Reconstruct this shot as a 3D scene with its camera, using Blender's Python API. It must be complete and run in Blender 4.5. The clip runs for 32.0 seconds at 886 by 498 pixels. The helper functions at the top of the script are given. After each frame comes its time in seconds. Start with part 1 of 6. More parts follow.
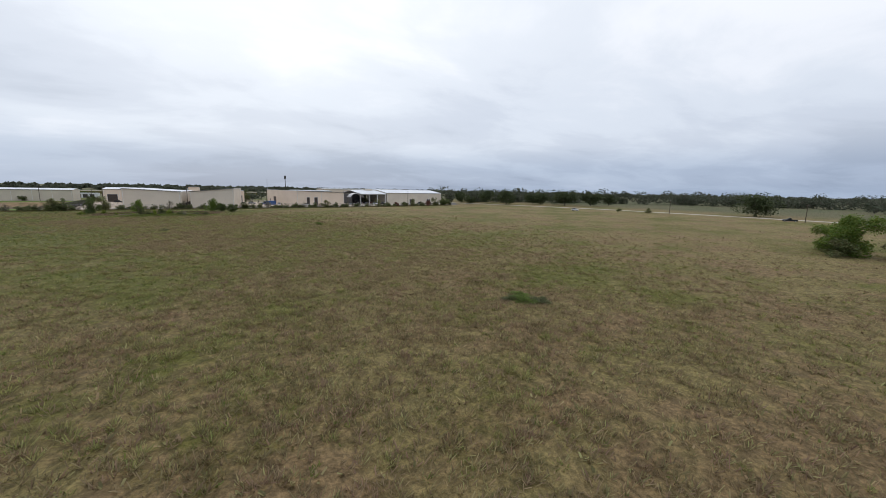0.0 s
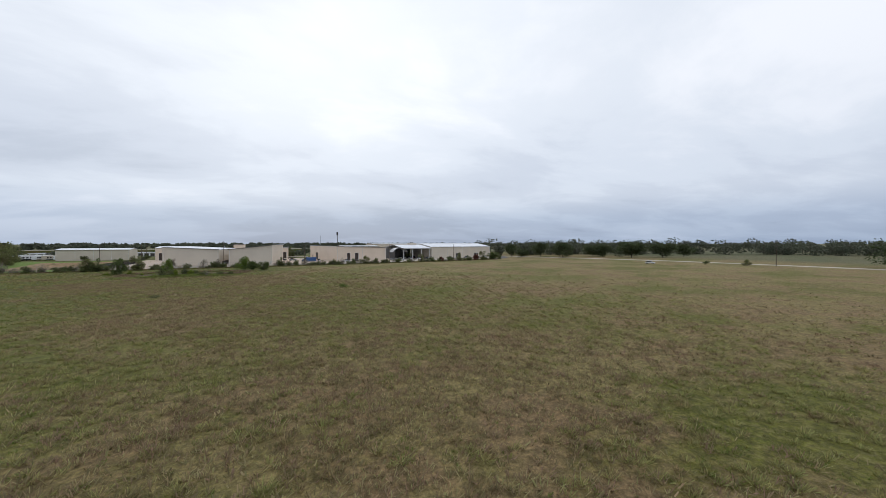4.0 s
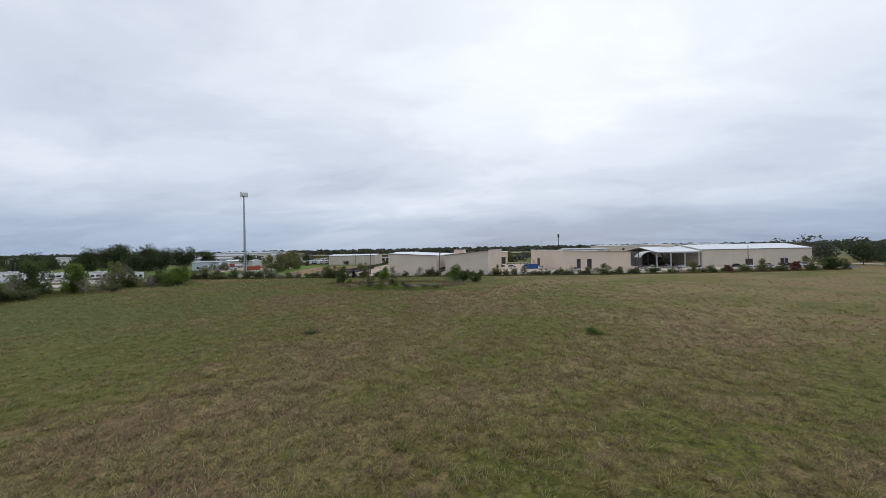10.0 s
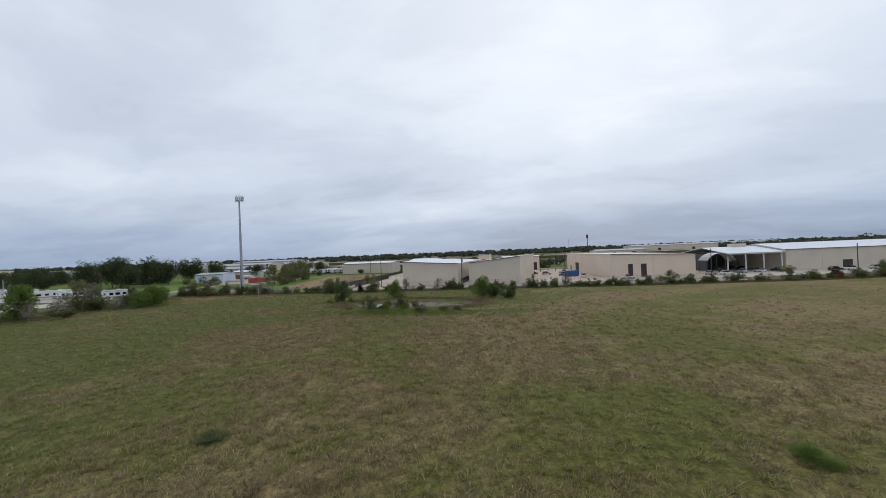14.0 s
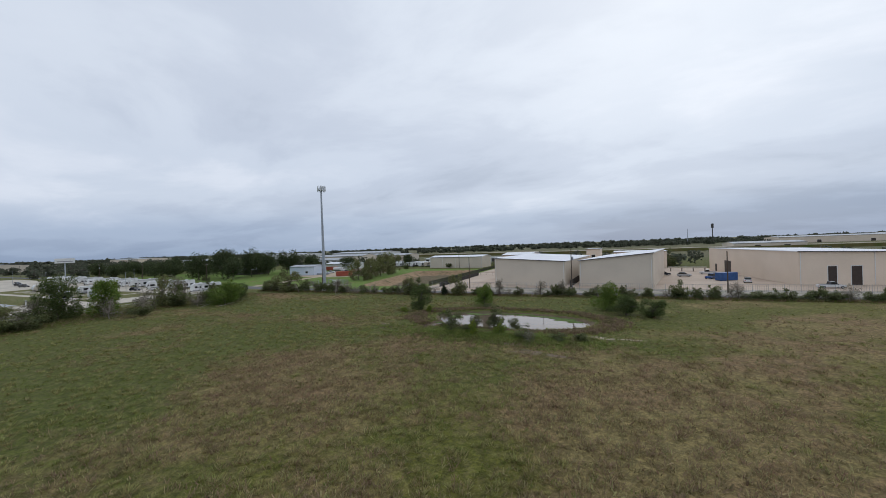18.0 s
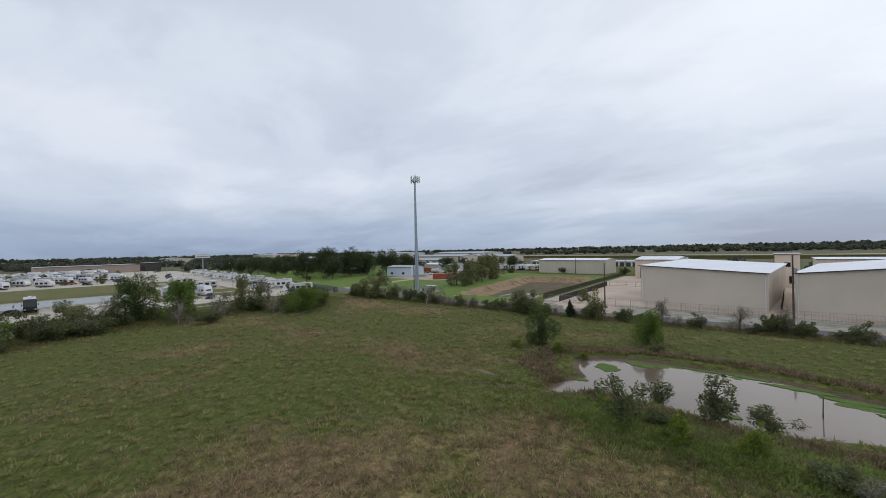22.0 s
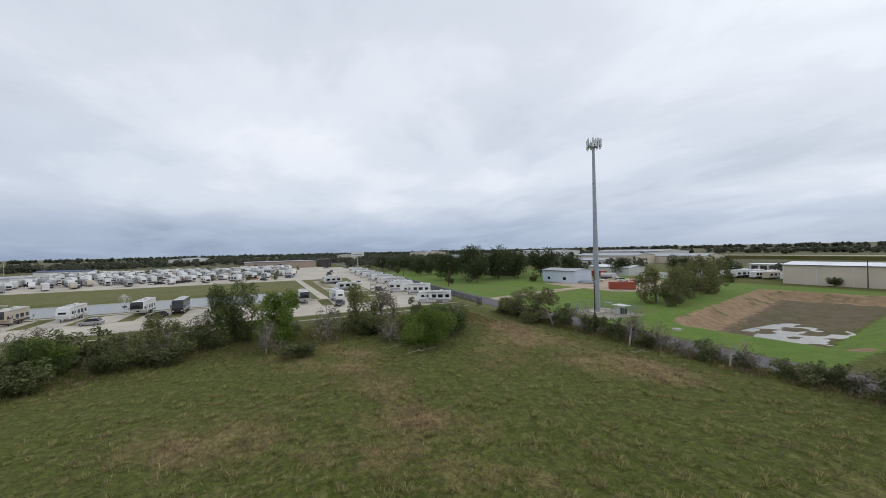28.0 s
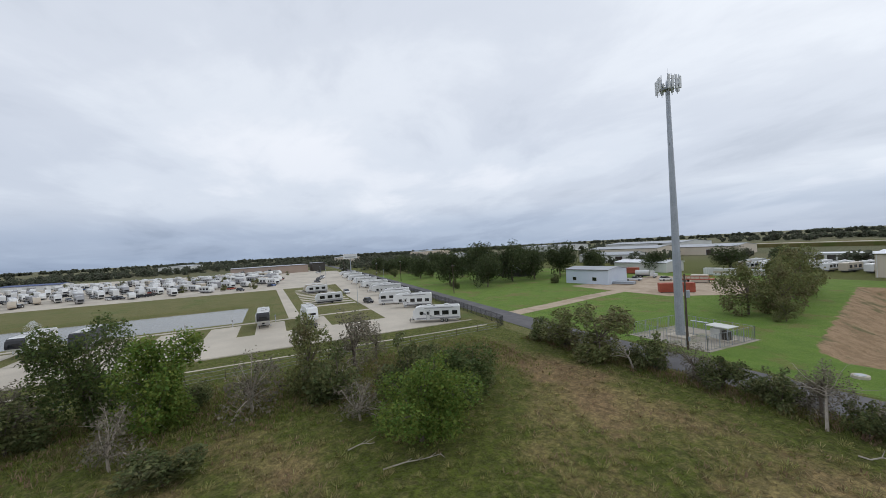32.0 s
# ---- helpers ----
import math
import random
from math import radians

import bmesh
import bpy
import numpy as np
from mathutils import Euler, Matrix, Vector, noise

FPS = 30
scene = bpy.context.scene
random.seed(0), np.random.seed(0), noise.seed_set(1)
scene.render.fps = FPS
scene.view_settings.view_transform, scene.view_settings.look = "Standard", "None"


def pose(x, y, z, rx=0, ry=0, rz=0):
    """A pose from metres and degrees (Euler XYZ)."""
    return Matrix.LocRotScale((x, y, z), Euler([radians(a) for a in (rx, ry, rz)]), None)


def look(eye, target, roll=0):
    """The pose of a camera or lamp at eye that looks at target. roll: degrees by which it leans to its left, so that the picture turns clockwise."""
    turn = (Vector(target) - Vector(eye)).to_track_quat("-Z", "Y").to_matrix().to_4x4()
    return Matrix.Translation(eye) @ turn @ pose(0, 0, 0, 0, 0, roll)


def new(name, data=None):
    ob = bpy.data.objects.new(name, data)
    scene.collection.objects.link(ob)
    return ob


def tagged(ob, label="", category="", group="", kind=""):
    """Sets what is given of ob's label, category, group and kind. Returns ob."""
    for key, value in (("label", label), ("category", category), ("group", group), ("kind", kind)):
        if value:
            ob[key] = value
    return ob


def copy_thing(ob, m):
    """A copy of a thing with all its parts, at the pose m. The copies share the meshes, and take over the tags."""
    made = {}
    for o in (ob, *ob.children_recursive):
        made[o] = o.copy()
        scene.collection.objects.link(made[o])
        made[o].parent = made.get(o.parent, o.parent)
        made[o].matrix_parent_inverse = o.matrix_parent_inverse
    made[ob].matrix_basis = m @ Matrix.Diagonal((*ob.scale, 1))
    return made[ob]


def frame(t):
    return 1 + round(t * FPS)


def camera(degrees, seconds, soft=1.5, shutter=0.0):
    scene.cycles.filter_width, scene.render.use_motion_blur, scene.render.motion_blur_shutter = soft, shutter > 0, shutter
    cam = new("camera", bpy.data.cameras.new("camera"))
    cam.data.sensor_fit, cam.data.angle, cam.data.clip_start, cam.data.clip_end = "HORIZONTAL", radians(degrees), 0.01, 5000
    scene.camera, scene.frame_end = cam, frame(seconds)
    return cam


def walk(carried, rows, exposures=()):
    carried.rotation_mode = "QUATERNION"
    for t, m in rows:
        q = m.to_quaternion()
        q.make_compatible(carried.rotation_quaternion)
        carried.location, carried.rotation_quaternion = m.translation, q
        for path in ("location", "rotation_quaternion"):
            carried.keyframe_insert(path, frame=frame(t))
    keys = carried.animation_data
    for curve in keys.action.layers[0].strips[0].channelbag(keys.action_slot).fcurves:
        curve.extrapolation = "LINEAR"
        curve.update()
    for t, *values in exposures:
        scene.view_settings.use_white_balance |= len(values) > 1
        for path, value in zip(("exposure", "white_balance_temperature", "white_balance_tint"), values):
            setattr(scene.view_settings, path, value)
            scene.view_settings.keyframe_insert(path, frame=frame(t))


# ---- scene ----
cam = camera(100.5, 32.0, soft=0.55)
# seconds, place of the drone, yaw, pitch, roll
ROWS = [
    (0, 8.54, 48.92, 11.45, -31.81, -9.07, 1.10),
    (0.5, 10.21, 51.88, 11.20, -31.81, -8.68, 0.98),
    (1, 11.88, 54.85, 10.99, -31.67, -6.76, 1.10),
    (1.5, 13.53, 57.81, 10.86, -31.14, -4.89, 1.16),
    (2, 15.14, 60.66, 10.85, -30.25, -3.35, 1.27),
    (2.5, 16.63, 63.30, 10.93, -29.06, -1.63, 1.19),
    (4.5, 21.75, 72.84, 11.48, -20.91, -0.69, 0.99),
    (5, 22.78, 75.85, 11.59, -16.15, -0.29, 3.30),
    (5.5, 23.64, 79.51, 11.66, -12.14, -0.38, 4.25),
    (6, 24.44, 83.77, 11.67, -8.53, -0.46, 4.59),
    (6.5, 25.21, 88.46, 11.63, -4.98, -0.17, 4.33),
    (7, 25.83, 93.25, 11.56, -1.62, 0.02, 3.60),
    (7.5, 26.13, 97.77, 11.51, 1.67, -0.11, 3.33),
    (8, 26.10, 101.89, 11.49, 4.48, -0.21, 3.09),
    (8.5, 25.79, 105.65, 11.51, 6.67, -0.04, 2.44),
    (9, 25.31, 109.17, 11.58, 8.36, 0.10, 1.73),
    (9.5, 24.75, 112.56, 11.70, 8.62, -0.04, -0.36),
    (10, 24.20, 115.87, 11.83, 8.96, -0.22, -1.04),
    (10.5, 23.65, 119.16, 12.00, 9.16, 0.57, -1.34),
    (11, 23.12, 122.47, 12.19, 9.01, 0.81, -1.95),
    (11.5, 22.57, 125.81, 12.37, 9.02, 0.57, -2.22),
    (12, 21.97, 129.13, 12.54, 9.10, 0.42, -2.31),
    (12.5, 21.38, 132.40, 12.70, 9.45, 0.42, -2.28),
    (13, 20.91, 135.68, 12.84, 9.97, 0.53, -2.40),
    (13.5, 20.65, 138.90, 12.95, 11.37, 0.52, -2.31),
    (14, 20.26, 141.78, 13.06, 12.50, 0.42, -2.30),
    (14.5, 19.64, 144.53, 13.21, 13.50, 0.35, -2.24),
    (16.5, 15.98, 156.03, 13.91, 22.07, -0.27, -0.21),
    (17, 14.84, 158.99, 14.07, 23.52, -0.12, -0.91),
    (17.5, 13.41, 162.11, 14.22, 25.08, 0.00, -1.46),
    (18, 11.71, 165.26, 14.34, 26.56, -0.45, -2.07),
    (18.5, 9.89, 168.40, 14.44, 28.98, -1.06, -1.50),
    (19, 8.04, 171.39, 14.50, 31.01, -0.68, -1.97),
    (19.5, 6.06, 174.19, 14.55, 32.61, -0.36, -2.19),
    (20, 4.07, 176.86, 14.58, 34.64, -0.38, -1.69),
    (20.5, 2.03, 179.35, 14.59, 36.09, -0.46, -1.78),
    (21, -0.09, 181.94, 14.59, 37.74, -0.39, -1.74),
    (21.5, -2.43, 184.96, 14.56, 40.35, -0.07, -1.19),
    (22, -4.68, 187.78, 14.56, 42.24, 0.04, -1.30),
    (22.5, -6.67, 190.50, 14.59, 44.92, -0.12, -1.17),
    (23, -8.80, 193.01, 14.66, 47.33, -0.23, -1.17),
    (23.5, -11.25, 195.33, 14.78, 49.93, -0.14, -0.46),
    (24, -13.62, 197.30, 14.95, 52.11, -0.18, -0.49),
    (24.5, -15.87, 198.89, 15.14, 54.14, -0.22, -0.64),
    (25, -18.30, 200.13, 15.26, 56.24, -0.37, -0.54),
    (25.5, -20.83, 201.18, 15.32, 57.81, -0.28, -0.85),
    (26, -23.42, 202.20, 15.32, 59.20, -0.01, -1.30),
    (26.5, -26.27, 203.42, 15.32, 60.57, -0.02, -1.08),
    (28.5, -39.06, 210.01, 15.41, 65.58, 0.14, -1.71),
    (29, -42.33, 211.62, 15.43, 65.53, -0.01, -2.46),
    (29.5, -45.57, 213.21, 15.45, 65.75, -0.24, -2.63),
    (30, -48.76, 214.70, 15.46, 65.73, -0.15, -3.03),
    (30.5, -52.03, 216.10, 15.48, 65.70, -0.05, -3.12),
    (31, -55.24, 217.39, 15.54, 65.51, -0.04, -3.18),
    (31.5, -58.35, 218.61, 15.66, 65.34, -0.11, -3.18),
    (32, -61.41, 219.74, 15.81, 64.99, -0.16, -3.17),
]
walk(cam, [(t, pose(x, y, z, 90 + pitch, 0, yaw) @ pose(0, 0, 0, 0, 0, roll)) for t, x, y, z, yaw, pitch, roll in ROWS],
     [(0, 0.10, 6520, 10), (5, 0.04, 6450, 10), (10, 0.0, 6380, 10), (17, -0.12, 6250, 10), (22, -0.10, 6320, 10), (26, -0.06, 6400, 10), (29, 0.08, 6560, 10), (32, 0.06, 6520, 10)])

# ---- sky and light ----
world = bpy.data.worlds.new("overcast_sky")
scene.world = world
world.use_nodes = True
wn, wl = world.node_tree.nodes, world.node_tree.links
wn.clear()


def wnode(kind, **vals):
    n = wn.new(kind)
    for key, value in vals.items():
        n.inputs[int(key[1:]) if key[1:].isdigit() else key].default_value = value
    return n


def wmath(op, a, b=None):
    n = wn.new("ShaderNodeMath")
    n.operation = op
    for i, v in enumerate((a, b)):
        if v is None:
            continue
        if isinstance(v, (int, float)):
            n.inputs[i].default_value = v
        else:
            wl.new(v, n.inputs[i])
    return n.outputs[0]


def wramp(fac, stops):
    n = wn.new("ShaderNodeValToRGB")
    n.color_ramp.interpolation = "EASE"
    while len(n.color_ramp.elements) < len(stops):
        n.color_ramp.elements.new(0.5)
    for e, (p, c) in zip(n.color_ramp.elements, stops):
        e.position, e.color = p, (*c, 1)
    wl.new(fac, n.inputs[0])
    return n.outputs[0]


def wmix(kind, fac, a, b):
    n = wn.new("ShaderNodeMix")
    n.data_type, n.blend_type = "RGBA", kind
    for sock, v in ((n.inputs[0], fac), (n.inputs[6], a), (n.inputs[7], b)):
        if isinstance(v, (int, float)):
            sock.default_value = v
        elif isinstance(v, tuple):
            sock.default_value = (*v, 1)
        else:
            wl.new(v, sock)
    return n.outputs[2]


SUN_DIR = Vector((0.05, 0.82, 0.57)).normalized()
wcoord = wn.new("ShaderNodeTexCoord")
wsep = wn.new("ShaderNodeSeparateXYZ")
wl.new(wcoord.outputs["Generated"], wsep.inputs[0])
elev = wmath("MAXIMUM", wsep.outputs[2], 0.0)
flat = wmath("ADD", elev, 0.17)
comb = wn.new("ShaderNodeCombineXYZ")
wl.new(wmath("DIVIDE", wsep.outputs[0], flat), comb.inputs[0])
wl.new(wmath("DIVIDE", wsep.outputs[1], flat), comb.inputs[1])


def wnoise(scale, detail, rough, off, warp=0.0):
    mp = wn.new("ShaderNodeMapping")
    mp.inputs["Location"].default_value = off
    mp.inputs["Rotation"].default_value = (0, 0, 0.5)
    mp.inputs["Scale"].default_value = (scale, scale * 1.35, 1)
    wl.new(comb.outputs[0], mp.inputs[0])
    n = wn.new("ShaderNodeTexNoise")
    n.inputs["Scale"].default_value, n.inputs["Detail"].default_value = 1.0, detail
    n.inputs["Roughness"].default_value, n.inputs["Distortion"].default_value = rough, warp
    wl.new(mp.outputs[0], n.inputs["Vector"])
    return n.outputs[0]


big = wnoise(0.30, 4, 0.42, (3.1, 1.7, 0), 0.4)
fine = wnoise(0.9, 6, 0.58, (7.4, 2.2, 0), 0.3)
cloud = wmath("ADD", wmath("MULTIPLY", big, 0.60), wmath("MULTIPLY", fine, 0.40))
deck = wramp(cloud, [(0.37, (0.54, 0.59, 0.68)), (0.455, (0.64, 0.69, 0.78)), (0.53, (0.73, 0.78, 0.86)), (0.63, (0.86, 0.89, 0.95))])
# the far rim of the cloud deck is darker and bluer, with thin bright streaks
rim = wramp(elev, [(0.0, (0.50, 0.58, 0.70)), (0.045, (0.60, 0.67, 0.78)), (0.13, (0.93, 0.95, 0.98)), (0.42, (1.06, 1.06, 1.06))])
deck = wmix("MULTIPLY", 1.0, deck, rim)
dot = wn.new("ShaderNodeVectorMath")
dot.operation = "DOT_PRODUCT"
wl.new(wcoord.outputs["Generated"], dot.inputs[0])
dot.inputs[1].default_value = SUN_DIR
glow = wmath("POWER", wmath("MAXIMUM", dot.outputs["Value"], 0.0), 7.0)
deck = wmix("ADD", 1.0, deck, wmix("MULTIPLY", 1.0, (0.17, 0.165, 0.14), wmix("MIX", glow, (0, 0, 0), (1, 1, 1))))
sky = wn.new("ShaderNodeTexSky")
sky.sky_type, sky.sun_disc = "NISHITA", False
sky.sun_elevation, sky.sun_rotation = math.asin(SUN_DIR.z), math.atan2(SUN_DIR.x, SUN_DIR.y)
clear = wmix("MULTIPLY", 1.0, sky.outputs[0], (0.08, 0.08, 0.08))
total = wmix("MIX", 0.06, deck, clear)
bg = wn.new("ShaderNodeBackground")
bg.inputs["Strength"].default_value = 1.0
wl.new(total, bg.inputs["Color"])
wout = wn.new("ShaderNodeOutputWorld")
wl.new(bg.outputs[0], wout.inputs["Surface"])

sun = new("sun", bpy.data.lights.new("sun", "SUN"))
sun.data.energy, sun.data.angle, sun.data.color = 0.5, radians(70), (1.0, 0.97, 0.92)
sun.matrix_world = look(SUN_DIR * 100, (0, 0, 0))


# ---- materials ----
def material(name, a, b, rough=0.7, metal=0.0, scale=1.0, fine_scale=12.0, bump=0.2, vary=0.0, spec=0.4, c=None, island=False, grime=0.25):
    """A surface whose colour wanders from a to b (and c in patches) at two sizes, with a fine relief."""
    m = bpy.data.materials.new(name)
    m.use_nodes = True
    n, l = m.node_tree.nodes, m.node_tree.links
    p = n["Principled BSDF"]
    p.inputs["Roughness"].default_value, p.inputs["Metallic"].default_value = rough, metal
    p.inputs["Specular IOR Level"].default_value = spec
    co = n.new("ShaderNodeTexCoord")
    n1, n2 = n.new("ShaderNodeTexNoise"), n.new("ShaderNodeTexNoise")
    for t, s, d in ((n1, scale, 4), (n2, fine_scale, 3)):
        t.inputs["Scale"].default_value, t.inputs["Detail"].default_value = s, d
        l.new(co.outputs["Object"], t.inputs["Vector"])

    def mix(kind, fac, x, y):
        q = n.new("ShaderNodeMix")
        q.data_type, q.blend_type = "RGBA", kind
        for sock, v in ((q.inputs[0], fac), (q.inputs[6], x), (q.inputs[7], y)):
            if isinstance(v, (int, float)):
                sock.default_value = v
            elif isinstance(v, tuple):
                sock.default_value = (*v, 1)
            else:
                l.new(v, sock)
        return q.outputs[2]

    def ramp(src, lo, hi):
        r = n.new("ShaderNodeMapRange")
        r.inputs["From Min"].default_value, r.inputs["From Max"].default_value = lo, hi
        l.new(src, r.inputs["Value"])
        return r.outputs[0]

    col = mix("MIX", ramp(n1.outputs[0], 0.35, 0.65), a, b)
    if c:
        n3 = n.new("ShaderNodeTexNoise")
        n3.inputs["Scale"].default_value, n3.inputs["Detail"].default_value = scale * 0.37, 3
        l.new(co.outputs["Object"], n3.inputs["Vector"])
        col = mix("MIX", ramp(n3.outputs[0], 0.5, 0.68), col, c)
    col = mix("MULTIPLY", grime, col, mix("MIX", ramp(n2.outputs[0], 0.3, 0.7), (0.45, 0.45, 0.45), (1.15, 1.15, 1.15)))
    if vary:
        src = n.new("ShaderNodeNewGeometry").outputs["Random Per Island"] if island else n.new("ShaderNodeObjectInfo").outputs["Random"]
        h = n.new("ShaderNodeHueSaturation")
        hm = n.new("ShaderNodeMapRange")
        hm.inputs["To Min"].default_value, hm.inputs["To Max"].default_value = 0.5 - 0.05 * vary, 0.5 + 0.04 * vary
        vm = n.new("ShaderNodeMapRange")
        vm.inputs["To Min"].default_value, vm.inputs["To Max"].default_value = 1 - 0.5 * vary, 1 + 0.5 * vary
        wn2 = n.new("ShaderNodeTexWhiteNoise")
        wn2.noise_dimensions = "1D"
        l.new(src, wn2.inputs["W"])
        l.new(src, hm.inputs["Value"]), l.new(wn2.outputs["Value"], vm.inputs["Value"])
        l.new(hm.outputs[0], h.inputs["Hue"]), l.new(vm.outputs[0], h.inputs["Value"])
        l.new(col, h.inputs["Color"])
        col = h.outputs[0]
    l.new(col, p.inputs["Base Color"])
    if bump:
        bn = n.new("ShaderNodeBump")
        bn.inputs["Strength"].default_value, bn.inputs["Distance"].default_value = bump, 0.05
        l.new(n2.outputs[0], bn.inputs["Height"])
        l.new(bn.outputs[0], p.inputs["Normal"])
    return m


def foliage(name, a, b, c=None, vary=0.7):
    m = material(name, a, b, rough=0.75, scale=0.8, fine_scale=6, bump=0, vary=vary, island=True, c=c, spec=0.25)
    n, l = m.node_tree.nodes, m.node_tree.links
    p, out = n["Principled BSDF"], n["Material Output"]
    tr = n.new("ShaderNodeBsdfTranslucent")
    l.new(p.inputs["Base Color"].links[0].from_socket, tr.inputs["Color"])
    mx = n.new("ShaderNodeMixShader")
    mx.inputs[0].default_value = 0.38
    l.new(p.outputs[0], mx.inputs[1]), l.new(tr.outputs[0], mx.inputs[2]), l.new(mx.outputs[0], out.inputs["Surface"])
    return m


def ground_material():
    """Rough pasture: green sward, tawny and reddish weeds, a greener north-west corner, and lawns and fields further off."""
    m = bpy.data.materials.new("pasture")
    m.use_nodes = True
    n, l = m.node_tree.nodes, m.node_tree.links
    p = n["Principled BSDF"]
    p.inputs["Roughness"].default_value, p.inputs["Specular IOR Level"].default_value = 0.95, 0.1
    # dry grass tips catch the sky at a low angle
    p.inputs["Sheen Weight"].default_value, p.inputs["Sheen Roughness"].default_value = 0.15, 0.45
    p.inputs["Sheen Tint"].default_value = (0.80, 0.68, 0.48, 1)
    co = n.new("ShaderNodeTexCoord")
    sp = n.new("ShaderNodeSeparateXYZ")
    l.new(co.outputs["Object"], sp.inputs[0])

    def tex(scale, detail, rough=0.55, warp=0.0, squash=1.0):
        mp = n.new("ShaderNodeMapping")
        mp.inputs["Scale"].default_value = (1, squash, 1)
        l.new(co.outputs["Object"], mp.inputs[0])
        t = n.new("ShaderNodeTexNoise")
        for k, v in (("Scale", scale), ("Detail", detail), ("Roughness", rough), ("Distortion", warp)):
            t.inputs[k].default_value = v
        l.new(mp.outputs[0], t.inputs["Vector"])
        return t.outputs[0]

    def rng(src, lo, hi, a=0.0, b=1.0):
        r = n.new("ShaderNodeMapRange")
        r.interpolation_type = "SMOOTHSTEP"
        for k, v in (("From Min", lo), ("From Max", hi), ("To Min", a), ("To Max", b)):
            r.inputs[k].default_value = v
        l.new(src, r.inputs["Value"])
        return r.outputs[0]

    def calc(op, a, b):
        q = n.new("ShaderNodeMath")
        q.operation = op
        for i, v in enumerate((a, b)):
            if isinstance(v, (int, float)):
                q.inputs[i].default_value = v
            else:
                l.new(v, q.inputs[i])
        return q.outputs[0]

    def mix(kind, fac, x, y):
        q = n.new("ShaderNodeMix")
        q.data_type, q.blend_type = "RGBA", kind
        for sock, v in ((q.inputs[0], fac), (q.inputs[6], x), (q.inputs[7], y)):
            if isinstance(v, (int, float)):
                sock.default_value = v
            elif isinstance(v, tuple):
                sock.default_value = (*v, 1)
            else:
                l.new(v, sock)
        return q.outputs[2]

    green, tawny, rust, lush, soil = (0.108, 0.112, 0.020), (0.216, 0.172, 0.076), (0.214, 0.145, 0.080), (0.066, 0.088, 0.011), (0.165, 0.120, 0.074)
    at_ = n.new("ShaderNodeAttribute")
    at_.attribute_name = "drift"
    drift = calc("ADD", at_.outputs["Fac"], calc("MULTIPLY", calc("SUBTRACT", tex(0.55, 7, 0.72), 0.5), 2.8))
    weeds = mix("MIX", rng(tex(0.09, 4, 0.6, 0.4), 0.44, 0.58), tawny, rust)
    # the sward is greener towards the hedge in the north-west
    nw = calc("ADD", calc("MULTIPLY", sp.outputs[0], -0.010), calc("MULTIPLY", sp.outputs[1], 0.006))
    zone = rng(calc("ADD", nw, calc("MULTIPLY", tex(0.03, 4, 0.6), 1.6)), 1.55, 2.35)
    sward = mix("MIX", calc("MAXIMUM", zone, rng(drift, -0.5, -1.5, 0.0, 0.7)), green, lush)
    # pale tussocks stand out of the darker short grass
    tuss = rng(calc("ADD", tex(1.15, 3, 0.6), calc("MULTIPLY", tex(4.5, 4, 0.7), 0.35)), 0.66, 0.80)
    sward = mix("MIX", calc("MULTIPLY", tuss, 0.45), sward, mix("MIX", rng(tex(0.2, 3, 0.6), 0.4, 0.6), (0.150, 0.146, 0.052), (0.182, 0.156, 0.070)))
    col = mix("MIX", rng(drift, -0.55, 1.0, 0.0, 0.92), sward, weeds)
    # fields and woods far off
    far = calc("MAXIMUM", rng(sp.outputs[1], 420, 520), calc("MAXIMUM", rng(sp.outputs[0], 260, 330), rng(calc("MULTIPLY", sp.outputs[0], -1.0), 420, 620)))
    col = mix("MIX", far, col, mix("MIX", rng(tex(0.006, 4, 0.6, 0.8, 2.0), 0.42, 0.58), (0.076, 0.090, 0.044), (0.104, 0.104, 0.056)))
    col = mix("MULTIPLY", 1.0, col, mix("MIX", rng(tex(4.2, 7, 0.82), 0.34, 0.66), (0.58, 0.58, 0.55), (1.44, 1.42, 1.36)))
    # clumps about a pace across
    col = mix("MULTIPLY", 1.0, col, mix("MIX", rng(tex(1.5, 4, 0.68, 0.6), 0.36, 0.64), (0.68, 0.68, 0.66), (1.30, 1.28, 1.24)))
    # bare soil shows in spots
    col = mix("MIX", rng(tex(0.8, 5, 0.7), 0.69, 0.76, 0.0, 0.5), col, soil)
    # lawns, dry mown banks, eroded clay and mud, each with a ragged edge
    edge = calc("MULTIPLY", calc("SUBTRACT", tex(0.7, 5, 0.7), 0.5), 1.1)
    for key, ca, cb, cc, sc in (("lawn", (0.094, 0.180, 0.022), (0.124, 0.212, 0.030), (0.165, 0.160, 0.052), 0.25), ("mown", (0.112, 0.124, 0.038), (0.148, 0.142, 0.052), (0.090, 0.122, 0.030), 0.2),
                                ("clay", (0.36, 0.245, 0.152), (0.26, 0.175, 0.104), (0.13, 0.12, 0.055), 0.5), ("mud", (0.105, 0.081, 0.053), (0.150, 0.113, 0.076), (0.10, 0.098, 0.045), 0.35)):
        ka = n.new("ShaderNodeAttribute")
        ka.attribute_name = key
        tone = mix("MIX", rng(tex(sc, 5, 0.65), 0.38, 0.62), ca, cb)
        tone = mix("MIX", rng(tex(sc * 0.45, 5, 0.65), 0.52, 0.66), tone, cc)
        tone = mix("MULTIPLY", 0.5, tone, mix("MIX", rng(tex(4.5, 5, 0.75), 0.34, 0.66), (0.55, 0.55, 0.53), (1.35, 1.34, 1.3)))
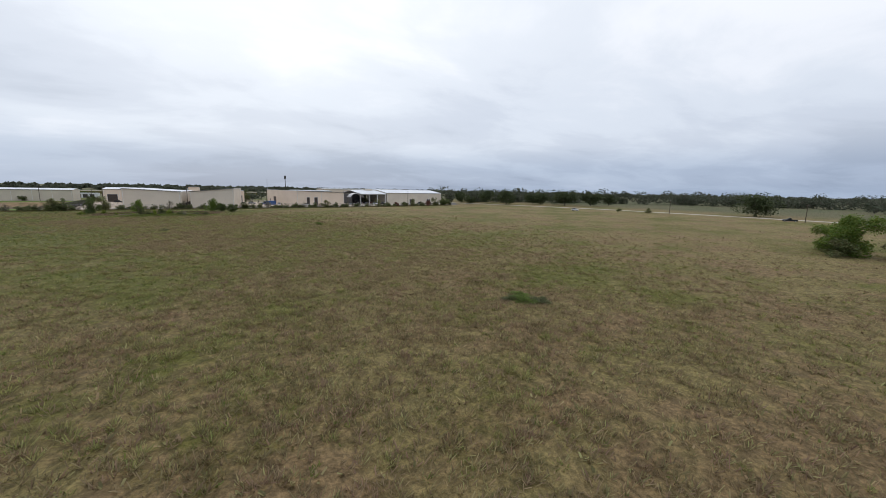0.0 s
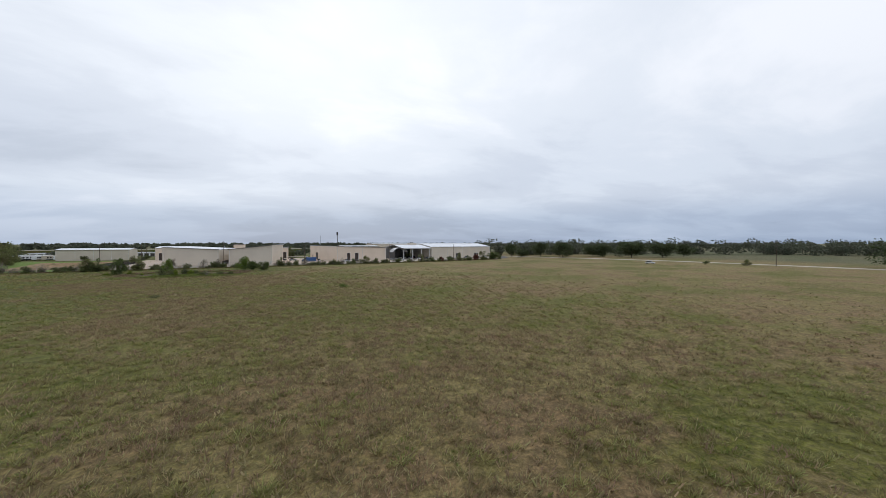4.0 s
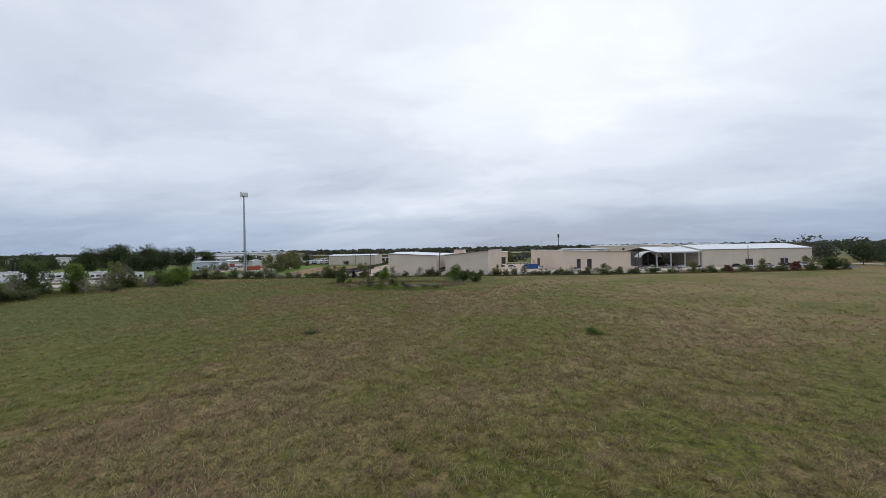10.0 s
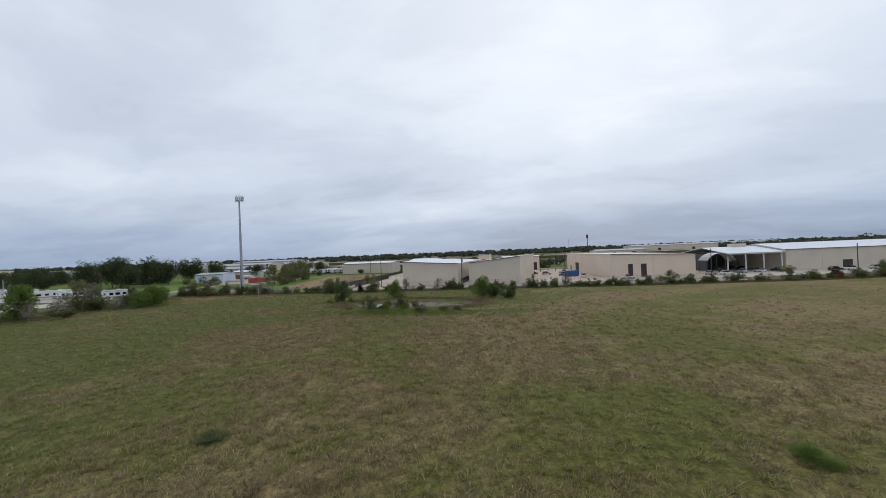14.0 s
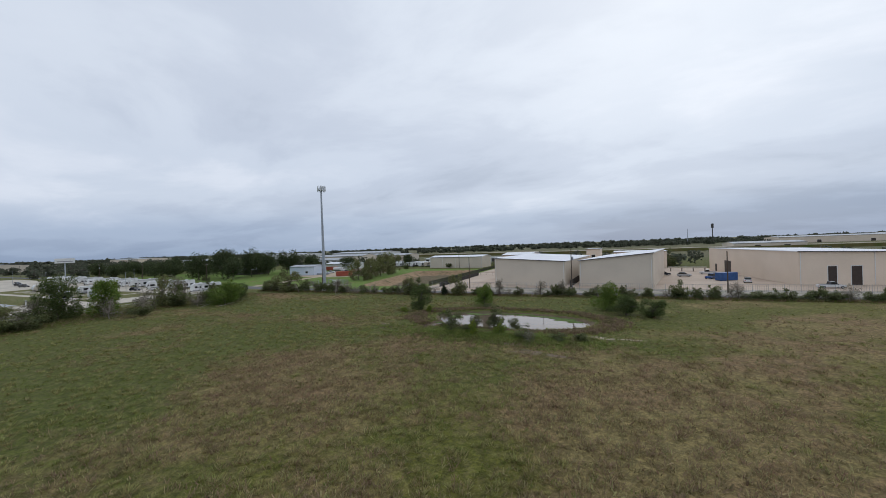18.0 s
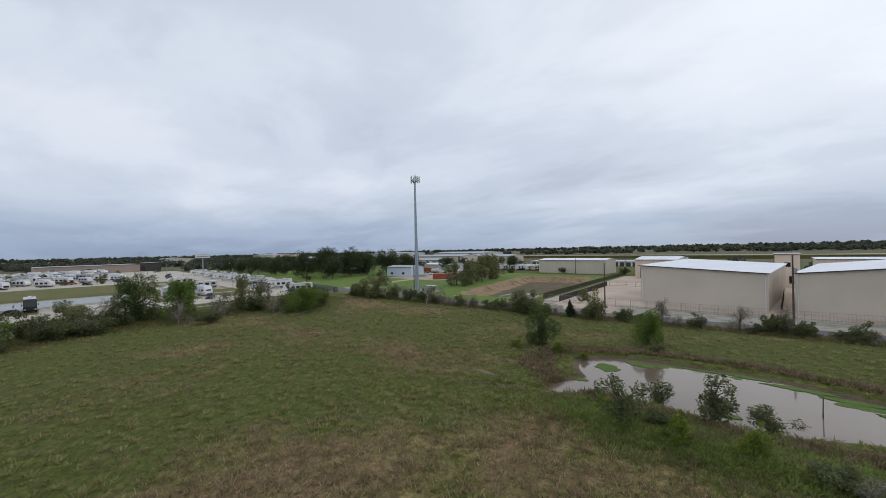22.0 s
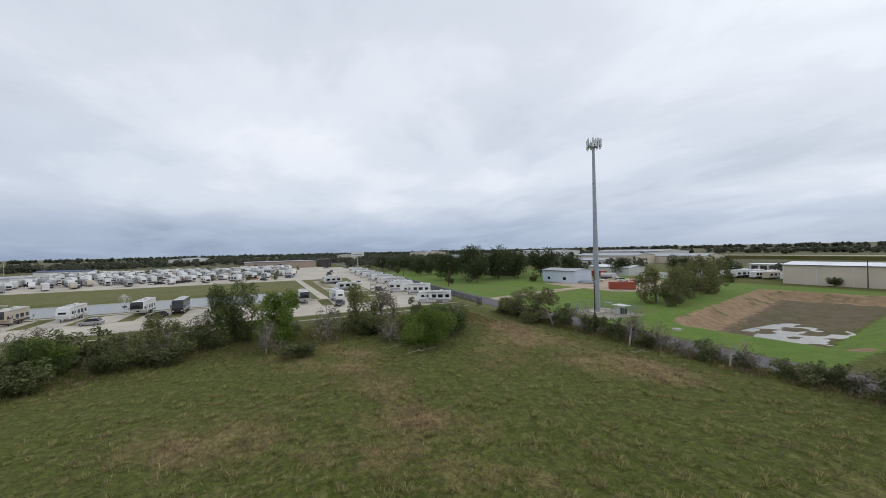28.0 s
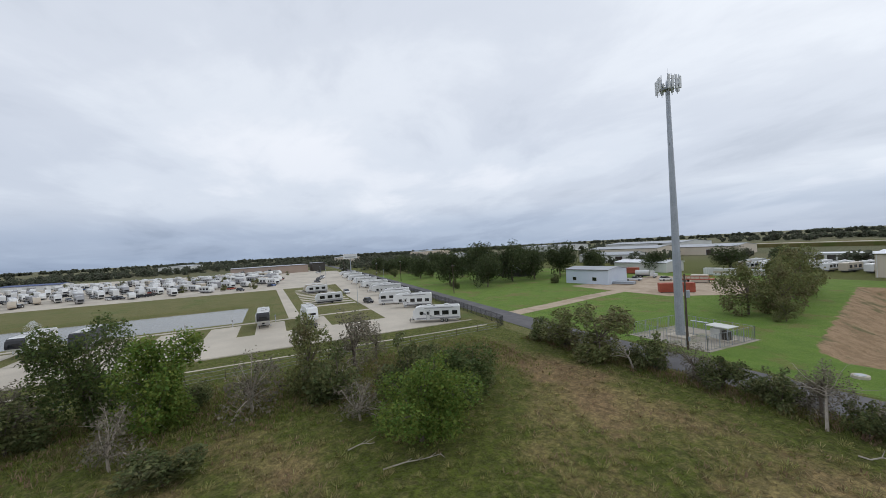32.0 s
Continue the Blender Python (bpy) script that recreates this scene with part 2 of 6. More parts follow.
        col = mix("MIX", rng(calc("ADD", ka.outputs["Fac"], edge), 0.40, 0.62), col, tone)
    l.new(col, p.inputs["Base Color"])
    bn = n.new("ShaderNodeBump")
    bn.inputs["Strength"].default_value, bn.inputs["Distance"].default_value = 0.7, 0.25
    l.new(tex(4.0, 5, 0.75), bn.inputs["Height"])
    l.new(bn.outputs[0], p.inputs["Normal"])
    return m


def glassy(name, colour, rough=0.08):
    m = material(name, colour, colour, rough=rough, bump=0, grime=0.1, spec=0.6)
    return m


def siding(name, a, b, ribs=3.3):
    """Painted sheet metal with upright ribs."""
    m = material(name, a, b, rough=0.55, scale=0.12, fine_scale=2.5, bump=0.0, spec=0.3, grime=0.05)
    n, l = m.node_tree.nodes, m.node_tree.links
    co = n.new("ShaderNodeTexCoord")
    w = n.new("ShaderNodeTexWave")
    w.wave_type, w.bands_direction = "BANDS", "DIAGONAL"
    mp = n.new("ShaderNodeMapping")
    mp.inputs["Scale"].default_value = (1, 1, 0)
    l.new(co.outputs["Object"], mp.inputs[0]), l.new(mp.outputs[0], w.inputs["Vector"])
    w.inputs["Scale"].default_value = ribs
    bn = n.new("ShaderNodeBump")
    bn.inputs["Strength"].default_value, bn.inputs["Distance"].default_value = 0.35, 0.03
    l.new(w.outputs["Fac"], bn.inputs["Height"]), l.new(bn.outputs[0], n["Principled BSDF"].inputs["Normal"])
    return m


PASTURE = ground_material()
ASPHALT = material("worn_asphalt", (0.11, 0.105, 0.11), (0.145, 0.14, 0.145), 0.85, scale=0.4, fine_scale=20, c=(0.09, 0.088, 0.09))
CONCRETE = material("pale_concrete", (0.50, 0.45, 0.37), (0.58, 0.52, 0.43), 0.85, scale=0.15, fine_scale=6, c=(0.44, 0.39, 0.32))
CONCRETE_PINK = material("yard_concrete", (0.50, 0.39, 0.30), (0.57, 0.46, 0.36), 0.85, scale=0.12, fine_scale=5, c=(0.44, 0.33, 0.25))
CALICHE = material("caliche_gravel", (0.42, 0.33, 0.24), (0.50, 0.40, 0.30), 0.95, scale=0.5, fine_scale=9, c=(0.34, 0.26, 0.18))
GRAVEL = material("grey_gravel", (0.34, 0.305, 0.255), (0.41, 0.37, 0.31), 0.95, scale=0.8, fine_scale=10, bump=0.5, c=(0.24, 0.24, 0.16))
BANK = material("dry_bank_grass", (0.132, 0.121, 0.046), (0.172, 0.144, 0.063), 0.95, scale=0.2, fine_scale=4, bump=0.5, c=(0.098, 0.121, 0.032), spec=0.1)
ALGAE = material("duckweed", (0.070, 0.122, 0.016), (0.100, 0.160, 0.024), 0.9, scale=1.5, fine_scale=8)
POND_WATER = material("muddy_water", (0.140, 0.104, 0.078), (0.165, 0.122, 0.092), 0.06, scale=0.15, fine_scale=1.5, bump=0.02, spec=0.2, grime=0.06)
LAKE_WATER = material("grey_pond_water", (0.135, 0.128, 0.098), (0.165, 0.155, 0.12), 0.16, scale=0.05, fine_scale=2.5, bump=0.35, spec=0.22, grime=0.06)
TAN = siding("tan_siding", (0.700, 0.582, 0.464), (0.756, 0.633, 0.511))
TAN_GREY = siding("greige_siding", (0.599, 0.527, 0.436), (0.660, 0.581, 0.476))
PALE_SIDING = siding("pale_siding", (0.624, 0.624, 0.600), (0.696, 0.696, 0.672))
GREY_BLUE_SIDING = siding("blue_grey_siding", (0.525, 0.587, 0.688), (0.600, 0.663, 0.750))
BRICKISH = material("brown_panel", (0.38, 0.29, 0.235), (0.42, 0.33, 0.27), 0.8, scale=0.1)
ROOF_WHITE = siding("white_metal_roof", (0.74, 0.76, 0.80), (0.80, 0.82, 0.85), 5.0)
ROOF_OLD = siding("weathered_metal_roof", (0.36, 0.38, 0.40), (0.42, 0.44, 0.46), 5.0)
BLUE_ROOF = siding("blue_metal_roof", (0.055, 0.085, 0.19), (0.07, 0.10, 0.22), 5.0)
# nearly black: the gloom inside the open bay is put into this colour
SHADE_SIDING = siding("shaded_steel_siding", (0.07, 0.07, 0.075), (0.09, 0.09, 0.095))
OLIVE_SLATS = material("olive_fence_screen", (0.075, 0.078, 0.048), (0.10, 0.10, 0.065), 0.8)
PALE_SOIL = material("pale_trodden_soil", (0.34, 0.28, 0.20), (0.44, 0.37, 0.28), 0.95, scale=0.9, fine_scale=6, bump=0.5, c=(0.18, 0.15, 0.08))
BARE_SOIL = material("bare_brown_soil", (0.17, 0.125, 0.085), (0.22, 0.165, 0.115), 0.95, scale=0.9, fine_scale=6, bump=0.5, c=(0.13, 0.13, 0.055))
SLATS = material("dark_fence_slats", (0.050, 0.044, 0.040), (0.070, 0.062, 0.056), 0.7)
ROOF_GREY = siding("grey_metal_roof", (0.36, 0.38, 0.41), (0.42, 0.44, 0.47), 5.0)
TRIM = material("white_trim", (0.70, 0.70, 0.69), (0.75, 0.75, 0.74), 0.5)
TRIM_DARK = material("dark_trim", (0.055, 0.048, 0.042), (0.075, 0.066, 0.058), 0.5)
DOOR_BROWN = material("brown_roll_door", (0.047, 0.033, 0.026), (0.058, 0.041, 0.033), 0.5)
GALV = material("galvanised_steel", (0.36, 0.39, 0.43), (0.43, 0.46, 0.50), 0.45, metal=0.35, scale=0.6, fine_scale=5)
BLACK_METAL = material("black_metal", (0.018, 0.018, 0.019), (0.028, 0.028, 0.029), 0.5)
CHAINLINK = material("chain_link_wire", (0.30, 0.31, 0.32), (0.36, 0.37, 0.38), 0.5, metal=0.4)
WOOD_POLE = material("creosote_pole", (0.085, 0.062, 0.045), (0.125, 0.095, 0.07), 0.9, scale=2, fine_scale=15)
BARK = material("grey_bark", (0.13, 0.105, 0.085), (0.20, 0.165, 0.135), 0.95, scale=2, fine_scale=14, bump=0.5)
DEADWOOD = material("bleached_deadwood", (0.34, 0.29, 0.24), (0.44, 0.39, 0.33), 0.9, scale=2, fine_scale=14, bump=0.4)
GEL_WHITE = material("white_gelcoat", (0.66, 0.66, 0.65), (0.72, 0.72, 0.71), 0.3, scale=0.4, vary=0.25, bump=0, grime=0.1)
GEL_BEIGE = material("beige_gelcoat", (0.50, 0.44, 0.35), (0.55, 0.48, 0.39), 0.35, scale=0.4, bump=0, grime=0.1)
GEL_GREY = material("grey_gelcoat", (0.30, 0.30, 0.31), (0.34, 0.34, 0.35), 0.3, scale=0.4, bump=0, grime=0.1)
GEL_BLACK = material("black_gelcoat", (0.022, 0.022, 0.025), (0.035, 0.035, 0.038), 0.25, scale=0.4, bump=0, grime=0.1)
ROOF_RUBBER = material("rv_roof_membrane", (0.55, 0.55, 0.54), (0.62, 0.62, 0.61), 0.8, scale=0.6)
GLASS_DARK = glassy("tinted_glass", (0.012, 0.014, 0.017))
TYRE = material("tyre_rubber", (0.018, 0.018, 0.018), (0.03, 0.03, 0.03), 0.85)
RIM = material("wheel_rim", (0.40, 0.40, 0.41), (0.46, 0.46, 0.47), 0.35, metal=0.7)
RED_STEEL = material("faded_red_steel", (0.34, 0.075, 0.045), (0.42, 0.105, 0.065), 0.65, scale=0.4, fine_scale=4)
BLUE_PAINT = material("blue_paint", (0.03, 0.09, 0.26), (0.045, 0.12, 0.32), 0.4)
SILVER = material("silver_car_paint", (0.42, 0.43, 0.44), (0.48, 0.49, 0.50), 0.25, metal=0.5, bump=0)
CAR_WHITE = material("white_car_paint", (0.66, 0.66, 0.66), (0.72, 0.72, 0.72), 0.25, bump=0)
CAR_DARK = material("dark_car_paint", (0.02, 0.022, 0.028), (0.03, 0.032, 0.04), 0.2, bump=0)
RED_LIGHT = material("red_lamp_glass", (0.35, 0.02, 0.02), (0.4, 0.03, 0.03), 0.3, bump=0)
ANTENNA = material("antenna_plastic", (0.68, 0.70, 0.71), (0.74, 0.76, 0.77), 0.5)
SPRAY = material("water_spray", (0.80, 0.82, 0.84), (0.85, 0.87, 0.88), 0.4, bump=0)
OAK_LEAF = foliage("live_oak_leaves", (0.060, 0.080, 0.034), (0.090, 0.112, 0.046))
HEDGE_LEAF = foliage("hedge_leaves", (0.134, 0.166, 0.067), (0.206, 0.228, 0.096), c=(0.246, 0.214, 0.118))
BRIGHT_LEAF = foliage("bright_green_leaves", (0.132, 0.200, 0.037), (0.186, 0.256, 0.054))
OLIVE_LEAF = foliage("olive_leaves", (0.172, 0.192, 0.072), (0.232, 0.242, 0.098), c=(0.215, 0.186, 0.098))
MID_LEAF = foliage("mid_green_leaves", (0.088, 0.124, 0.038), (0.130, 0.168, 0.054))
YELLOW_LEAF = foliage("yellow_green_leaves", (0.217, 0.270, 0.039), (0.158, 0.225, 0.039))
GREY_LEAF = foliage("sparse_grey_leaves", (0.190, 0.172, 0.126), (0.252, 0.226, 0.162))
# paler and greyer than near leaves: a little distance haze mixed into the colour
WOODS_LEAF = foliage("distant_woods", (0.096, 0.112, 0.074), (0.130, 0.144, 0.098), c=(0.142, 0.130, 0.102), vary=0.4)
RUST_LEAF = foliage("rust_red_leaves", (0.182, 0.077, 0.056), (0.224, 0.105, 0.070))
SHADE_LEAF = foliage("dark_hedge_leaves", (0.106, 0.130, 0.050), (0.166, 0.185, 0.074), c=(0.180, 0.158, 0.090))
CONIFER_LEAF = foliage("dark_cedar", (0.031, 0.048, 0.025), (0.048, 0.067, 0.034))
GRASS_TAWNY = foliage("tawny_weeds", (0.290, 0.248, 0.118), (0.365, 0.312, 0.155), c=(0.235, 0.172, 0.092), vary=0.9)
GRASS_BROWN = foliage("dry_brown_weeds", (0.280, 0.192, 0.120), (0.340, 0.245, 0.155), c=(0.215, 0.195, 0.086), vary=0.5)
BANK_LEAF = foliage("dark_bank_weeds", (0.235, 0.165, 0.108), (0.290, 0.215, 0.138), c=(0.150, 0.140, 0.062), vary=0.6)
MOUND_LEAF = foliage("lush_weeds", (0.190, 0.245, 0.062), (0.250, 0.300, 0.082), c=(0.210, 0.200, 0.080), vary=0.6)
GRASS_GREEN = foliage("green_grass", (0.150, 0.188, 0.042), (0.205, 0.230, 0.062), c=(0.250, 0.225, 0.090), vary=0.5)


# ---- mesh tools ----
class Shape:
    """Gathers boxes, bars, tubes and outlines into one mesh."""

    def __init__(self):
        self.v, self.f = [], []

    def add(self, verts, faces):
        k = len(self.v)
        self.v += [tuple(p) for p in verts]
        self.f += [tuple(i + k for i in f) for f in faces]
        return self

    def box(self, x0, x1, y0, y1, z0, z1, b=0.0):
        """A box; b chamfers its edges."""
        if b <= 0:
            return self.add([(x, y, z) for z in (z0, z1) for y in (y0, y1) for x in (x0, x1)],
                            [(0, 2, 3, 1), (4, 5, 7, 6), (0, 1, 5, 4), (2, 6, 7, 3), (0, 4, 6, 2), (1, 3, 7, 5)])
        ring = lambda i, z: [(x0 + i + b, y0 + i, z), (x1 - i - b, y0 + i, z), (x1 - i, y0 + i + b, z), (x1 - i, y1 - i - b, z),
                             (x1 - i - b, y1 - i, z), (x0 + i + b, y1 - i, z), (x0 + i, y1 - i - b, z), (x0 + i, y0 + i + b, z)]
        vs = ring(b, z0) + ring(0, z0 + b) + ring(0, z1 - b) + ring(b, z1)
        fs = [tuple(range(7, -1, -1)), tuple(range(24, 32))]
        for r in range(3):
            fs += [(r * 8 + i, r * 8 + (i + 1) % 8, r * 8 + 8 + (i + 1) % 8, r * 8 + 8 + i) for i in range(8)]
        return self.add(vs, fs)

    def tube(self, p, q, r0, r1=None, n=6, cap=True):
        p, q = Vector(p), Vector(q)
        r1 = r0 if r1 is None else r1
        w = (q - p).normalized()
        u = w.orthogonal().normalized()
        s = w.cross(u)
        vs = [c + r * (math.cos(a) * u + math.sin(a) * s) for c, r in ((p, r0), (q, r1)) for a in [2 * math.pi * i / n for i in range(n)]]
        fs = [(i, (i + 1) % n, n + (i + 1) % n, n + i) for i in range(n)]
        if cap:
            fs += [tuple(range(n - 1, -1, -1)), tuple(range(n, 2 * n))]
        return self.add(vs, fs)

    def prism(self, outline, y0, y1, inset=0.0):
        """An outline in x and z, drawn from y0 to y1; inset rounds the two ends."""
        n = len(outline)
        cx, cz = sum(p[0] for p in outline) / n, sum(p[1] for p in outline) / n

        def ring(y, k):
            return [(cx + (x - cx) * (1 - k / max(abs(x - cx), 0.5)) if abs(x - cx) > k else x, y, cz + (z - cz) * (1 - k / max(abs(z - cz), 0.5)) if abs(z - cz) > k else z) for x, z in outline]
        if inset:
            rows = [ring(y0, inset), ring(y0 + inset, 0), ring(y1 - inset, 0), ring(y1, inset)]
        else:
            rows = [ring(y0, 0), ring(y1, 0)]
        vs = [p for r in rows for p in r]
        fs = [tuple(range(n)), tuple(range(len(vs) - 1, len(vs) - n - 1, -1))]
        for r in range(len(rows) - 1):
            fs += [(r * n + i, r * n + n + i, r * n + n + (i + 1) % n, r * n + (i + 1) % n) for i in range(n)]
        return self.add(vs, fs)

    def slab(self, outline, z0, z1):
        """An outline in x and y, from z0 to z1."""
        n = len(outline)
        vs = [(x, y, z0) for x, y in outline] + [(x, y, z1) for x, y in outline]
        return self.add(vs, [tuple(range(n - 1, -1, -1)), tuple(range(n, 2 * n))] + [(i, (i + 1) % n, n + (i + 1) % n, n + i) for i in range(n)])

    def mesh(self, name, mat, smooth=False):
        me = bpy.data.meshes.new(name)
        me.from_pydata(self.v, [], self.f)
        me.materials.append(mat)
        if smooth:
            me.polygons.foreach_set("use_smooth", [True] * len(me.polygons))
        me.update()
        return me


def quads_mesh(name, verts, mat, sides=4):
    """A mesh of loose faces from an array of corners."""
    k = len(verts) // sides
    me = bpy.data.meshes.new(name)
    me.vertices.add(len(verts))
    me.vertices.foreach_set("co", np.asarray(verts, np.float32).ravel())
    me.loops.add(len(verts))
    me.loops.foreach_set("vertex_index", np.arange(len(verts), dtype=np.int32))
    me.polygons.add(k)
    me.polygons.foreach_set("loop_start", np.arange(0, len(verts), sides, dtype=np.int32))
    me.materials.append(mat)
    me.update(calc_edges=True)
    return me


def part(name, shape, mat, parent, label="", smooth=False):
    me = shape.mesh(name, mat, smooth) if isinstance(shape, Shape) else shape
    ob = new(name, me)
    ob.parent = parent
    if label:
        tagged(ob, label)
    return ob


def thing(name, label, category, group="", m=None):
    ob = tagged(new(name), label, category, group)
    if m is not None:
        ob.matrix_world = m
    return ob


def structure(name, shape, mat, label="", smooth=False, category=""):
    me = shape.mesh(name, mat, smooth) if isinstance(shape, Shape) else shape
    return tagged(new(name, me), label, category, kind="structure")


def at(x, y, yaw=0.0, z=0.0, s=1.0, sz=None):
    return pose(x, y, z, 0, 0, yaw) @ Matrix.Diagonal((s, s, sz or s, 1))
GRASS_OLIVE = foliage("olive_tussocks", (0.270, 0.274, 0.090), (0.362, 0.343, 0.129), c=(0.322, 0.259, 0.121), vary=0.7)


# ---- ground ----
BASIN = [(-84, 278), (-103, 356), (-66, 363), (-56, 281)]


def inside(x, y, poly):
    """How far a place lies inside a convex outline; negative outside."""
    area = sum(poly[i][0] * poly[(i + 1) % len(poly)][1] - poly[(i + 1) % len(poly)][0] * poly[i][1] for i in range(len(poly)))
    best = 1e9
    for (ax, ay), (bx, by) in zip(poly, poly[1:] + poly[:1]):
        d = ((bx - ax) * (y - ay) - (by - ay) * (x - ax)) / math.hypot(bx - ax, by - ay)
        best = np.minimum(best, d if area > 0 else -d)
    return best


def ease(v, a, b):
    t = np.clip((v - a) / (b - a), 0, 1)
    return t * t * (3 - 2 * t)


def ripple(x, y):
    return 0.5 * np.sin(x * 0.071 + 1.3) * np.sin(y * 0.063 + 0.4) + 0.3 * np.sin(x * 0.19 + y * 0.13) + 0.2 * np.sin(x * 0.43 - y * 0.37 + 2)


def pond_depth(x, y):
    """1 in the middle of the stock pond, 0 on its bank."""
    wob = 0.10 * np.sin(3 * np.arctan2(y - 232.8, x + 9.4)) + 0.07 * np.sin(5 * np.arctan2(y - 232.8, x + 9.4) + 1)
    a = ((x + 9.4) / 14.6) ** 2 + ((y - 233.2) / 7.8) ** 2 - wob
    u, v = 0.6 * (x + 19.2) + 0.8 * (y - 228.2), 0.8 * (x + 19.2) - 0.6 * (y - 228.2)
    arm = (u / 5.8) ** 2 + (v / 2.6) ** 2
    tail = ((x + 26.2) / 3.3) ** 2 + ((y - 221.6 - 0.5 * (x + 26.2)) / 0.55) ** 2
    return np.maximum(np.maximum(ease(-a, -1.25, -0.55), 0.8 * ease(-arm, -1.3, -0.5)), 0.62 * ease(-tail, -1.4, -0.4))


def lake_depth(x, y):
    return ease(np.minimum(np.minimum(-167 - x, x + 203), np.minimum(214 - y, y - 60)), -1.0, 5.0)


def ground_z(x, y):
    x, y = np.asarray(x, float), np.asarray(y, float)
    field = ease(x, -100, -85) * ease(-x, -190, -160) * ease(-y, -262, -250)
    z = 0.16 * ripple(x, y) * field
    z = z - 1.15 * pond_depth(x, y)
    mound = np.exp(-(((x + 7) / 13.0) ** 2 + ((y - 218.6) / 2.8) ** 2))
    z = z + 0.55 * mound
    deep = ease(inside(x, y, BASIN), 0.0, 7.0)
    z = z - 2.3 * deep + 0.13 * deep * (np.sin(x * 0.9 + 0.4 * y) * np.sin(y * 0.5 - 0.3 * x) + 0.7 * np.sin(x * 0.35 + 1) * np.sin(y * 0.21) + 0.9 * np.sin(x * 1.3 + 1.2 * np.sin(y * 0.6)) * np.sin(y * 0.95 + 0.8 * np.sin(x * 0.5)))
    z = z - 1.3 * lake_depth(x, y)
    return z


def patchy(x, y, scale, seed):
    """Uneven drifts, from about -1.5 to 1.5."""
    ph = np.random.default_rng(seed).uniform(0, 6.28, 8)
    v = 0
    for i in range(4):
        f = scale * 1.9 ** i
        v = v + np.sin(x * f + ph[i] + 1.3 * np.sin(y * f * 0.7 + ph[i + 4])) * np.sin(y * f * 1.1 + ph[i + 4] + 1.1 * np.sin(x * f * 0.8)) / 1.5 ** i
    return v


DRIFTS = [(-69, 221, 11, 6, 2.1), (-74, 233, 9, 4, 1.5), (-42, 222, 12, 5, 1.6), (-24, 199, 12, 11, 1.6), (15, 200, 9, 12, 1.6), (11, 182, 9, 9, 0.8), (9, 158, 14, 13, 0.8), (24, 213, 20, 7, 0.9), (-93, 216, 9, 10, 1.6), (-86, 240, 9, 7, 1.5), (-58, 246, 30, 4, 0.9), (-73, 206, 8, 6, 0.9), (-13, 214, 22, 2.5, 0.6), (-88, 250, 20, 5, 1.5), (-66, 251, 10, 4, 1.2), (-34, 228, 5, 3, 1.8)]


def weed_drift(x, y):
    """Where the dry weeds stand: drifts that thin out towards the greener north-west."""
    d = 0.75 * patchy(x, y, 0.085, 11) + 0.35 * patchy(x, y, 0.4, 5) + 0.2 - 1.15 * np.clip(-x * 0.010 + y * 0.006 - 0.75, -0.25, 1.2)
    for cx_, cy_, rx_, ry_, amp in DRIFTS:
        d = d + amp * np.exp(-(((x - cx_) / rx_) ** 2 + ((y - cy_) / ry_) ** 2))
    return d


def steps(*spans):
    out = []
    for a, b, s in spans:
        out += list(np.arange(a, b, s))
    return np.array(out + [spans[-1][1]])


gx = np.concatenate([-np.geomspace(4700, 300, 26), steps((-280, -130, 3.0), (-130, -36, 1.4), (-36, 8, 0.6), (8, 24, 1.2), (24, 90, 2.0), (90, 260, 4.0)), np.geomspace(290, 4700, 24)])
gy = np.concatenate([-np.geomspace(4700, 60, 22), steps((-48, 40, 4.0), (40, 200, 2.0), (200, 219, 1.0), (219, 247, 0.55), (247, 362, 1.3), (362, 440, 4.0)), np.geomspace(470, 4700, 26)])
gxx, gyy = np.meshgrid(gx, gy)
gzz = ground_z(gxx, gyy)
nx, ny = len(gx), len(gy)
gme = bpy.data.meshes.new("ground")
idx = np.arange(nx * ny).reshape(ny, nx)
gquads = np.stack([idx[:-1, :-1], idx[:-1, 1:], idx[1:, 1:], idx[1:, :-1]], -1).reshape(-1, 4)
gme.vertices.add(nx * ny)
gme.vertices.foreach_set("co", np.stack([gxx, gyy, gzz], -1).astype(np.float32).ravel())
gme.loops.add(gquads.size)
gme.loops.foreach_set("vertex_index", gquads.ravel().astype(np.int32))
gme.polygons.add(len(gquads))
gme.polygons.foreach_set("loop_start", np.arange(0, gquads.size, 4, dtype=np.int32))
gme.materials.append(PASTURE)


def ground_layer(key, value):
    gme.attributes.new(key, "FLOAT", "POINT").data.foreach_set("value", np.clip(value, -1, 2).astype(np.float32).ravel())


def band(v, a, b, soft=2.0):
    """1 between a and b, falling to 0 outside."""
    return ease(v, a - soft, a + soft) * ease(-v, -b - soft, -b + soft)


bi = inside(gxx, gyy, BASIN)
west_side, north_side = inside(gxx, gyy, [(-84, 278), (-103, 356), (200, 700), (200, 278)]), inside(gxx, gyy, [(-103, 356), (-66, 363), (0, 100), (-300, 100)])
floor_, slopes = ease(bi, 5.0, 8.0), ease(bi, -0.5, 1.5)
ground_layer("drift", weed_drift(gxx, gyy))
ground_layer("lawn", band(gxx, -300, -56) * band(gyy, 269, 372, 3.0) * (1 - floor_))
ground_layer("mown", np.maximum(band(gxx, -262, -132) * band(gyy, 20, 262), band(gxx, -300, -40) * band(gyy, 259, 262, 1.0)))
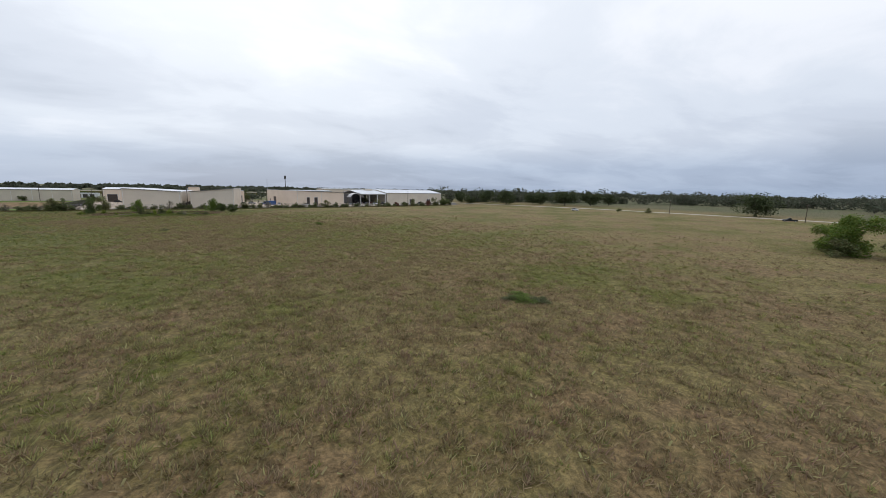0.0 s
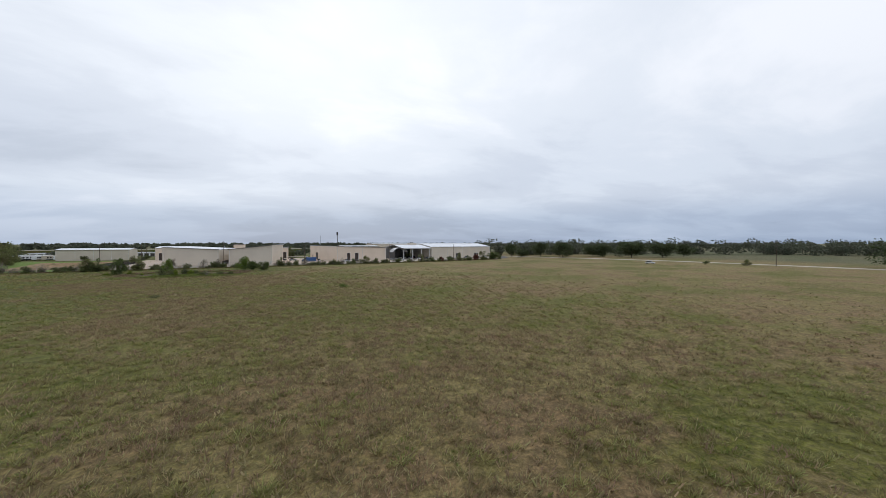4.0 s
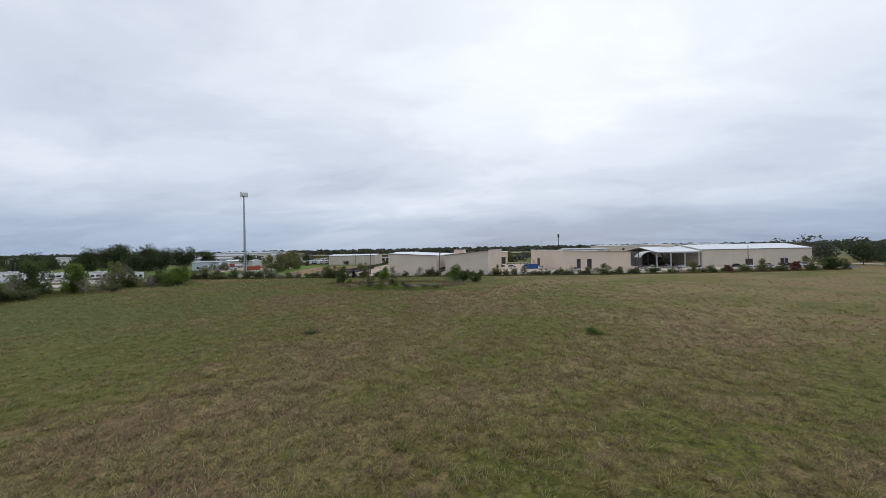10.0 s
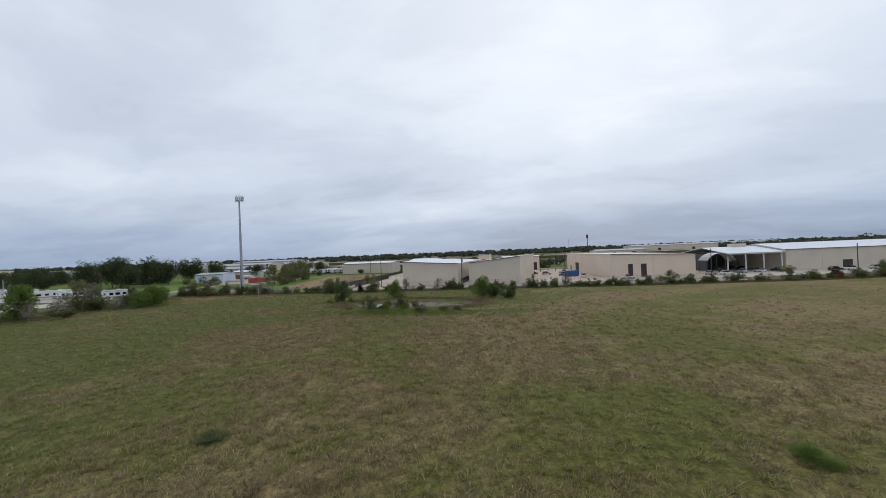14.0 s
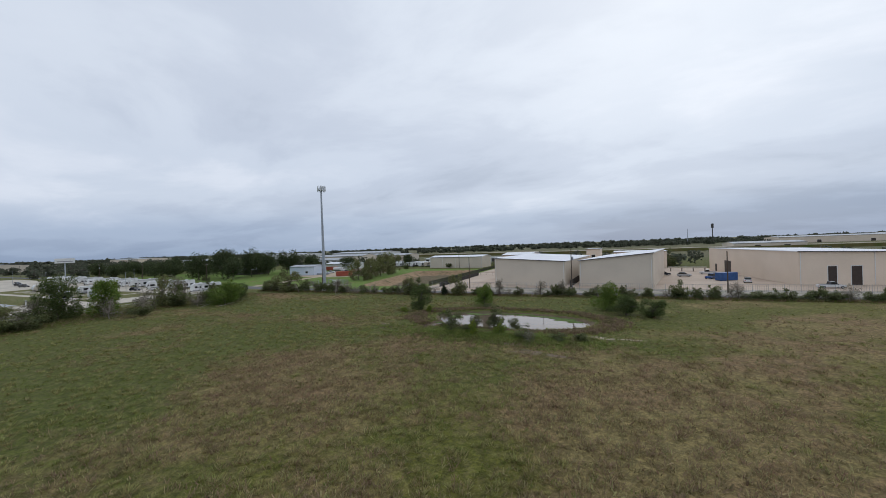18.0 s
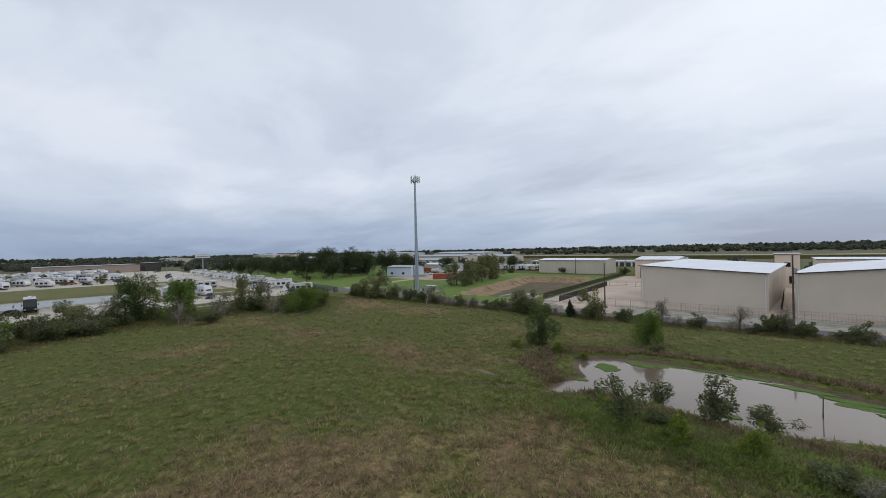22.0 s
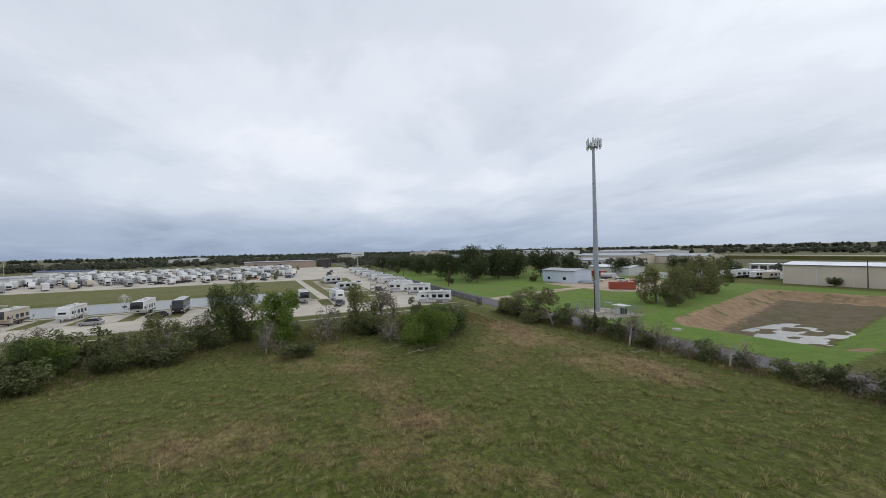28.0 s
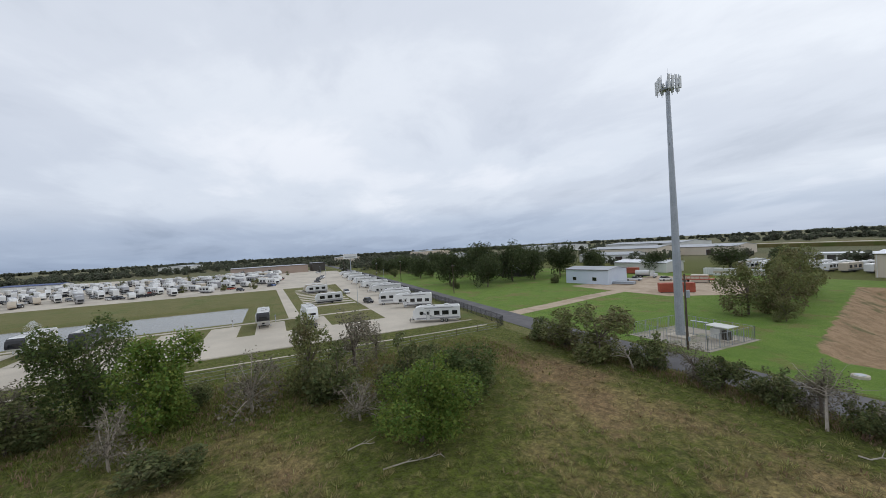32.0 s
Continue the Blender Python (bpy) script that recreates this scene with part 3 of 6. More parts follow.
ground_layer("clay", slopes * np.maximum(ease(-np.minimum(west_side, north_side), -10.5, -7.5) * ease(gyy, 280, 285), 0.55 * floor_ * ease(np.sin(gxx * 0.31 + 0.5 * np.sin(gyy * 0.3)) * np.sin(gyy * 0.17 + 1), -0.3, 0.5)))
ground_layer("mud", np.maximum(0.62 * floor_, ease(pond_depth(gxx, gyy), 0.06, 0.24)))
gme.update(calc_edges=True)
gme.polygons.foreach_set("use_smooth", [True] * len(gquads))
tagged(new("ground", gme), "rough green and tawny pasture running out to flat farmland", kind="structure")


def disc(cx, cy, rx, ry, n=40, wob=0.0, seed=0):
    r = random.Random(seed)
    ph = [r.uniform(0, 6.28) for _ in range(3)]
    out = []
    for i in range(n):
        a = 2 * math.pi * i / n
        k = 1 + wob * (math.sin(2 * a + ph[0]) + 0.6 * math.sin(3 * a + ph[1]) + 0.5 * math.sin(5 * a + ph[2]))
        out.append((cx + rx * k * math.cos(a), cy + ry * k * math.sin(a)))
    return out


structure("water_stock_pond", Shape().slab(disc(-10, 232.4, 20, 11), -0.55, -0.42), POND_WATER, "muddy brown pond water, still and reflecting")
structure("water_tail", Shape().slab(disc(-25.6, 222.0, 6, 4.4), -0.55, -0.425), POND_WATER, "narrow muddy inlet of the pond")
structure("water_basin", Shape().slab(disc(-71.0, 299.0, 6.4, 13.5, 48, 0.16, 4), -2.6, -2.28), LAKE_WATER, "shallow standing water on the basin floor")
structure("water_park_pond", Shape().slab([(-166, 58), (-166, 215), (-204, 215), (-204, 58)], -0.75, -0.62), LAKE_WATER, "long grey pond with a mown bank")
for k, (sx, sy, srx, sry, syaw) in enumerate([(6.6, 224, 1.9, 0.5, 0), (8.6, 223.2, 1.3, 0.35, 0), (11.5, 223.6, 2.6, 0.28, 0), (-3.8, 215.7, 3.0, 0.8, 0), (1.5, 212.6, 3.4, 0.7, 0), (-0.6, 213.6, 1.6, 0.5, 0), (-26, 222, 3.2, 0.6, 0), (-30.5, 223.2, 1.4, 0.4, 0), (4.2, 222.6, 1.1, 0.5, 0)]):
    s_ = Shape()
    rim_pts = disc(sx, sy, srx, sry, 30, 0.22, 40 + k)
    top_pts = [(px, py, float(ground_z(px, py)) + 0.012) for px, py in rim_pts]
    mid_ = (sx, sy, float(ground_z(sx, sy)) + 0.07)
    s_.add(top_pts + [mid_] + [(px, py, pz - 0.2) for px, py, pz in top_pts], [(i, (i + 1) % 30, 30) for i in range(30)] + [(31 + (i + 1) % 30, (i + 1) % 30, i, 31 + i) for i in range(30)])
    structure("ground_bare_soil", s_, PALE_SOIL if k in (0, 1, 2) else BARE_SOIL, "trodden patch of bare soil beside the pond")
dw = random.Random(9)
for k, (px, py, rx, ry) in enumerate([(-20.4, 234.6, 1.3, 1.4), (-17.6, 238.2, 1.8, 0.9), (-21.3, 228.6, 0.7, 0.5), (-11.6, 240.3, 2.2, 0.7), (-7.4, 240.5, 2.0, 0.6), (-3.2, 239.2, 2.4, 0.6), (0.4, 238.0, 2.0, 0.6), (2.8, 235.8, 1.4, 0.6), (-8.2, 227.6, 1.0, 0.5), (-5.2, 227.9, 0.6, 0.4), (1.6, 227.2, 1.5, 0.5)]):
    turn = [dw.uniform(0, 6.28) for _ in range(5)]
    rag = []
    for j in range(96):
        a_ = 2 * math.pi * j / 96
        r_ = 1 + sum(w_ * math.sin(f_ * a_ + q_) for f_, w_, q_ in zip((2, 5, 9, 17, 29), (0.16, 0.10, 0.07, 0.06, 0.04), turn))
        rag.append((px + rx * r_ * math.cos(a_), py + ry * r_ * math.sin(a_)))
    tagged(new("duckweed_patch", Shape().slab(rag, -0.5, -0.375 + 0.0006 * k).mesh("duckweed_patch", ALGAE)), "bright green duckweed floating at the pond edge", "water plants", "duckweed on the pond")
for k in range(10):
    ang = dw.uniform(0.35, 2.2)
    rr = dw.uniform(0.80, 0.93)
    px, py, rx = -9.4 + 14.6 * rr * math.cos(ang), 233.2 + 7.8 * rr * math.sin(ang), dw.uniform(0.25, 1.25)
    tagged(new("duckweed_patch", Shape().slab(disc(px, py, rx, rx * dw.uniform(0.35, 0.8), 22, 0.2, k), -0.5, -0.40 + 0.0004 * k).mesh("duckweed_patch", ALGAE)), "bright green duckweed floating at the pond edge", "water plants", "duckweed on the pond")


# ---- roads and paving ----
def ribbon(points, width, z0, z1):
    """A strip of paving along a line."""
    s = Shape()
    pts = [Vector((x, y)) for x, y in points]
    left, right = [], []
    for i, p in enumerate(pts):
        d = (pts[min(i + 1, len(pts) - 1)] - pts[max(i - 1, 0)]).normalized()
        nrm = Vector((-d.y, d.x)) * width / 2
        left.append(p + nrm), right.append(p - nrm)
    for i in range(len(pts) - 1):
        s.slab([tuple(right[i]), tuple(right[i + 1]), tuple(left[i + 1]), tuple(left[i])], z0, z1)
    return s


LANE = [(-900, 300), (-600, 291), (-330, 280.5), (-240, 274.5), (-150, 267.6), (-110, 265), (-60, 265.2), (-30, 266.8), (0, 269.5), (60, 273), (110, 279), (150, 289), (178, 306), (196, 338)]
structure("road_lane", ribbon(LANE, 6.4, -0.3, 0.03), ASPHALT, "worn grey asphalt lane along the hedge")
HIGHWAY = [(80, 640), (140, 480), (185, 372), (201, 334), (229, 270), (246, 215), (251, 160), (254, 105), (266, 25), (296, -80), (340, -220)]
structure("road_county", ribbon(HIGHWAY, 7.0, -0.3, 0.05), CONCRETE, "pale concrete road along the pasture")
structure("road_gravel_drive", ribbon([(-131, 267), (-134, 284), (-137.5, 300), (-140, 316), (-150, 332), (-144, 348)], 4.6, -0.3, 0.025), CALICHE, "pale gravel drive to a metal building")
structure("pavement_gravel_yard", Shape().slab([(-160, 314), (-124, 313), (-113, 327), (-116, 358), (-160, 360)], -0.3, 0.02), CALICHE, "bare caliche yard")
structure("pavement_storage_yard", Shape().slab([(-52.5, 281), (92, 290), (98, 365), (-58, 374)], -0.3, 0.035), CONCRETE_PINK, "pinkish concrete storage yard")
structure("pavement_verge", Shape().slab([(-47, 268.6), (-30, 270.2), (0, 272.9), (60, 276.4), (91.5, 280), (91.5, 289.8), (-52, 280.8)], -0.3, 0.02), GRAVEL, "grey gravel verge between the lane and the yard fence")
structure("pavement_apron", Shape().slab([(-46.5, 268.4), (-42.5, 271.5), (-35.5, 272), (-31.5, 269.8), (-32.5, 280.9), (-47.6, 280.9)], -0.3, 0.045), CONCRETE_PINK, "flared concrete apron of the storage yard drive")
structure("pavement_canopy_lot", Shape().slab([(92.5, 290), (170, 308), (186, 340), (178, 366), (98.5, 366)], -0.3, 0.03), CONCRETE, "concrete lot under the canopy")
# trailer park: front lane with slanting bays, walk, big lot
front = Shape().slab([(-133, 96), (-131.5, 256), (-146.5, 256), (-148, 96)], -0.3, 0.04)
structure("pavement_park_lane", front, CONCRETE, "pale concrete lane of a trailer park")
for k in range(14):
    y = 105 + 9.35 * k - 1.35
    bay = Shape().slab([(-146.9, y), (-146.9, y + 6.0), (-160.6, y + 6.0), (-160.6, y)], -0.3, 0.04)
    tagged(new("parking_bay", bay.mesh("parking_bay", CONCRETE)), "concrete trailer bay between grass strips", "parking bay", "trailer bays", "structure")
structure("pavement_walk", Shape().slab([(-162.2, 96), (-162.0, 246), (-163.6, 246), (-163.8, 96)], -0.3, 0.05), CONCRETE, "narrow concrete walk along the pond")
structure("kerb_front", Shape().slab([(-131.2, 96), (-130.9, 258), (-131.2, 258), (-131.5, 96)], -0.3, 0.14), CONCRETE, "low concrete kerb")
structure("trim_ditch_edge", Shape().slab([(-125.6, 100), (-124.6, 258), (-125.2, 258), (-126.2, 100)], -0.3, 0.03), CONCRETE, "thin concrete swale lip")
structure("pavement_park_drive", ribbon([(-146, 250), (-200, 251), (-260, 256), (-330, 262), (-420, 268)], 13, -0.3, 0.045), CONCRETE, "wide concrete drive of a trailer park")
structure("pavement_main_lot", Shape().slab([(-266, -10), (-258, 232), (-262, 256), (-470, 262), (-560, 40), (-430, -60)], -0.3, 0.035), CONCRETE, "large concrete trailer lot")
structure("pavement_cross_walk", Shape().slab([(-164, 223), (-163.5, 226), (-262, 224), (-262, 221)], -0.3, 0.055), CONCRETE, "concrete footway over the lawn")
for k in range(11):
    x = -180 - 6.0 * k
    slabk = Shape().slab([(x, 228.5), (x - 2.6, 228.5), (x - 2.2, 243.5), (x + 0.4, 243.5)], -0.3, 0.05)
    tagged(new("parking_strip", slabk.mesh("parking_strip", CONCRETE)), "concrete strip between grass strips", "parking strip", "parking strips", "structure")


# ---- buildings ----
def shed(name, label, x, y, w, d, heights, wall, roof, yaw=0.0, ridge=None, doors=(), windows=(), thick=0.3, category="warehouse", over=0.35, spouts=0):
    """A sheet-metal hall. heights: the eaves at its west and east ends; ridge: a ridge along x, this high. doors: (x, width, height, side) on the
    front (f), west (w) or east (e) wall."""
    ob = thing(name, label, category, m=at(x, y, yaw))
    hw, he = heights
    hz = lambda px: hw + (he - hw) * px / w
    rz = ridge
    for nm, y0 in (("wall_front", 0.0), ("wall_back", d - thick)):
        part("wall", Shape().prism([(0, -0.2), (0, hw), (w, he), (w, -0.2)], y0, y0 + thick), wall, ob)
    for x0 in (0.0, w - thick):
        h = hw if x0 == 0 else he
        s = Shape()
        prof = [(thick + 0.002, -0.2), (thick + 0.002, h), (d / 2, rz or h), (d - thick - 0.002, h), (d - thick - 0.002, -0.2)]
        n = len(prof)
        s.add([(x0, a, b) for a, b in prof] + [(x0 + thick, a, b) for a, b in prof],
              [tuple(range(n - 1, -1, -1)), tuple(range(n, 2 * n))] + [(i, (i + 1) % n, n + (i + 1) % n, n + i) for i in range(n)])
        part("wall", s, wall, ob)
    halves = [(0.0, d)] if rz is None else [(0.0, d / 2), (d / 2, d)]
    for k, (a, b) in enumerate(halves):
        s = Shape()
        o = over
        za = (lambda px: hz(px)) if rz is None or k == 0 else (lambda px: rz)
        zb = (lambda px: hz(px)) if rz is None or k == 1 else (lambda px: rz)
        ya = a - o if k == 0 else a
        yb = b + o if k == len(halves) - 1 else b
        for x0, x1 in ((-o, w + o),):
            s.add([(x0, ya, za(0) + 0.01), (x1, ya, za(w) + 0.01), (x1, yb, zb(w) + 0.01), (x0, yb, zb(0) + 0.01),
                   (x0, ya, za(0) + 0.2), (x1, ya, za(w) + 0.2), (x1, yb, zb(w) + 0.2), (x0, yb, zb(0) + 0.2)],
                  [(3, 2, 1, 0), (4, 5, 6, 7), (0, 1, 5, 4), (1, 2, 6, 5), (2, 3, 7, 6), (3, 0, 4, 7)])
        part("roof", s, roof, ob, "pale standing-seam metal roof")
    part("gutter", Shape().add([(-over, -over - 0.16, hw - 0.02), (w + over, -over - 0.16, he - 0.02), (w + over, -over - 0.003, he - 0.02), (-over, -over - 0.003, hw - 0.02),
                                (-over, -over - 0.16, hw + 0.17), (w + over, -over - 0.16, he + 0.17), (w + over, -over - 0.003, he + 0.17), (-over, -over - 0.003, hw + 0.17)],
                               [(3, 2, 1, 0), (4, 5, 6, 7), (0, 1, 5, 4), (1, 2, 6, 5), (2, 3, 7, 6), (3, 0, 4, 7)]), TRIM_DARK, ob)
    for k in range(spouts):
        px = 0.4 + (w - 0.8) * k / max(spouts - 1, 1)
        part("downspout", Shape().box(px - 0.06, px + 0.06, -0.13, -0.01, 0, hz(px) - 0.05), TRIM, ob)
    for px, dw, dh, side in doors:
        if side == "f":
            fr = part("door", Shape().box(px, px + dw, -0.05, -0.004, 0.02, dh), DOOR_BROWN, ob, "dark roll-up door")
            part("door_frame", Shape().box(px - 0.14, px - 0.002, -0.08, -0.004, 0, dh + 0.14).box(px + dw + 0.002, px + dw + 0.14, -0.08, -0.004, 0, dh + 0.14).box(px, px + dw, -0.08, -0.004, dh + 0.002, dh + 0.14), TRIM, fr)
        else:
            xx = -0.05 if side == "w" else w + 0.004
            part("door", Shape().box(xx, xx + 0.046, px, px + dw, 0.02, dh), DOOR_BROWN, ob, "dark roll-up door")
    for px, pz, ww, wh in windows:
        fr = part("window", Shape().box(px - 0.08, px + ww + 0.08, -0.05, -0.004, pz - 0.08, pz + wh + 0.08), TRIM, ob)
        part("pane", Shape().box(px, px + ww, -0.07, -0.052, pz, pz + wh), GLASS_DARK, fr)
    return ob


shed("storage_hall", "tan metal storage hall with a white sloping roof", -30.2, 289.4, 24.0, 46, (9.3, 8.0), TAN_GREY, ROOF_WHITE, yaw=-4, spouts=2)
shed("storage_hall", "tan metal storage hall with a white sloping roof", -2.2, 289.8, 20.6, 44, (8.0, 10.2), TAN_GREY, ROOF_WHITE, yaw=-8, spouts=2)
shed("rear_hall", "low tan hall with a weathered roof", -34, 368, 22, 20, (6.2, 6.2), TAN_GREY, ROOF_OLD)
shed("rear_hall", "tan hall with a dark roll-up door", -51.5, 365.5, 16, 24, (7.9, 7.9), TAN, ROOF_WHITE, doors=((2.0, 5.0, 4.8, "f"),), ridge=9.0, spouts=3)
shed("office_block", "tan two-storey block with small dark windows", -5.5, 350, 6, 14, (10.4, 10.4), TAN, ROOF_GREY, windows=((2.2, 6.4, 1.6, 1.4), (1.4, 1.0, 1.2, 2.4), (3.4, 1.0, 1.2, 2.4)))
shed("rear_hall", "tan hall behind the yard with a dark opening", 5.5, 370, 23, 24, (8.0, 8.0), TAN, ROOF_WHITE, doors=((17, 4.6, 4.6, "f"),))
shed("tan_hall", "tan metal hall with two dark doorways", 53.6, 299.2, 32.5, 60, (9.3, 8.3), TAN, ROOF_WHITE, yaw=10, doors=((6.4, 1.9, 5.2, "f"), (11.4, 2.2, 5.2, "f"), (40.0, 5.4, 4.8, "w"), (52.5, 1.6, 3.0, "w")), spouts=3)
shed("pale_hall", "long pale hall with a white gable roof", 122.4, 316, 56.5, 30, (8.4, 8.4), TAN_GREY, ROOF_WHITE, yaw=11, ridge=10.8, doors=((22, 4, 3.6, "f"), (40, 4, 3.6, "f")), spouts=5)

# open bay of the pale hall, with the same roof, and an arched steel shelter beside it
can = thing("open_canopy", "open-fronted steel bay with a white roof over parked cars", "canopy", m=at(99.4, 311.5, 11))
for y0, y1, z0, z1 in ((-0.35, 15.0, 7.6, 10.0), (15.01, 30.3, 10.0, 7.6)):
    part("roof", Shape().add([(0, y0, z0), (23.0, y0, z0), (23.0, y1, z1), (0, y1, z1), (0, y0, z0 + 0.2), (23.0, y0, z0 + 0.2), (23.0, y1, z1 + 0.2), (0, y1, z1 + 0.2)],
                             [(3, 2, 1, 0), (4, 5, 6, 7), (0, 1, 5, 4), (1, 2, 6, 5), (2, 3, 7, 6), (3, 0, 4, 7)]), ROOF_WHITE, can)
# inner walls coloured dark in place of the shade under the roof
part("back_wall", Shape().box(0.1, 22.9, 29.6, 29.9, -0.1, 7.55), SHADE_SIDING, can)
part("side_wall", Shape().box(0.1, 0.4, 12, 29.5, -0.1, 7.55), SHADE_SIDING, can)
for k in range(4):
    part("post", Shape().box(0.6 + 7.1 * k, 0.95 + 7.1 * k, 0.2, 0.55, 0, 7.2), TRIM, can)
    part("rafter", Shape().tube((0.8 + 7.1 * k, 0.3, 7.35), (0.8 + 7.1 * k, 14.8, 9.7), 0.14, n=4), TRIM_DARK, can)
part("beam", Shape().box(0.3, 22.7, 0.22, 0.5, 7.201, 7.59), TRIM, can)
part("clerestory", Shape().box(12.5, 18.5, 13.6, 16.4, 9.8, 11.4), TAN_GREY, can)
arch = thing("arched_shelter", "arched steel shelter with a thin curved roof", "shelter", m=at(91.4, 309.0, 11, 0, 0.62, 0.95))
for k in range(8):
    a0, a1 = math.pi * (0.14 + 0.09 * k), math.pi * (0.14 + 0.09 * (k + 1))
    p0, p1 = (9.2 - 9.9 * math.cos(a0), 3.2 + 5.2 * math.sin(a0)), (9.2 - 9.9 * math.cos(a1), 3.2 + 5.2 * math.sin(a1))
    part("roof", Shape().prism([p0, p1, (p1[0], p1[1] + 0.18), (p0[0], p0[1] + 0.18)], 0, 9), GEL_GREY, arch)
    part("truss", Shape().tube((p0[0], 0.3, p0[1] - 0.5), (p1[0], 0.3, p1[1] - 0.5), 0.09, n=4), TRIM_DARK, arch)
for px in (0.6, 6.2, 12.0, 17.6):
    for py in (0.3, 8.6):
        part("post", Shape().tube((px, py, 0), (px, py, 5.3 + (1.9 if 3 < px < 15 else 0)), 0.13, n=6), TRIM_DARK, arch)

shed("roofed_warehouse", "wide tan warehouse with a white low gable roof", -106.4, 381.5, 37, 16, (6.9, 6.9), TAN_GREY, ROOF_WHITE, yaw=0, ridge=7.8, spouts=5)
shed("metal_workshop", "pale blue-grey metal workshop on bare caliche", -169, 321, 17, 12, (5.0, 5.0), GREY_BLUE_SIDING, ROOF_GREY, yaw=10, ridge=5.8, windows=((3, 1.2, 1.4, 1.1), (11, 1.2, 1.6, 1.2)), doors=())
shed("metal_shed", "low pale shed in the far yard", -190, 372, 26, 12, (4.0, 4.0), PALE_SIDING, ROOF_WHITE, ridge=5.0)
shed("sales_hall", "long brown hall of the trailer park", -441, 186, 66, 36, (7.0, 7.0), BRICKISH, ROOF_GREY, yaw=93, windows=((8, 2, 3, 2.5), (30, 2, 3, 2.5)), category="sales hall")
shed("sales_hall", "dark flat-roofed block with a canopy front", -445, 256, 12, 20, (8.0, 8.0), TRIM_DARK, ROOF_GREY, yaw=93, category="sales hall")
shed("park_office", "grey flat-roofed park office", -338, 46, 34, 16, (4.6, 4.6), PALE_SIDING, ROOF_GREY, yaw=66, doors=((4, 5, 2.8, "f"), (13, 4, 2.8, "f")), category="office")
shed("display_shelter", "long low display shelter with a blue roof", -470, 25, 44, 12, (3.6, 3.6), PALE_SIDING, BLUE_ROOF, yaw=72, ridge=4.6, category="shelter")
shed("cottage", "low dark house under the oaks", -222, 322, 18, 11, (3.0, 3.0), TRIM_DARK, ROOF_GREY, yaw=20, ridge=5.2, windows=((3, 1, 1.5, 1.2), (10, 1, 1.5, 1.2)), category="house")
FAR_HALLS = [(-300, 470, 60, 30, 7), (-268, 505, 62, 32, 6), (110, 640, 60, 30, 6), (-360, 560, 90, 40, 9), (-480, 420, 60, 30, 7),
             (-620, 640, 110, 50, 9), (-800, 330, 80, 40, 9), (-900, 60, 120, 40, 9), (220, 900, 150, 50, 9), (420, 1100, 160, 50, 9),
             (-1000, 560, 140, 60, 10), (-260, 420, 40, 16, 5)]
rnd = random.Random(5)
for hx, hy, hw, hd, hh in FAR_HALLS:
    shed("far_hall", "long pale industrial hall in the distance", hx, hy, hw, hd, (hh, hh), rnd.choice((PALE_SIDING, TAN, TAN_GREY)), rnd.choice((ROOF_OLD, ROOF_GREY, ROOF_GREY)), yaw=rnd.uniform(-6, 10), ridge=hh + 1.6, doors=((hw * 0.3, 5, 4, "f"), (hw * 0.7, 5, 4, "f")))

emb = ribbon([(-300, 660), (0, 640), (300, 690), (700, 800), (1200, 980)], 60, -0.5, 3.0)
structure("ground_embankment", emb, BANK, "long low grass embankment in the distance")
structure("road_embankment", ribbon([(-300, 648), (0, 628), (300, 678), (700, 788), (1200, 968)], 12, 3.0, 3.3), CONCRETE, "pale far highway on an embankment")

# row of small storage units far behind the basin
units = thing("storage_units", "row of small white storage units with dark doors", "storage units", m=at(-150, 452, 4))
part("wall", Shape().box(0, 78, 0, 10, 0, 3.4), PALE_SIDING, units)
part("roof", Shape().box(-0.4, 78.4, -0.5, 10.5, 3.403, 3.7), ROOF_WHITE, units)
for k in range(19):
    part("door", Shape().box(1 + 4.0 * k, 3.9 + 4.0 * k, -0.05, -0.004, 0.05, 2.8), TRIM_DARK, units)


# ---- cell tower and its compound ----
tower = thing("cell_tower", "tall tapering galvanised monopole with panel antennas", "cell tower", m=at(-98, 276.7, 0, 0, 1.0, 0.978))
segs = [(0.0, 0.66), (9.5, 0.58), (19, 0.48), (28.5, 0.38), (39.3, 0.28)]
for (z0, r0), (z1, r1) in zip(segs, segs[1:]):
    part("shaft", Shape().tube((0, 0, z0), (0, 0, z1 + 0.25), r0 + 0.02, r1 + 0.02, 14), GALV, tower, smooth=False)
part("footing", Shape().box(-1.5, 1.5, -1.5, 1.5, -0.3, 0.35, 0.06), CONCRETE, tower)
for k in range(14):
    part("port", Shape().box(-0.16, 0.16, -0.62 + 0.009 * k * 2.4, -0.50 + 0.009 * k * 2.4, 1.5 + 2.4 * k, 1.9 + 2.4 * k), BLACK_METAL, tower) if k % 4 == 0 else None
plat = part("platform", Shape().tube((0, 0, 39.2), (0, 0, 39.5), 0.9, 0.9, 12), GALV, tower)
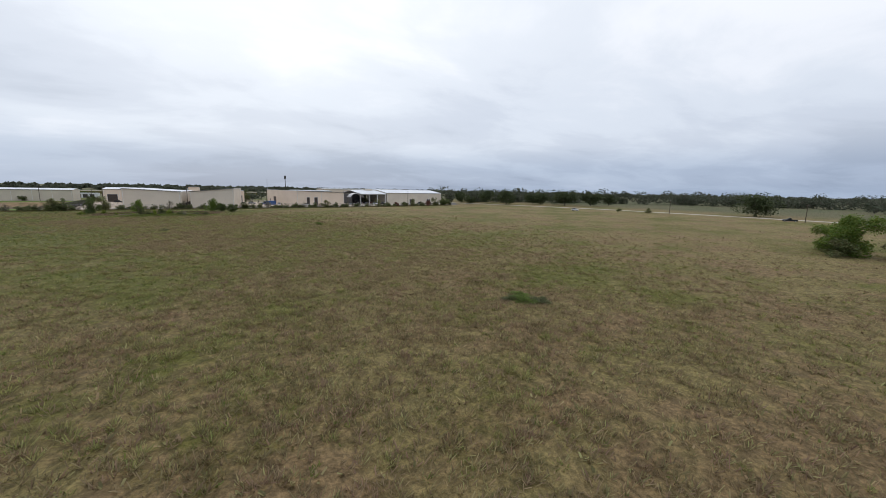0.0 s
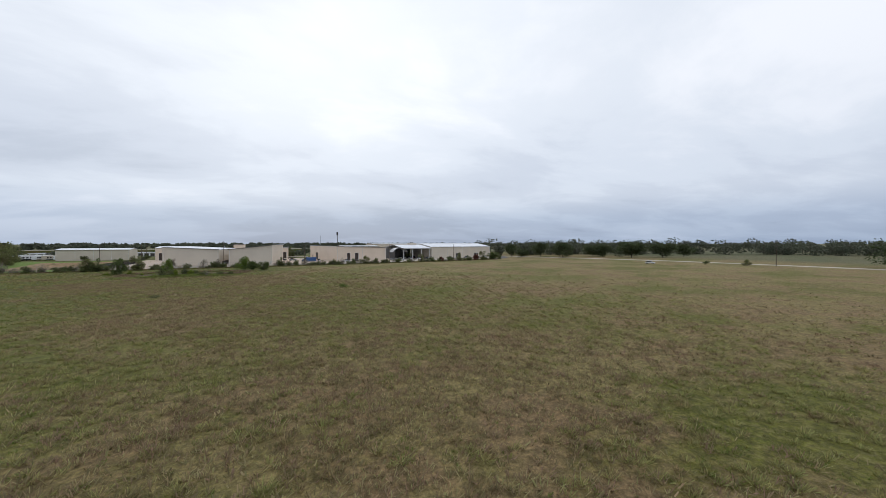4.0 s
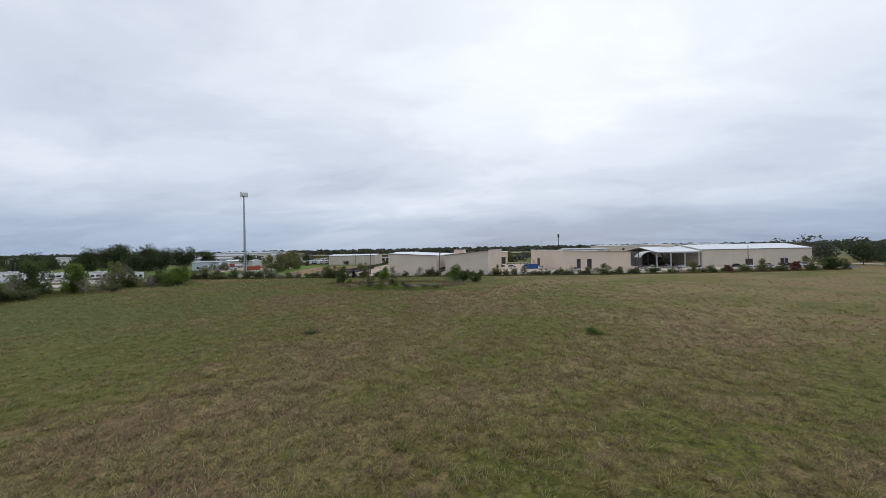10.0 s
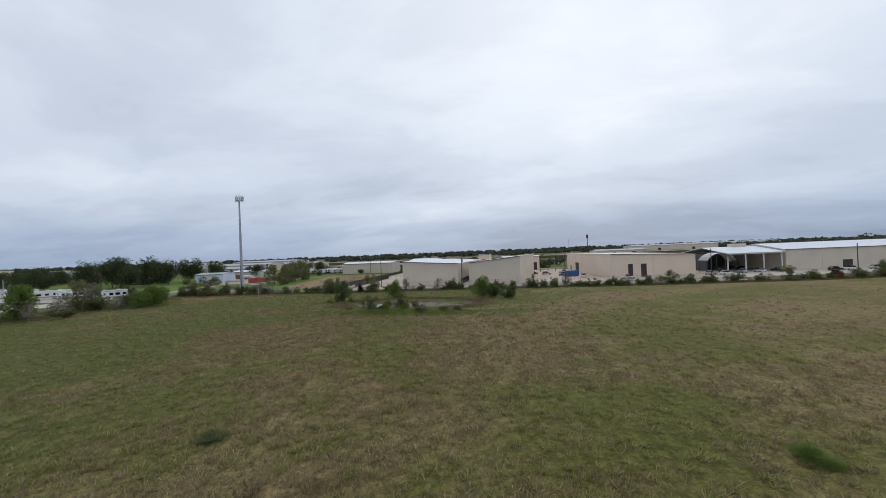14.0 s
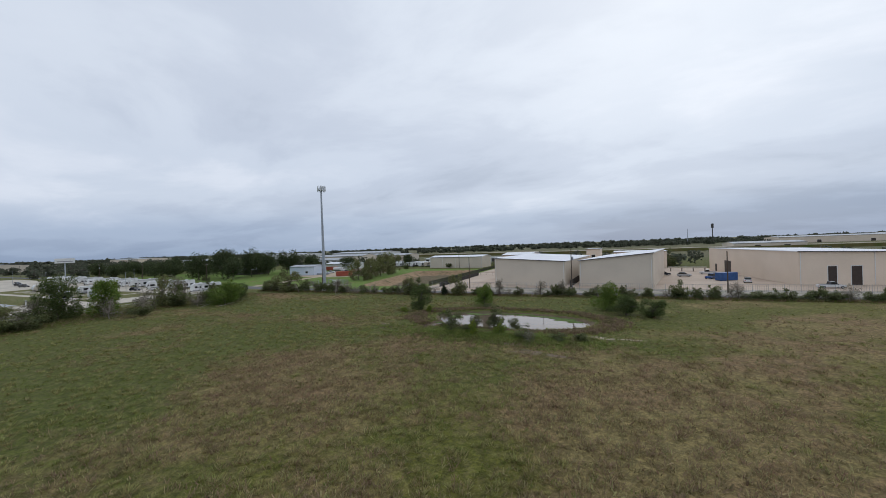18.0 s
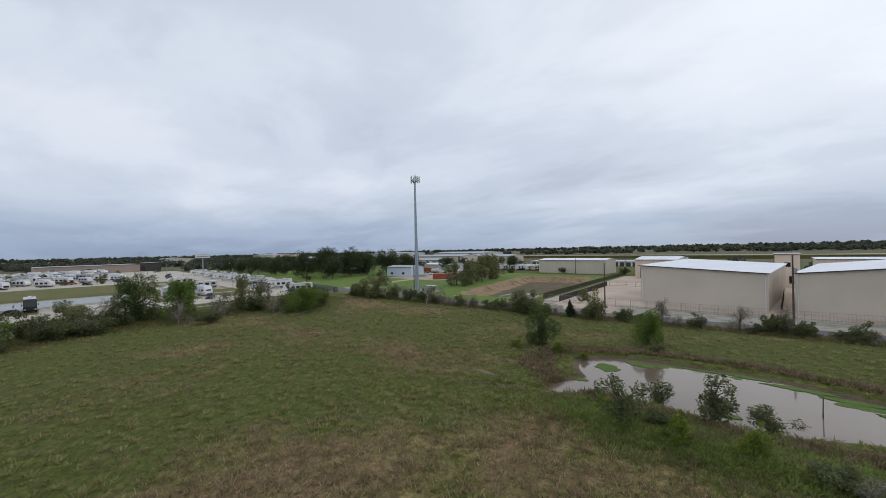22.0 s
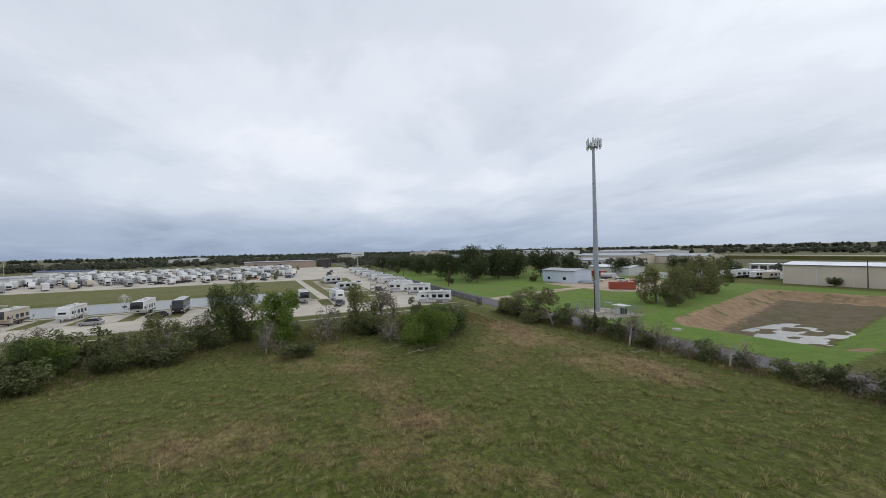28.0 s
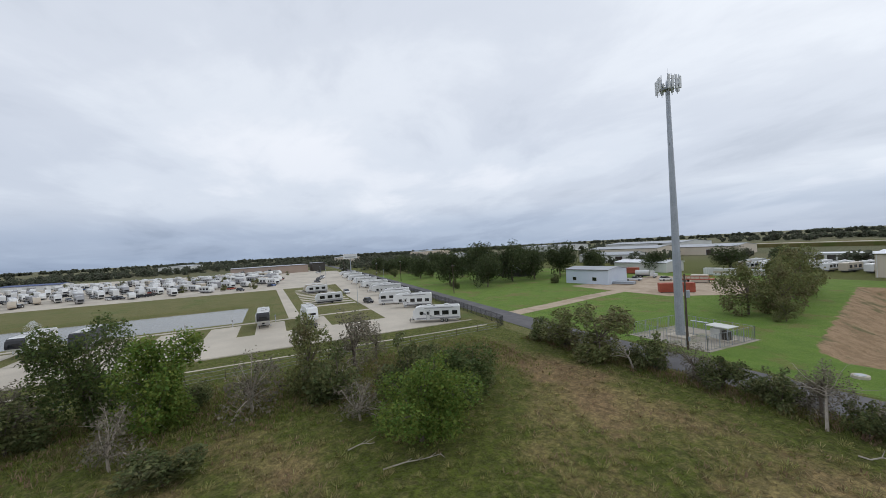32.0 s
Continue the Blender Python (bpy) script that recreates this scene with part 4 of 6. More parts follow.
for i in range(3):
    a = radians(90 + 120 * i + 20)
    c, s_ = math.cos(a), math.sin(a)
    tx, ty = -s_, c
    mid = Vector((c * 1.1, s_ * 1.1, 39.5))
    part("arm", Shape().tube((0, 0, 39.2), mid, 0.09, n=6), GALV, plat)
    e0, e1 = mid + Vector((tx, ty, 0)) * 1.15, mid - Vector((tx, ty, 0)) * 1.15
    for dz in (0.0, 1.0):
        part("rail", Shape().tube(e0 + Vector((0, 0, dz)), e1 + Vector((0, 0, dz)), 0.055, n=6), GALV, plat)
    for j in range(4):
        q = mid + Vector((tx, ty, 0)) * (1.05 - 0.7 * j)
        out_ = Vector((c, s_, 0)) * 0.22
        part("mast_pipe", Shape().tube(q + Vector((0, 0, -0.9)), q + Vector((0, 0, 1.8)), 0.05, n=6), GALV, plat)
        w_, h_ = (0.17, 1.1) if j % 2 else (0.2, 0.95)
        pan = Shape().box(-0.09, 0.09, -w_, w_, -h_, h_, 0.04)
        rot = Matrix.Translation(q + out_ + Vector((0, 0, 0.5))) @ Matrix.Rotation(a, 4, "Z")
        pan.v = [tuple(rot @ Vector(v)) for v in pan.v]
        part("panel_antenna", pan, ANTENNA, tower)
        if j % 2 == 0:
            box = Shape().box(-0.12, 0.12, -0.16, 0.16, -0.32, 0.32, 0.03)
            rot2 = Matrix.Translation(q - out_ + Vector((0, 0, 0.1))) @ Matrix.Rotation(a, 4, "Z")
            box.v = [tuple(rot2 @ Vector(v)) for v in box.v]
            part("radio_unit", box, ANTENNA, tower)
part("lightning_rod", Shape().tube((0.2, 0, 39.5), (0.2, 0, 42.6), 0.03, 0.012, 5), GALV, tower)
structure("pavement_compound", Shape().slab([(-103.5, 272.1), (-91.0, 271.6), (-90.5, 283.1), (-103, 284.1)], -0.3, 0.03), GRAVEL, "pale gravel pad of the tower compound")
cab = thing("equipment_shelter", "pale steel equipment cabinets under a flat canopy", "equipment cabinet", m=at(-93.5, 279.2, -4) @ Matrix.Scale(0.72, 4))
part("plinth", Shape().box(-2.0, 2.0, -1.5, 1.5, 0, 0.3), CONCRETE, cab)
part("cabinet", Shape().box(-1.7, 0.2, -0.9, 0.8, 0.302, 2.3, 0.03), PALE_SIDING, cab)
part("cabinet", Shape().box(0.5, 1.6, -0.8, 0.7, 0.302, 2.1, 0.03), TRIM_DARK, cab)
part("canopy", Shape().box(-2.3, 2.3, -1.8, 1.6, 2.9, 3.02), PALE_SIDING, cab)
for px in (-2.15, 2.05):
    for py in (-1.65, 1.45):
        part("post", Shape().box(px, px + 0.1, py, py + 0.1, 0, 2.898), GALV, cab)
bridge = thing("cable_bridge", "steel cable tray on thin posts", "cable bridge", m=at(-97, 277.8))
part("tray", Shape().box(0, 2.4, -0.25, 0.25, 2.5, 2.58), GALV, bridge)
for px in (0.3, 2.1):
    part("post", Shape().tube((px, 0, 0), (px, 0, 2.5), 0.05), GALV, bridge)


def mesh_fence(name, label, pts, height, mat_post, mat_rail, spacing, bars, group=""):
    """A fence along a line: posts, rails and thin upright wires or pickets."""
    ob = thing(name, label, "fence", group)
    for (ax, ay), (bx, by) in zip(pts, pts[1:]):
        n = max(1, round(math.hypot(bx - ax, by - ay) / spacing))
        for i in range(n + 1):
            px, py = ax + (bx - ax) * i / n, ay + (by - ay) * i / n
            part("post", Shape().tube((px, py, -0.2), (px, py, height + 0.05), 0.045, n=5), mat_post, ob)
        for z in ((height, 0.12) if bars else (height, height * 0.5, 0.15)):
            part("rail", Shape().tube((ax, ay, z), (bx, by, z), 0.03, n=4), mat_rail, ob)
        if bars:
            s = Shape()
            m = round(math.hypot(bx - ax, by - ay) / bars)
            for i in range(m):
                px, py = ax + (bx - ax) * (i + 0.5) / m, ay + (by - ay) * (i + 0.5) / m
                s.box(px - 0.014, px + 0.014, py - 0.014, py + 0.014, 0.1, height)
            tagged(part("wire_mesh", s, mat_rail, ob), kind="stuff")
    return ob


mesh_fence("compound_fence", "galvanised wire fence round the tower compound", [(-103, 272.6), (-91.5, 272.1), (-91, 282.6), (-102.5, 283.6), (-103, 272.6)], 2.0, GALV, CHAINLINK, 2.6, 0.55)
mesh_fence("park_fence", "black steel picket fence beside the lane", [(-121, 258.0), (-122.5, 260.4), (-150, 263.0), (-200, 266.4), (-260, 271), (-330, 276)], 1.9, BLACK_METAL, BLACK_METAL, 2.6, 0.22)
mesh_fence("yard_fence", "grey chain-link fence along the storage yard", [(-50, 279.3), (-20, 279.8), (30, 281.5), (90, 287)], 1.9, GALV, CHAINLINK, 3.2, 0.45)
mesh_fence("yard_fence", "dark olive screened fence inside the yard", [(-54, 284), (-57, 330), (-60, 378)], 1.5, BLACK_METAL, OLIVE_SLATS, 3.0, 0.10)
mesh_fence("yard_fence", "dark slatted chain-link fence between the halls", [(-4.4, 284), (-3.6, 320)], 2.2, BLACK_METAL, SLATS, 3.0, 0.10)
mesh_fence("yard_fence", "dark slatted fence across the yard", [(-47.5, 280), (-49, 305), (-50.5, 326)], 1.6, BLACK_METAL, SLATS, 3.0, 0.09)
mesh_fence("yard_rail", "low brown pipe rail across the yard", [(-50, 327), (-30, 328)], 1.3, DOOR_BROWN, DOOR_BROWN, 3.0, 0)
mesh_fence("field_fence", "thin wire field fence on steel posts", [(-92, 160), (-118, 200), (-121, 258)], 1.2, WOOD_POLE, CHAINLINK, 4.5, 0)


def utility_pole(x, y, h, yaw=0, arm=True, can_=False, name="utility_pole"):
    ob = thing(name, "weathered wooden utility pole", "utility pole", "poles along the lane", at(x, y, yaw))
    part("shaft", Shape().tube((0, 0, -0.3), (0, 0, h), 0.17, 0.11, 8), WOOD_POLE, ob)
    if arm:
        a = part("crossarm", Shape().box(-1.1, 1.1, -0.06, 0.06, h - 0.7, h - 0.57), WOOD_POLE, ob)
        for px in (-1.0, -0.4, 0.4, 1.0):
            part("insulator", Shape().tube((px, 0, h - 0.57), (px, 0, h - 0.4), 0.045, 0.03), ANTENNA, a)
    if can_:
        part("transformer", Shape().tube((0.36, 0, h - 3.2), (0.36, 0, h - 2.2), 0.24, n=12), GALV, ob)
        part("meter_box", Shape().box(0.13, 0.32, -0.14, 0.14, 1.2, 1.8, 0.02), GALV, ob)
    return ob


for px, py, h, yw, arm, cn in [(-93.4, 271.0, 10.4, 0, False, True), (-35, 277.5, 10.5, 0, False, False), (-2.8, 276.3, 12.2, 0, False, True), (34, 279.5, 10.5, 0, False, False), (82, 284, 10.5, 10, False, False), (128, 291, 10.5, 12, False, False),
                              (-175, 276, 10, 0, True, False), (-244, 280, 10.5, 0, True, False), (-308, 284, 10.5, 0, True, True), (-390, 288, 10.5, 0, True, False), (-480, 292, 10.5, 0, True, False), (240, 166, 8.5, 20, True, False), (233, 104, 8.5, 20, True, False),
                              (-60, 381, 10, 0, False, False), (-84, 379, 10, 0, False, False)]:
    utility_pole(px, py, h, yw, arm, cn)
mast = thing("far_mast", "thin far cell mast over the trees", "cell tower", m=at(169, 1089))
part("shaft", Shape().tube((0, 0, 0), (0, 0, 41), 1.0, 0.6, 8), TRIM_DARK, mast)
part("antenna_head", Shape().tube((0, 0, 32), (0, 0, 40.5), 2.3, 2.3, 8), TRIM_DARK, mast)
mast2 = thing("far_mast", "thin far lattice mast", "cell tower", m=at(126, 1089))
part("shaft", Shape().tube((0, 0, 0), (0, 0, 31), 0.7, 0.35, 6), GALV, mast2)
bill = thing("billboard", "white billboard panel on a tall steel post", "billboard", m=at(-306, 266.5, 72))
part("post", Shape().tube((0, 0, 0), (0, 0, 12), 0.35, 0.3, 10), GALV, bill)
part("panel", Shape().box(-4.5, 4.5, -0.3, 0.3, 12.2, 15.2, 0.05), TRIM, bill)
part("lettering_bar", Shape().box(-3.5, 3.5, -0.33, -0.304, 12.9, 13.5), GEL_GREY, bill)
for px, py in [(-175, 243), (-262, 245), (-212, 262), (-330, 250)]:
    lamp = thing("lot_lamp", "slim grey lot lamp post", "lamp post", "lot lamps", at(px, py))
    part("post", Shape().tube((0, 0, 0), (0, 0, 8), 0.09, 0.06, 6), GALV, lamp)
    part("head", Shape().box(-0.2, 0.6, -0.15, 0.15, 7.95, 8.1), GALV, lamp)


# ---- trees and shrubs ----
def leaf_quads(rng, centres, size, up=0.35):
    """Small bent leaf sprays at the given places, turned at random."""
    k = len(centres)
    nrm = rng.normal(size=(k, 3))
    nrm[:, 2] = np.abs(nrm[:, 2]) + up
    nrm /= np.linalg.norm(nrm, axis=1, keepdims=True)
    u = np.cross(nrm, rng.normal(size=(k, 3)))
    u /= np.linalg.norm(u, axis=1, keepdims=True) + 1e-9
    v = np.cross(nrm, u)
    s = size * rng.uniform(0.55, 1.35, (k, 1))
    w = s * rng.uniform(0.45, 0.8, (k, 1))
    return np.stack([centres - u * s, centres - v * w * 0.9 + nrm * s * 0.2, centres + u * s, centres + v * w + nrm * s * 0.15], 1).reshape(-1, 3)


def lobes_of(rng, kind, count):
    """Lumps of a crown of unit height and unit half width: centre and radius."""
    out = []
    for i in range(count):
        a = rng.uniform(0, 2 * np.pi)
        t = rng.uniform(0, 1)
        if kind == "cone":
            z = 0.1 + 0.85 * t
            r = 0.55 * (1 - t)
            rad = 0.42 * (1.05 - t) + 0.05
        elif kind == "broad":
            z = rng.uniform(0.26, 0.86)
            r = rng.uniform(0.10, 0.80) * math.sqrt(max(0.05, 1 - ((z - 0.5) / 0.5) ** 2))
            rad = rng.uniform(0.26, 0.42)
        elif kind == "tall":
            z = rng.uniform(0.14, 0.88)
            r = rng.uniform(0.05, 0.95) * math.sqrt(max(0.10, 1 - ((z - 0.46) / 0.54) ** 2))
            rad = rng.uniform(0.18, 0.36)
        else:
            z = rng.uniform(0.14, 0.72)
            r = rng.uniform(0.05, 0.80) * math.sqrt(max(0.1, 1 - (max(z - 0.35, 0) / 0.6) ** 2))
            rad = rng.uniform(0.22, 0.40)
            if i % 4 == 3:
                z, r, rad = rng.uniform(0.75, 1.0), rng.uniform(0.0, 0.5), rng.uniform(0.10, 0.18)
        out.append((math.cos(a) * r, math.sin(a) * r, z, rad))
    return out


def plant_parts(seed, kind, leaves, leaf, lobes=9, twigs=1, hollow=0.55):
    """The crown's leaf corners and the trunk with its limbs, at unit size (height 1, half width 1)."""
    rng = np.random.default_rng(seed)
    lob = lobes_of(rng, kind, lobes)
    wsum = np.array([l[3] ** 2 for l in lob])
    pick = rng.choice(len(lob), leaves, p=wsum / wsum.sum())
    d = rng.normal(size=(leaves, 3))
    d /= np.linalg.norm(d, axis=1, keepdims=True)
    rad = rng.uniform(hollow, 1.0, (leaves, 1)) ** 0.6 * (1 + 0.18 * rng.normal(size=(leaves, 1)))
    L = np.array(lob)
    c = L[pick, :3] + d * rad * L[pick, 3:4] * np.array([1, 1, 0.62])
    c[:, 2] = np.maximum(c[:, 2], 0.02)
    return c, lob, rng


def make_plant(name, label, category, seed, kind, height, half, leaves, leaf, mat, wood=None, lobes=9, hollow=0.55, trunk_r=None, bare=0, sub=2):
    c, lob, rng = plant_parts(seed, kind, leaves, leaf, lobes, hollow=hollow)
    c = c * np.array([half, half, height])
    ob = thing(name, label, category)
    s = Shape()
    r0 = trunk_r or 0.022 * height + 0.03
    fork = Vector((rng.uniform(-0.05, 0.05) * half, rng.uniform(-0.05, 0.05) * half, height * (0.22 if kind in ("bush",) else 0.34)))
    if kind == "cone":
        fork = Vector((0, 0, height * 0.9))
    s.tube((0, 0, -0.3), fork, r0, r0 * 0.7, 7)
    limbs = []
    for lx, ly, lz, lr in lob:
        if name == "sapling":
            limbs.append(s)
            s = Shape()
        e = Vector((lx * half, ly * half, lz * height))
        mid = fork.lerp(e, 0.5) + Vector((rng.uniform(-0.06, 0.06) * half, rng.uniform(-0.06, 0.06) * half, 0.05 * height))
        s.tube(fork, mid, r0 * 0.45, r0 * 0.3, 5, False)
        s.tube(mid, e, r0 * 0.3, r0 * 0.1, 5, False)
        for _ in range(sub + bare):
            t = e + Vector(rng.normal(size=3)) * lr * 0.75 * min(half, height * 0.5)
            s.tube(mid.lerp(e, rng.uniform(0.3, 1.0)), t, r0 * 0.12, r0 * 0.04, 3, False)
    limbs.append(s)
    for k, one in enumerate(limbs):
        part("limb" if k else "trunk", one, wood or BARK, ob)
    part("crown", quads_mesh("crown", leaf_quads(rng, c, leaf), mat), mat, ob)
    return ob


PLANTS = {}


def plant(kind, x, y, h, half, group="", yaw=None, label=""):
    """Puts a copy of a kind of plant, scaled to a height and half width."""
    base, bh, bw = PLANTS[kind][hash_pick(x, y, len(PLANTS[kind]))]
    yaw = yaw if yaw is not None else (x * 37.7 + y * 91.3) % 360
    z = float(ground_z(x, y)) - 0.03
    ob = copy_thing(base, pose(x, y, z, 0, 0, yaw) @ Matrix.Diagonal((half / bw, half / bw, h / bh, 1)))
    return tagged(ob, label, group=group)


def hash_pick(x, y, n):
    return int(abs(math.sin(x * 12.9898 + y * 78.233) * 43758.5453)) % n


SPECS = {
    "oak": ("tree", "dark green spreading live oak", "tree", "broad", 12.0, 8.0, 4600, 0.36, OAK_LEAF, BARK, 26, 3),
    "tree_dark": ("tree", "dense dark green tree with a leafy crown", "tree", "tall", 9.0, 4.5, 14000, 0.140, MID_LEAF, BARK, 22, 2),
    "tree_bright": ("tree", "leafy bright green young tree", "tree", "tall", 6.0, 3.4, 11000, 0.120, BRIGHT_LEAF, BARK, 21, 2),
    "tree_olive": ("tree", "olive green tree with an airy crown", "tree", "tall", 8.0, 4.0, 4400, 0.18, OLIVE_LEAF, BARK, 16, 3),
    "tree_sparse": ("tree", "thin tree with sparse brownish leaves", "tree", "tall", 8.0, 3.0, 2300, 0.12, GREY_LEAF, BARK, 14, 2),
    "bush_round": ("shrub", "round dense bright green shrub", "shrub", "bush", 6.0, 4.2, 15000, 0.105, BRIGHT_LEAF, BARK, 22, 1),
    "bush": ("shrub", "dark olive green hedge shrub", "shrub", "bush", 3.5, 2.6, 2400, 0.145, HEDGE_LEAF, BARK, 15, 4),
    "bush_dark": ("shrub", "dense dark green leafy shrub", "shrub", "bush", 4.0, 2.8, 2800, 0.15, SHADE_LEAF, BARK, 15, 3),
    "bush_yellow": ("shrub", "small yellow-green leafy shrub", "shrub", "bush", 2.2, 1.5, 2000, 0.09, YELLOW_LEAF, BARK, 10, 2),
    "twigs": ("shrub", "tangled grey shrub with few leaves", "shrub", "bush", 3.5, 2.6, 1100, 0.10, GREY_LEAF, DEADWOOD, 16, 1),
    "sapling": ("sapling", "spindly sapling with airy small leaves", "sapling", "tall", 3.5, 1.6, 2300, 0.085, SHADE_LEAF, BARK, 15, 3),
    "cedar": ("tree", "small dark cone-shaped cedar", "tree", "cone", 3.6, 1.5, 2400, 0.13, CONIFER_LEAF, BARK, 16, 1),
    "bush_red": ("shrub", "low rust-red leafed shrub", "shrub", "bush", 4.0, 2.5, 2600, 0.15, RUST_LEAF, BARK, 10, 1),
}
for key, (nm, lab, cat, kind, h, hw_, nl, lf, mt, wd, nlob, var) in SPECS.items():
    PLANTS[key] = []
    for k in range(var):
        b = make_plant(nm, lab, cat, 100 * len(PLANTS) + k, kind, h, hw_, nl, lf, mt, wd, nlob, bare=5 if key == "twigs" else 0)
        PLANTS[key].append((b, h, hw_))
USED = set()


def first_or_copy(kind, x, y, h, half, group="", label=""):
    """The pattern plants themselves stand in the place, too: the first of each is moved there, the rest are copies."""
    for k, (b, bh, bw) in enumerate(PLANTS[kind]):
        if b.name not in USED:
            USED.add(b.name)
            yaw = (x * 37.7 + y * 91.3) % 360
            b.matrix_world = pose(x, y, float(ground_z(x, y)) - 0.03, 0, 0, yaw)
            b.scale = (half / bw, half / bw, h / bh)
            PLANTS[kind][k] = (b, h, half)
            return tagged(b, label, group=group)
    return plant(kind, x, y, h, half, group, label=label)


WEST, LANE_HEDGE, POND_G = "trees along the west hedge", "shrubs along the lane", "plants round the pond"
for kind, x, y, h, half in [("tree_dark", -110, 202.4, 10.6, 4.4), ("tree_bright", -104.8, 209.0, 8.8, 4.7), ("twigs", -98.4, 207.6, 5.2, 3.2), ("bush_dark", -94, 211.8, 2.6, 3.2), ("twigs", -104.5, 217.2, 6.2, 4.6),
                            ("tree_olive", -107, 223, 9.2, 3.4), ("tree_sparse", -110.5, 229, 9.2, 4.2), ("tree_sparse", -115, 233, 6.0, 2.2), ("bush_round", -90, 230.2, 6.7, 5.4), ("tree_dark", -95, 235.5, 6.8, 5.2), ("twigs", -96.6, 226.6, 3.8, 3.6),
                            ("bush_dark", -99.5, 232.6, 6.4, 4.2), ("bush", -104, 237, 4.0, 3.0), ("bush", -97, 240, 3.0, 2.2), ("bush_dark", -103, 225.5, 6.0, 4.0), ("bush", -109, 211, 3.2, 2.4), ("tree_olive", -110, 192, 5.8, 3.4),
                            ("bush_dark", -99, 189, 4.4, 3.2), ("tree_bright", -101, 182, 5.2, 3.0), ("bush", -94, 183, 3.6, 3.4), ("tree_dark", -99, 181, 5.6, 3.4), ("bush_dark", -93, 180, 4.0, 3.0), ("bush", -89, 173, 3.2, 3.2),
                            ("tree_olive", -97, 172, 6.0, 3.6), ("bush_dark", -91, 165, 4.6, 3.4), ("bush", -88, 158, 3.4, 3.2), ("tree_dark", -93, 155, 5.8, 3.6), ("bush", -87, 148, 3.6, 3.0), ("tree_olive", -90, 140, 6.2, 3.6),
                            ("bush_dark", -86, 131, 4.4, 3.2), ("tree_dark", -88, 121, 6.0, 3.6), ("bush", -84, 111, 4.0, 3.2), ("tree_sparse", -108, 198, 6.5, 2.6), ("twigs", -103, 194, 4.5, 2.6), ("tree_sparse", -107, 178, 6.2, 2.8), ("bush", -104, 172, 3.6, 2.6)]:
    first_or_copy(kind, x, y, h, half, WEST)
wr = random.Random(12)
for k in range(26):
    y = 118 + 3.2 * k + wr.uniform(-1, 1)
    x = float(np.interp(y, [118, 160, 200], [-90, -97, -106])) + wr.uniform(-5, 5)
    first_or_copy(wr.choice(("bush", "bush_dark", "bush_dark", "tree_olive", "twigs")), x, y, wr.uniform(3.0, 5.2), wr.uniform(2.8, 4.2), WEST)
for kind, x, y, h, half in [("bush", -109, 258.5, 3.8, 3.0), ("tree_olive", -97.5, 258.6, 7.2, 5.4), ("tree_olive", -104, 258.8, 5.6, 4.0), ("bush", -90.5, 260, 4.2, 2.8), ("bush_dark", -83.5, 260.3, 3.6, 2.6), ("tree_sparse", -86.5, 260.6, 4.6, 2.2), ("bush", -78.5, 259.8, 3.4, 2.2),
                            ("tree_sparse", -76, 260.2, 5.2, 2.4), ("twigs", -71, 259.6, 4.2, 2.4), ("bush_dark", -73, 259, 2.8, 1.9), ("bush", -65, 260.3, 2.8, 2.4), ("twigs", -60.5, 260.5, 3.2, 2.0), ("bush_dark", -48, 261.64, 4.6, 3.1), ("bush", -54.5, 260.79, 2.4, 2.2),
                            ("cedar", -36.8, 262.04, 3.6, 1.4), ("tree_olive", -32, 261.6, 6.2, 2.8), ("bush_dark", -44.2, 259.8, 5.2, 3.2), ("tree_olive", -47.2, 260.4, 5.2, 2.8), ("bush", -32.5, 262.67, 3.4, 2.2), ("bush", -42, 261.96, 2.2, 1.8), ("bush", -26.5, 263.79, 2.4, 1.8), ("tree_sparse", -20.5, 264.11, 5.2, 1.9), ("bush_dark", -15.5, 264.57, 2.5, 1.9),
                            ("tree_sparse", -9.5, 265.09, 4.6, 1.6), ("bush_dark", -5.5, 265.51, 3.4, 1.7), ("bush", -1.5, 265.92, 2.2, 1.6), ("tree_sparse", -4, 265.59, 4.8, 1.6), ("bush_dark", 4.5, 266.44, 3.0, 2.0), ("bush_dark", 10.5, 266.76, 3.0, 2.2), ("bush", 16, 267.3, 2.6, 2.0),
                            ("bush_dark", 22.5, 267.5, 4.4, 2.6), ("bush", 29, 268, 3.2, 1.8), ("tree_sparse", 33.5, 268, 4.4, 1.9), ("bush_dark", 40, 268.4, 2.6, 1.6), ("bush", 47, 269, 3.0, 2.0), ("twigs", 52, 269.3, 3.6, 2.2), ("bush", 58, 269.8, 3.2, 2.2),
                            ("tree_olive", 64, 270.2, 4.8, 2.6), ("bush", 70.5, 271, 3.2, 2.3), ("bush_dark", 77, 272, 2.8, 2.0), ("bush", 84, 273, 3.0, 2.2), ("bush_dark", 91, 274, 2.6, 2.0), ("tree_olive", 99, 275, 4.6, 2.4), ("bush", 106, 276.4, 3.0, 2.3),
                            ("bush_red", 113, 278, 3.2, 2.2), ("bush", 119, 279, 3.0, 2.4), ("tree_olive", 127, 280.6, 5.6, 2.6), ("bush_dark", 134, 282, 3.4, 2.8), ("bush_red", 141, 284, 4.2, 2.6), ("tree_olive", 147, 285, 6.0, 3.2), ("tree_dark", 156, 288, 6.4, 4.2), ("bush", 163, 290, 3.4, 2.4)]:
    first_or_copy(kind, x, y, h, half, LANE_HEDGE)
hr = random.Random(3)
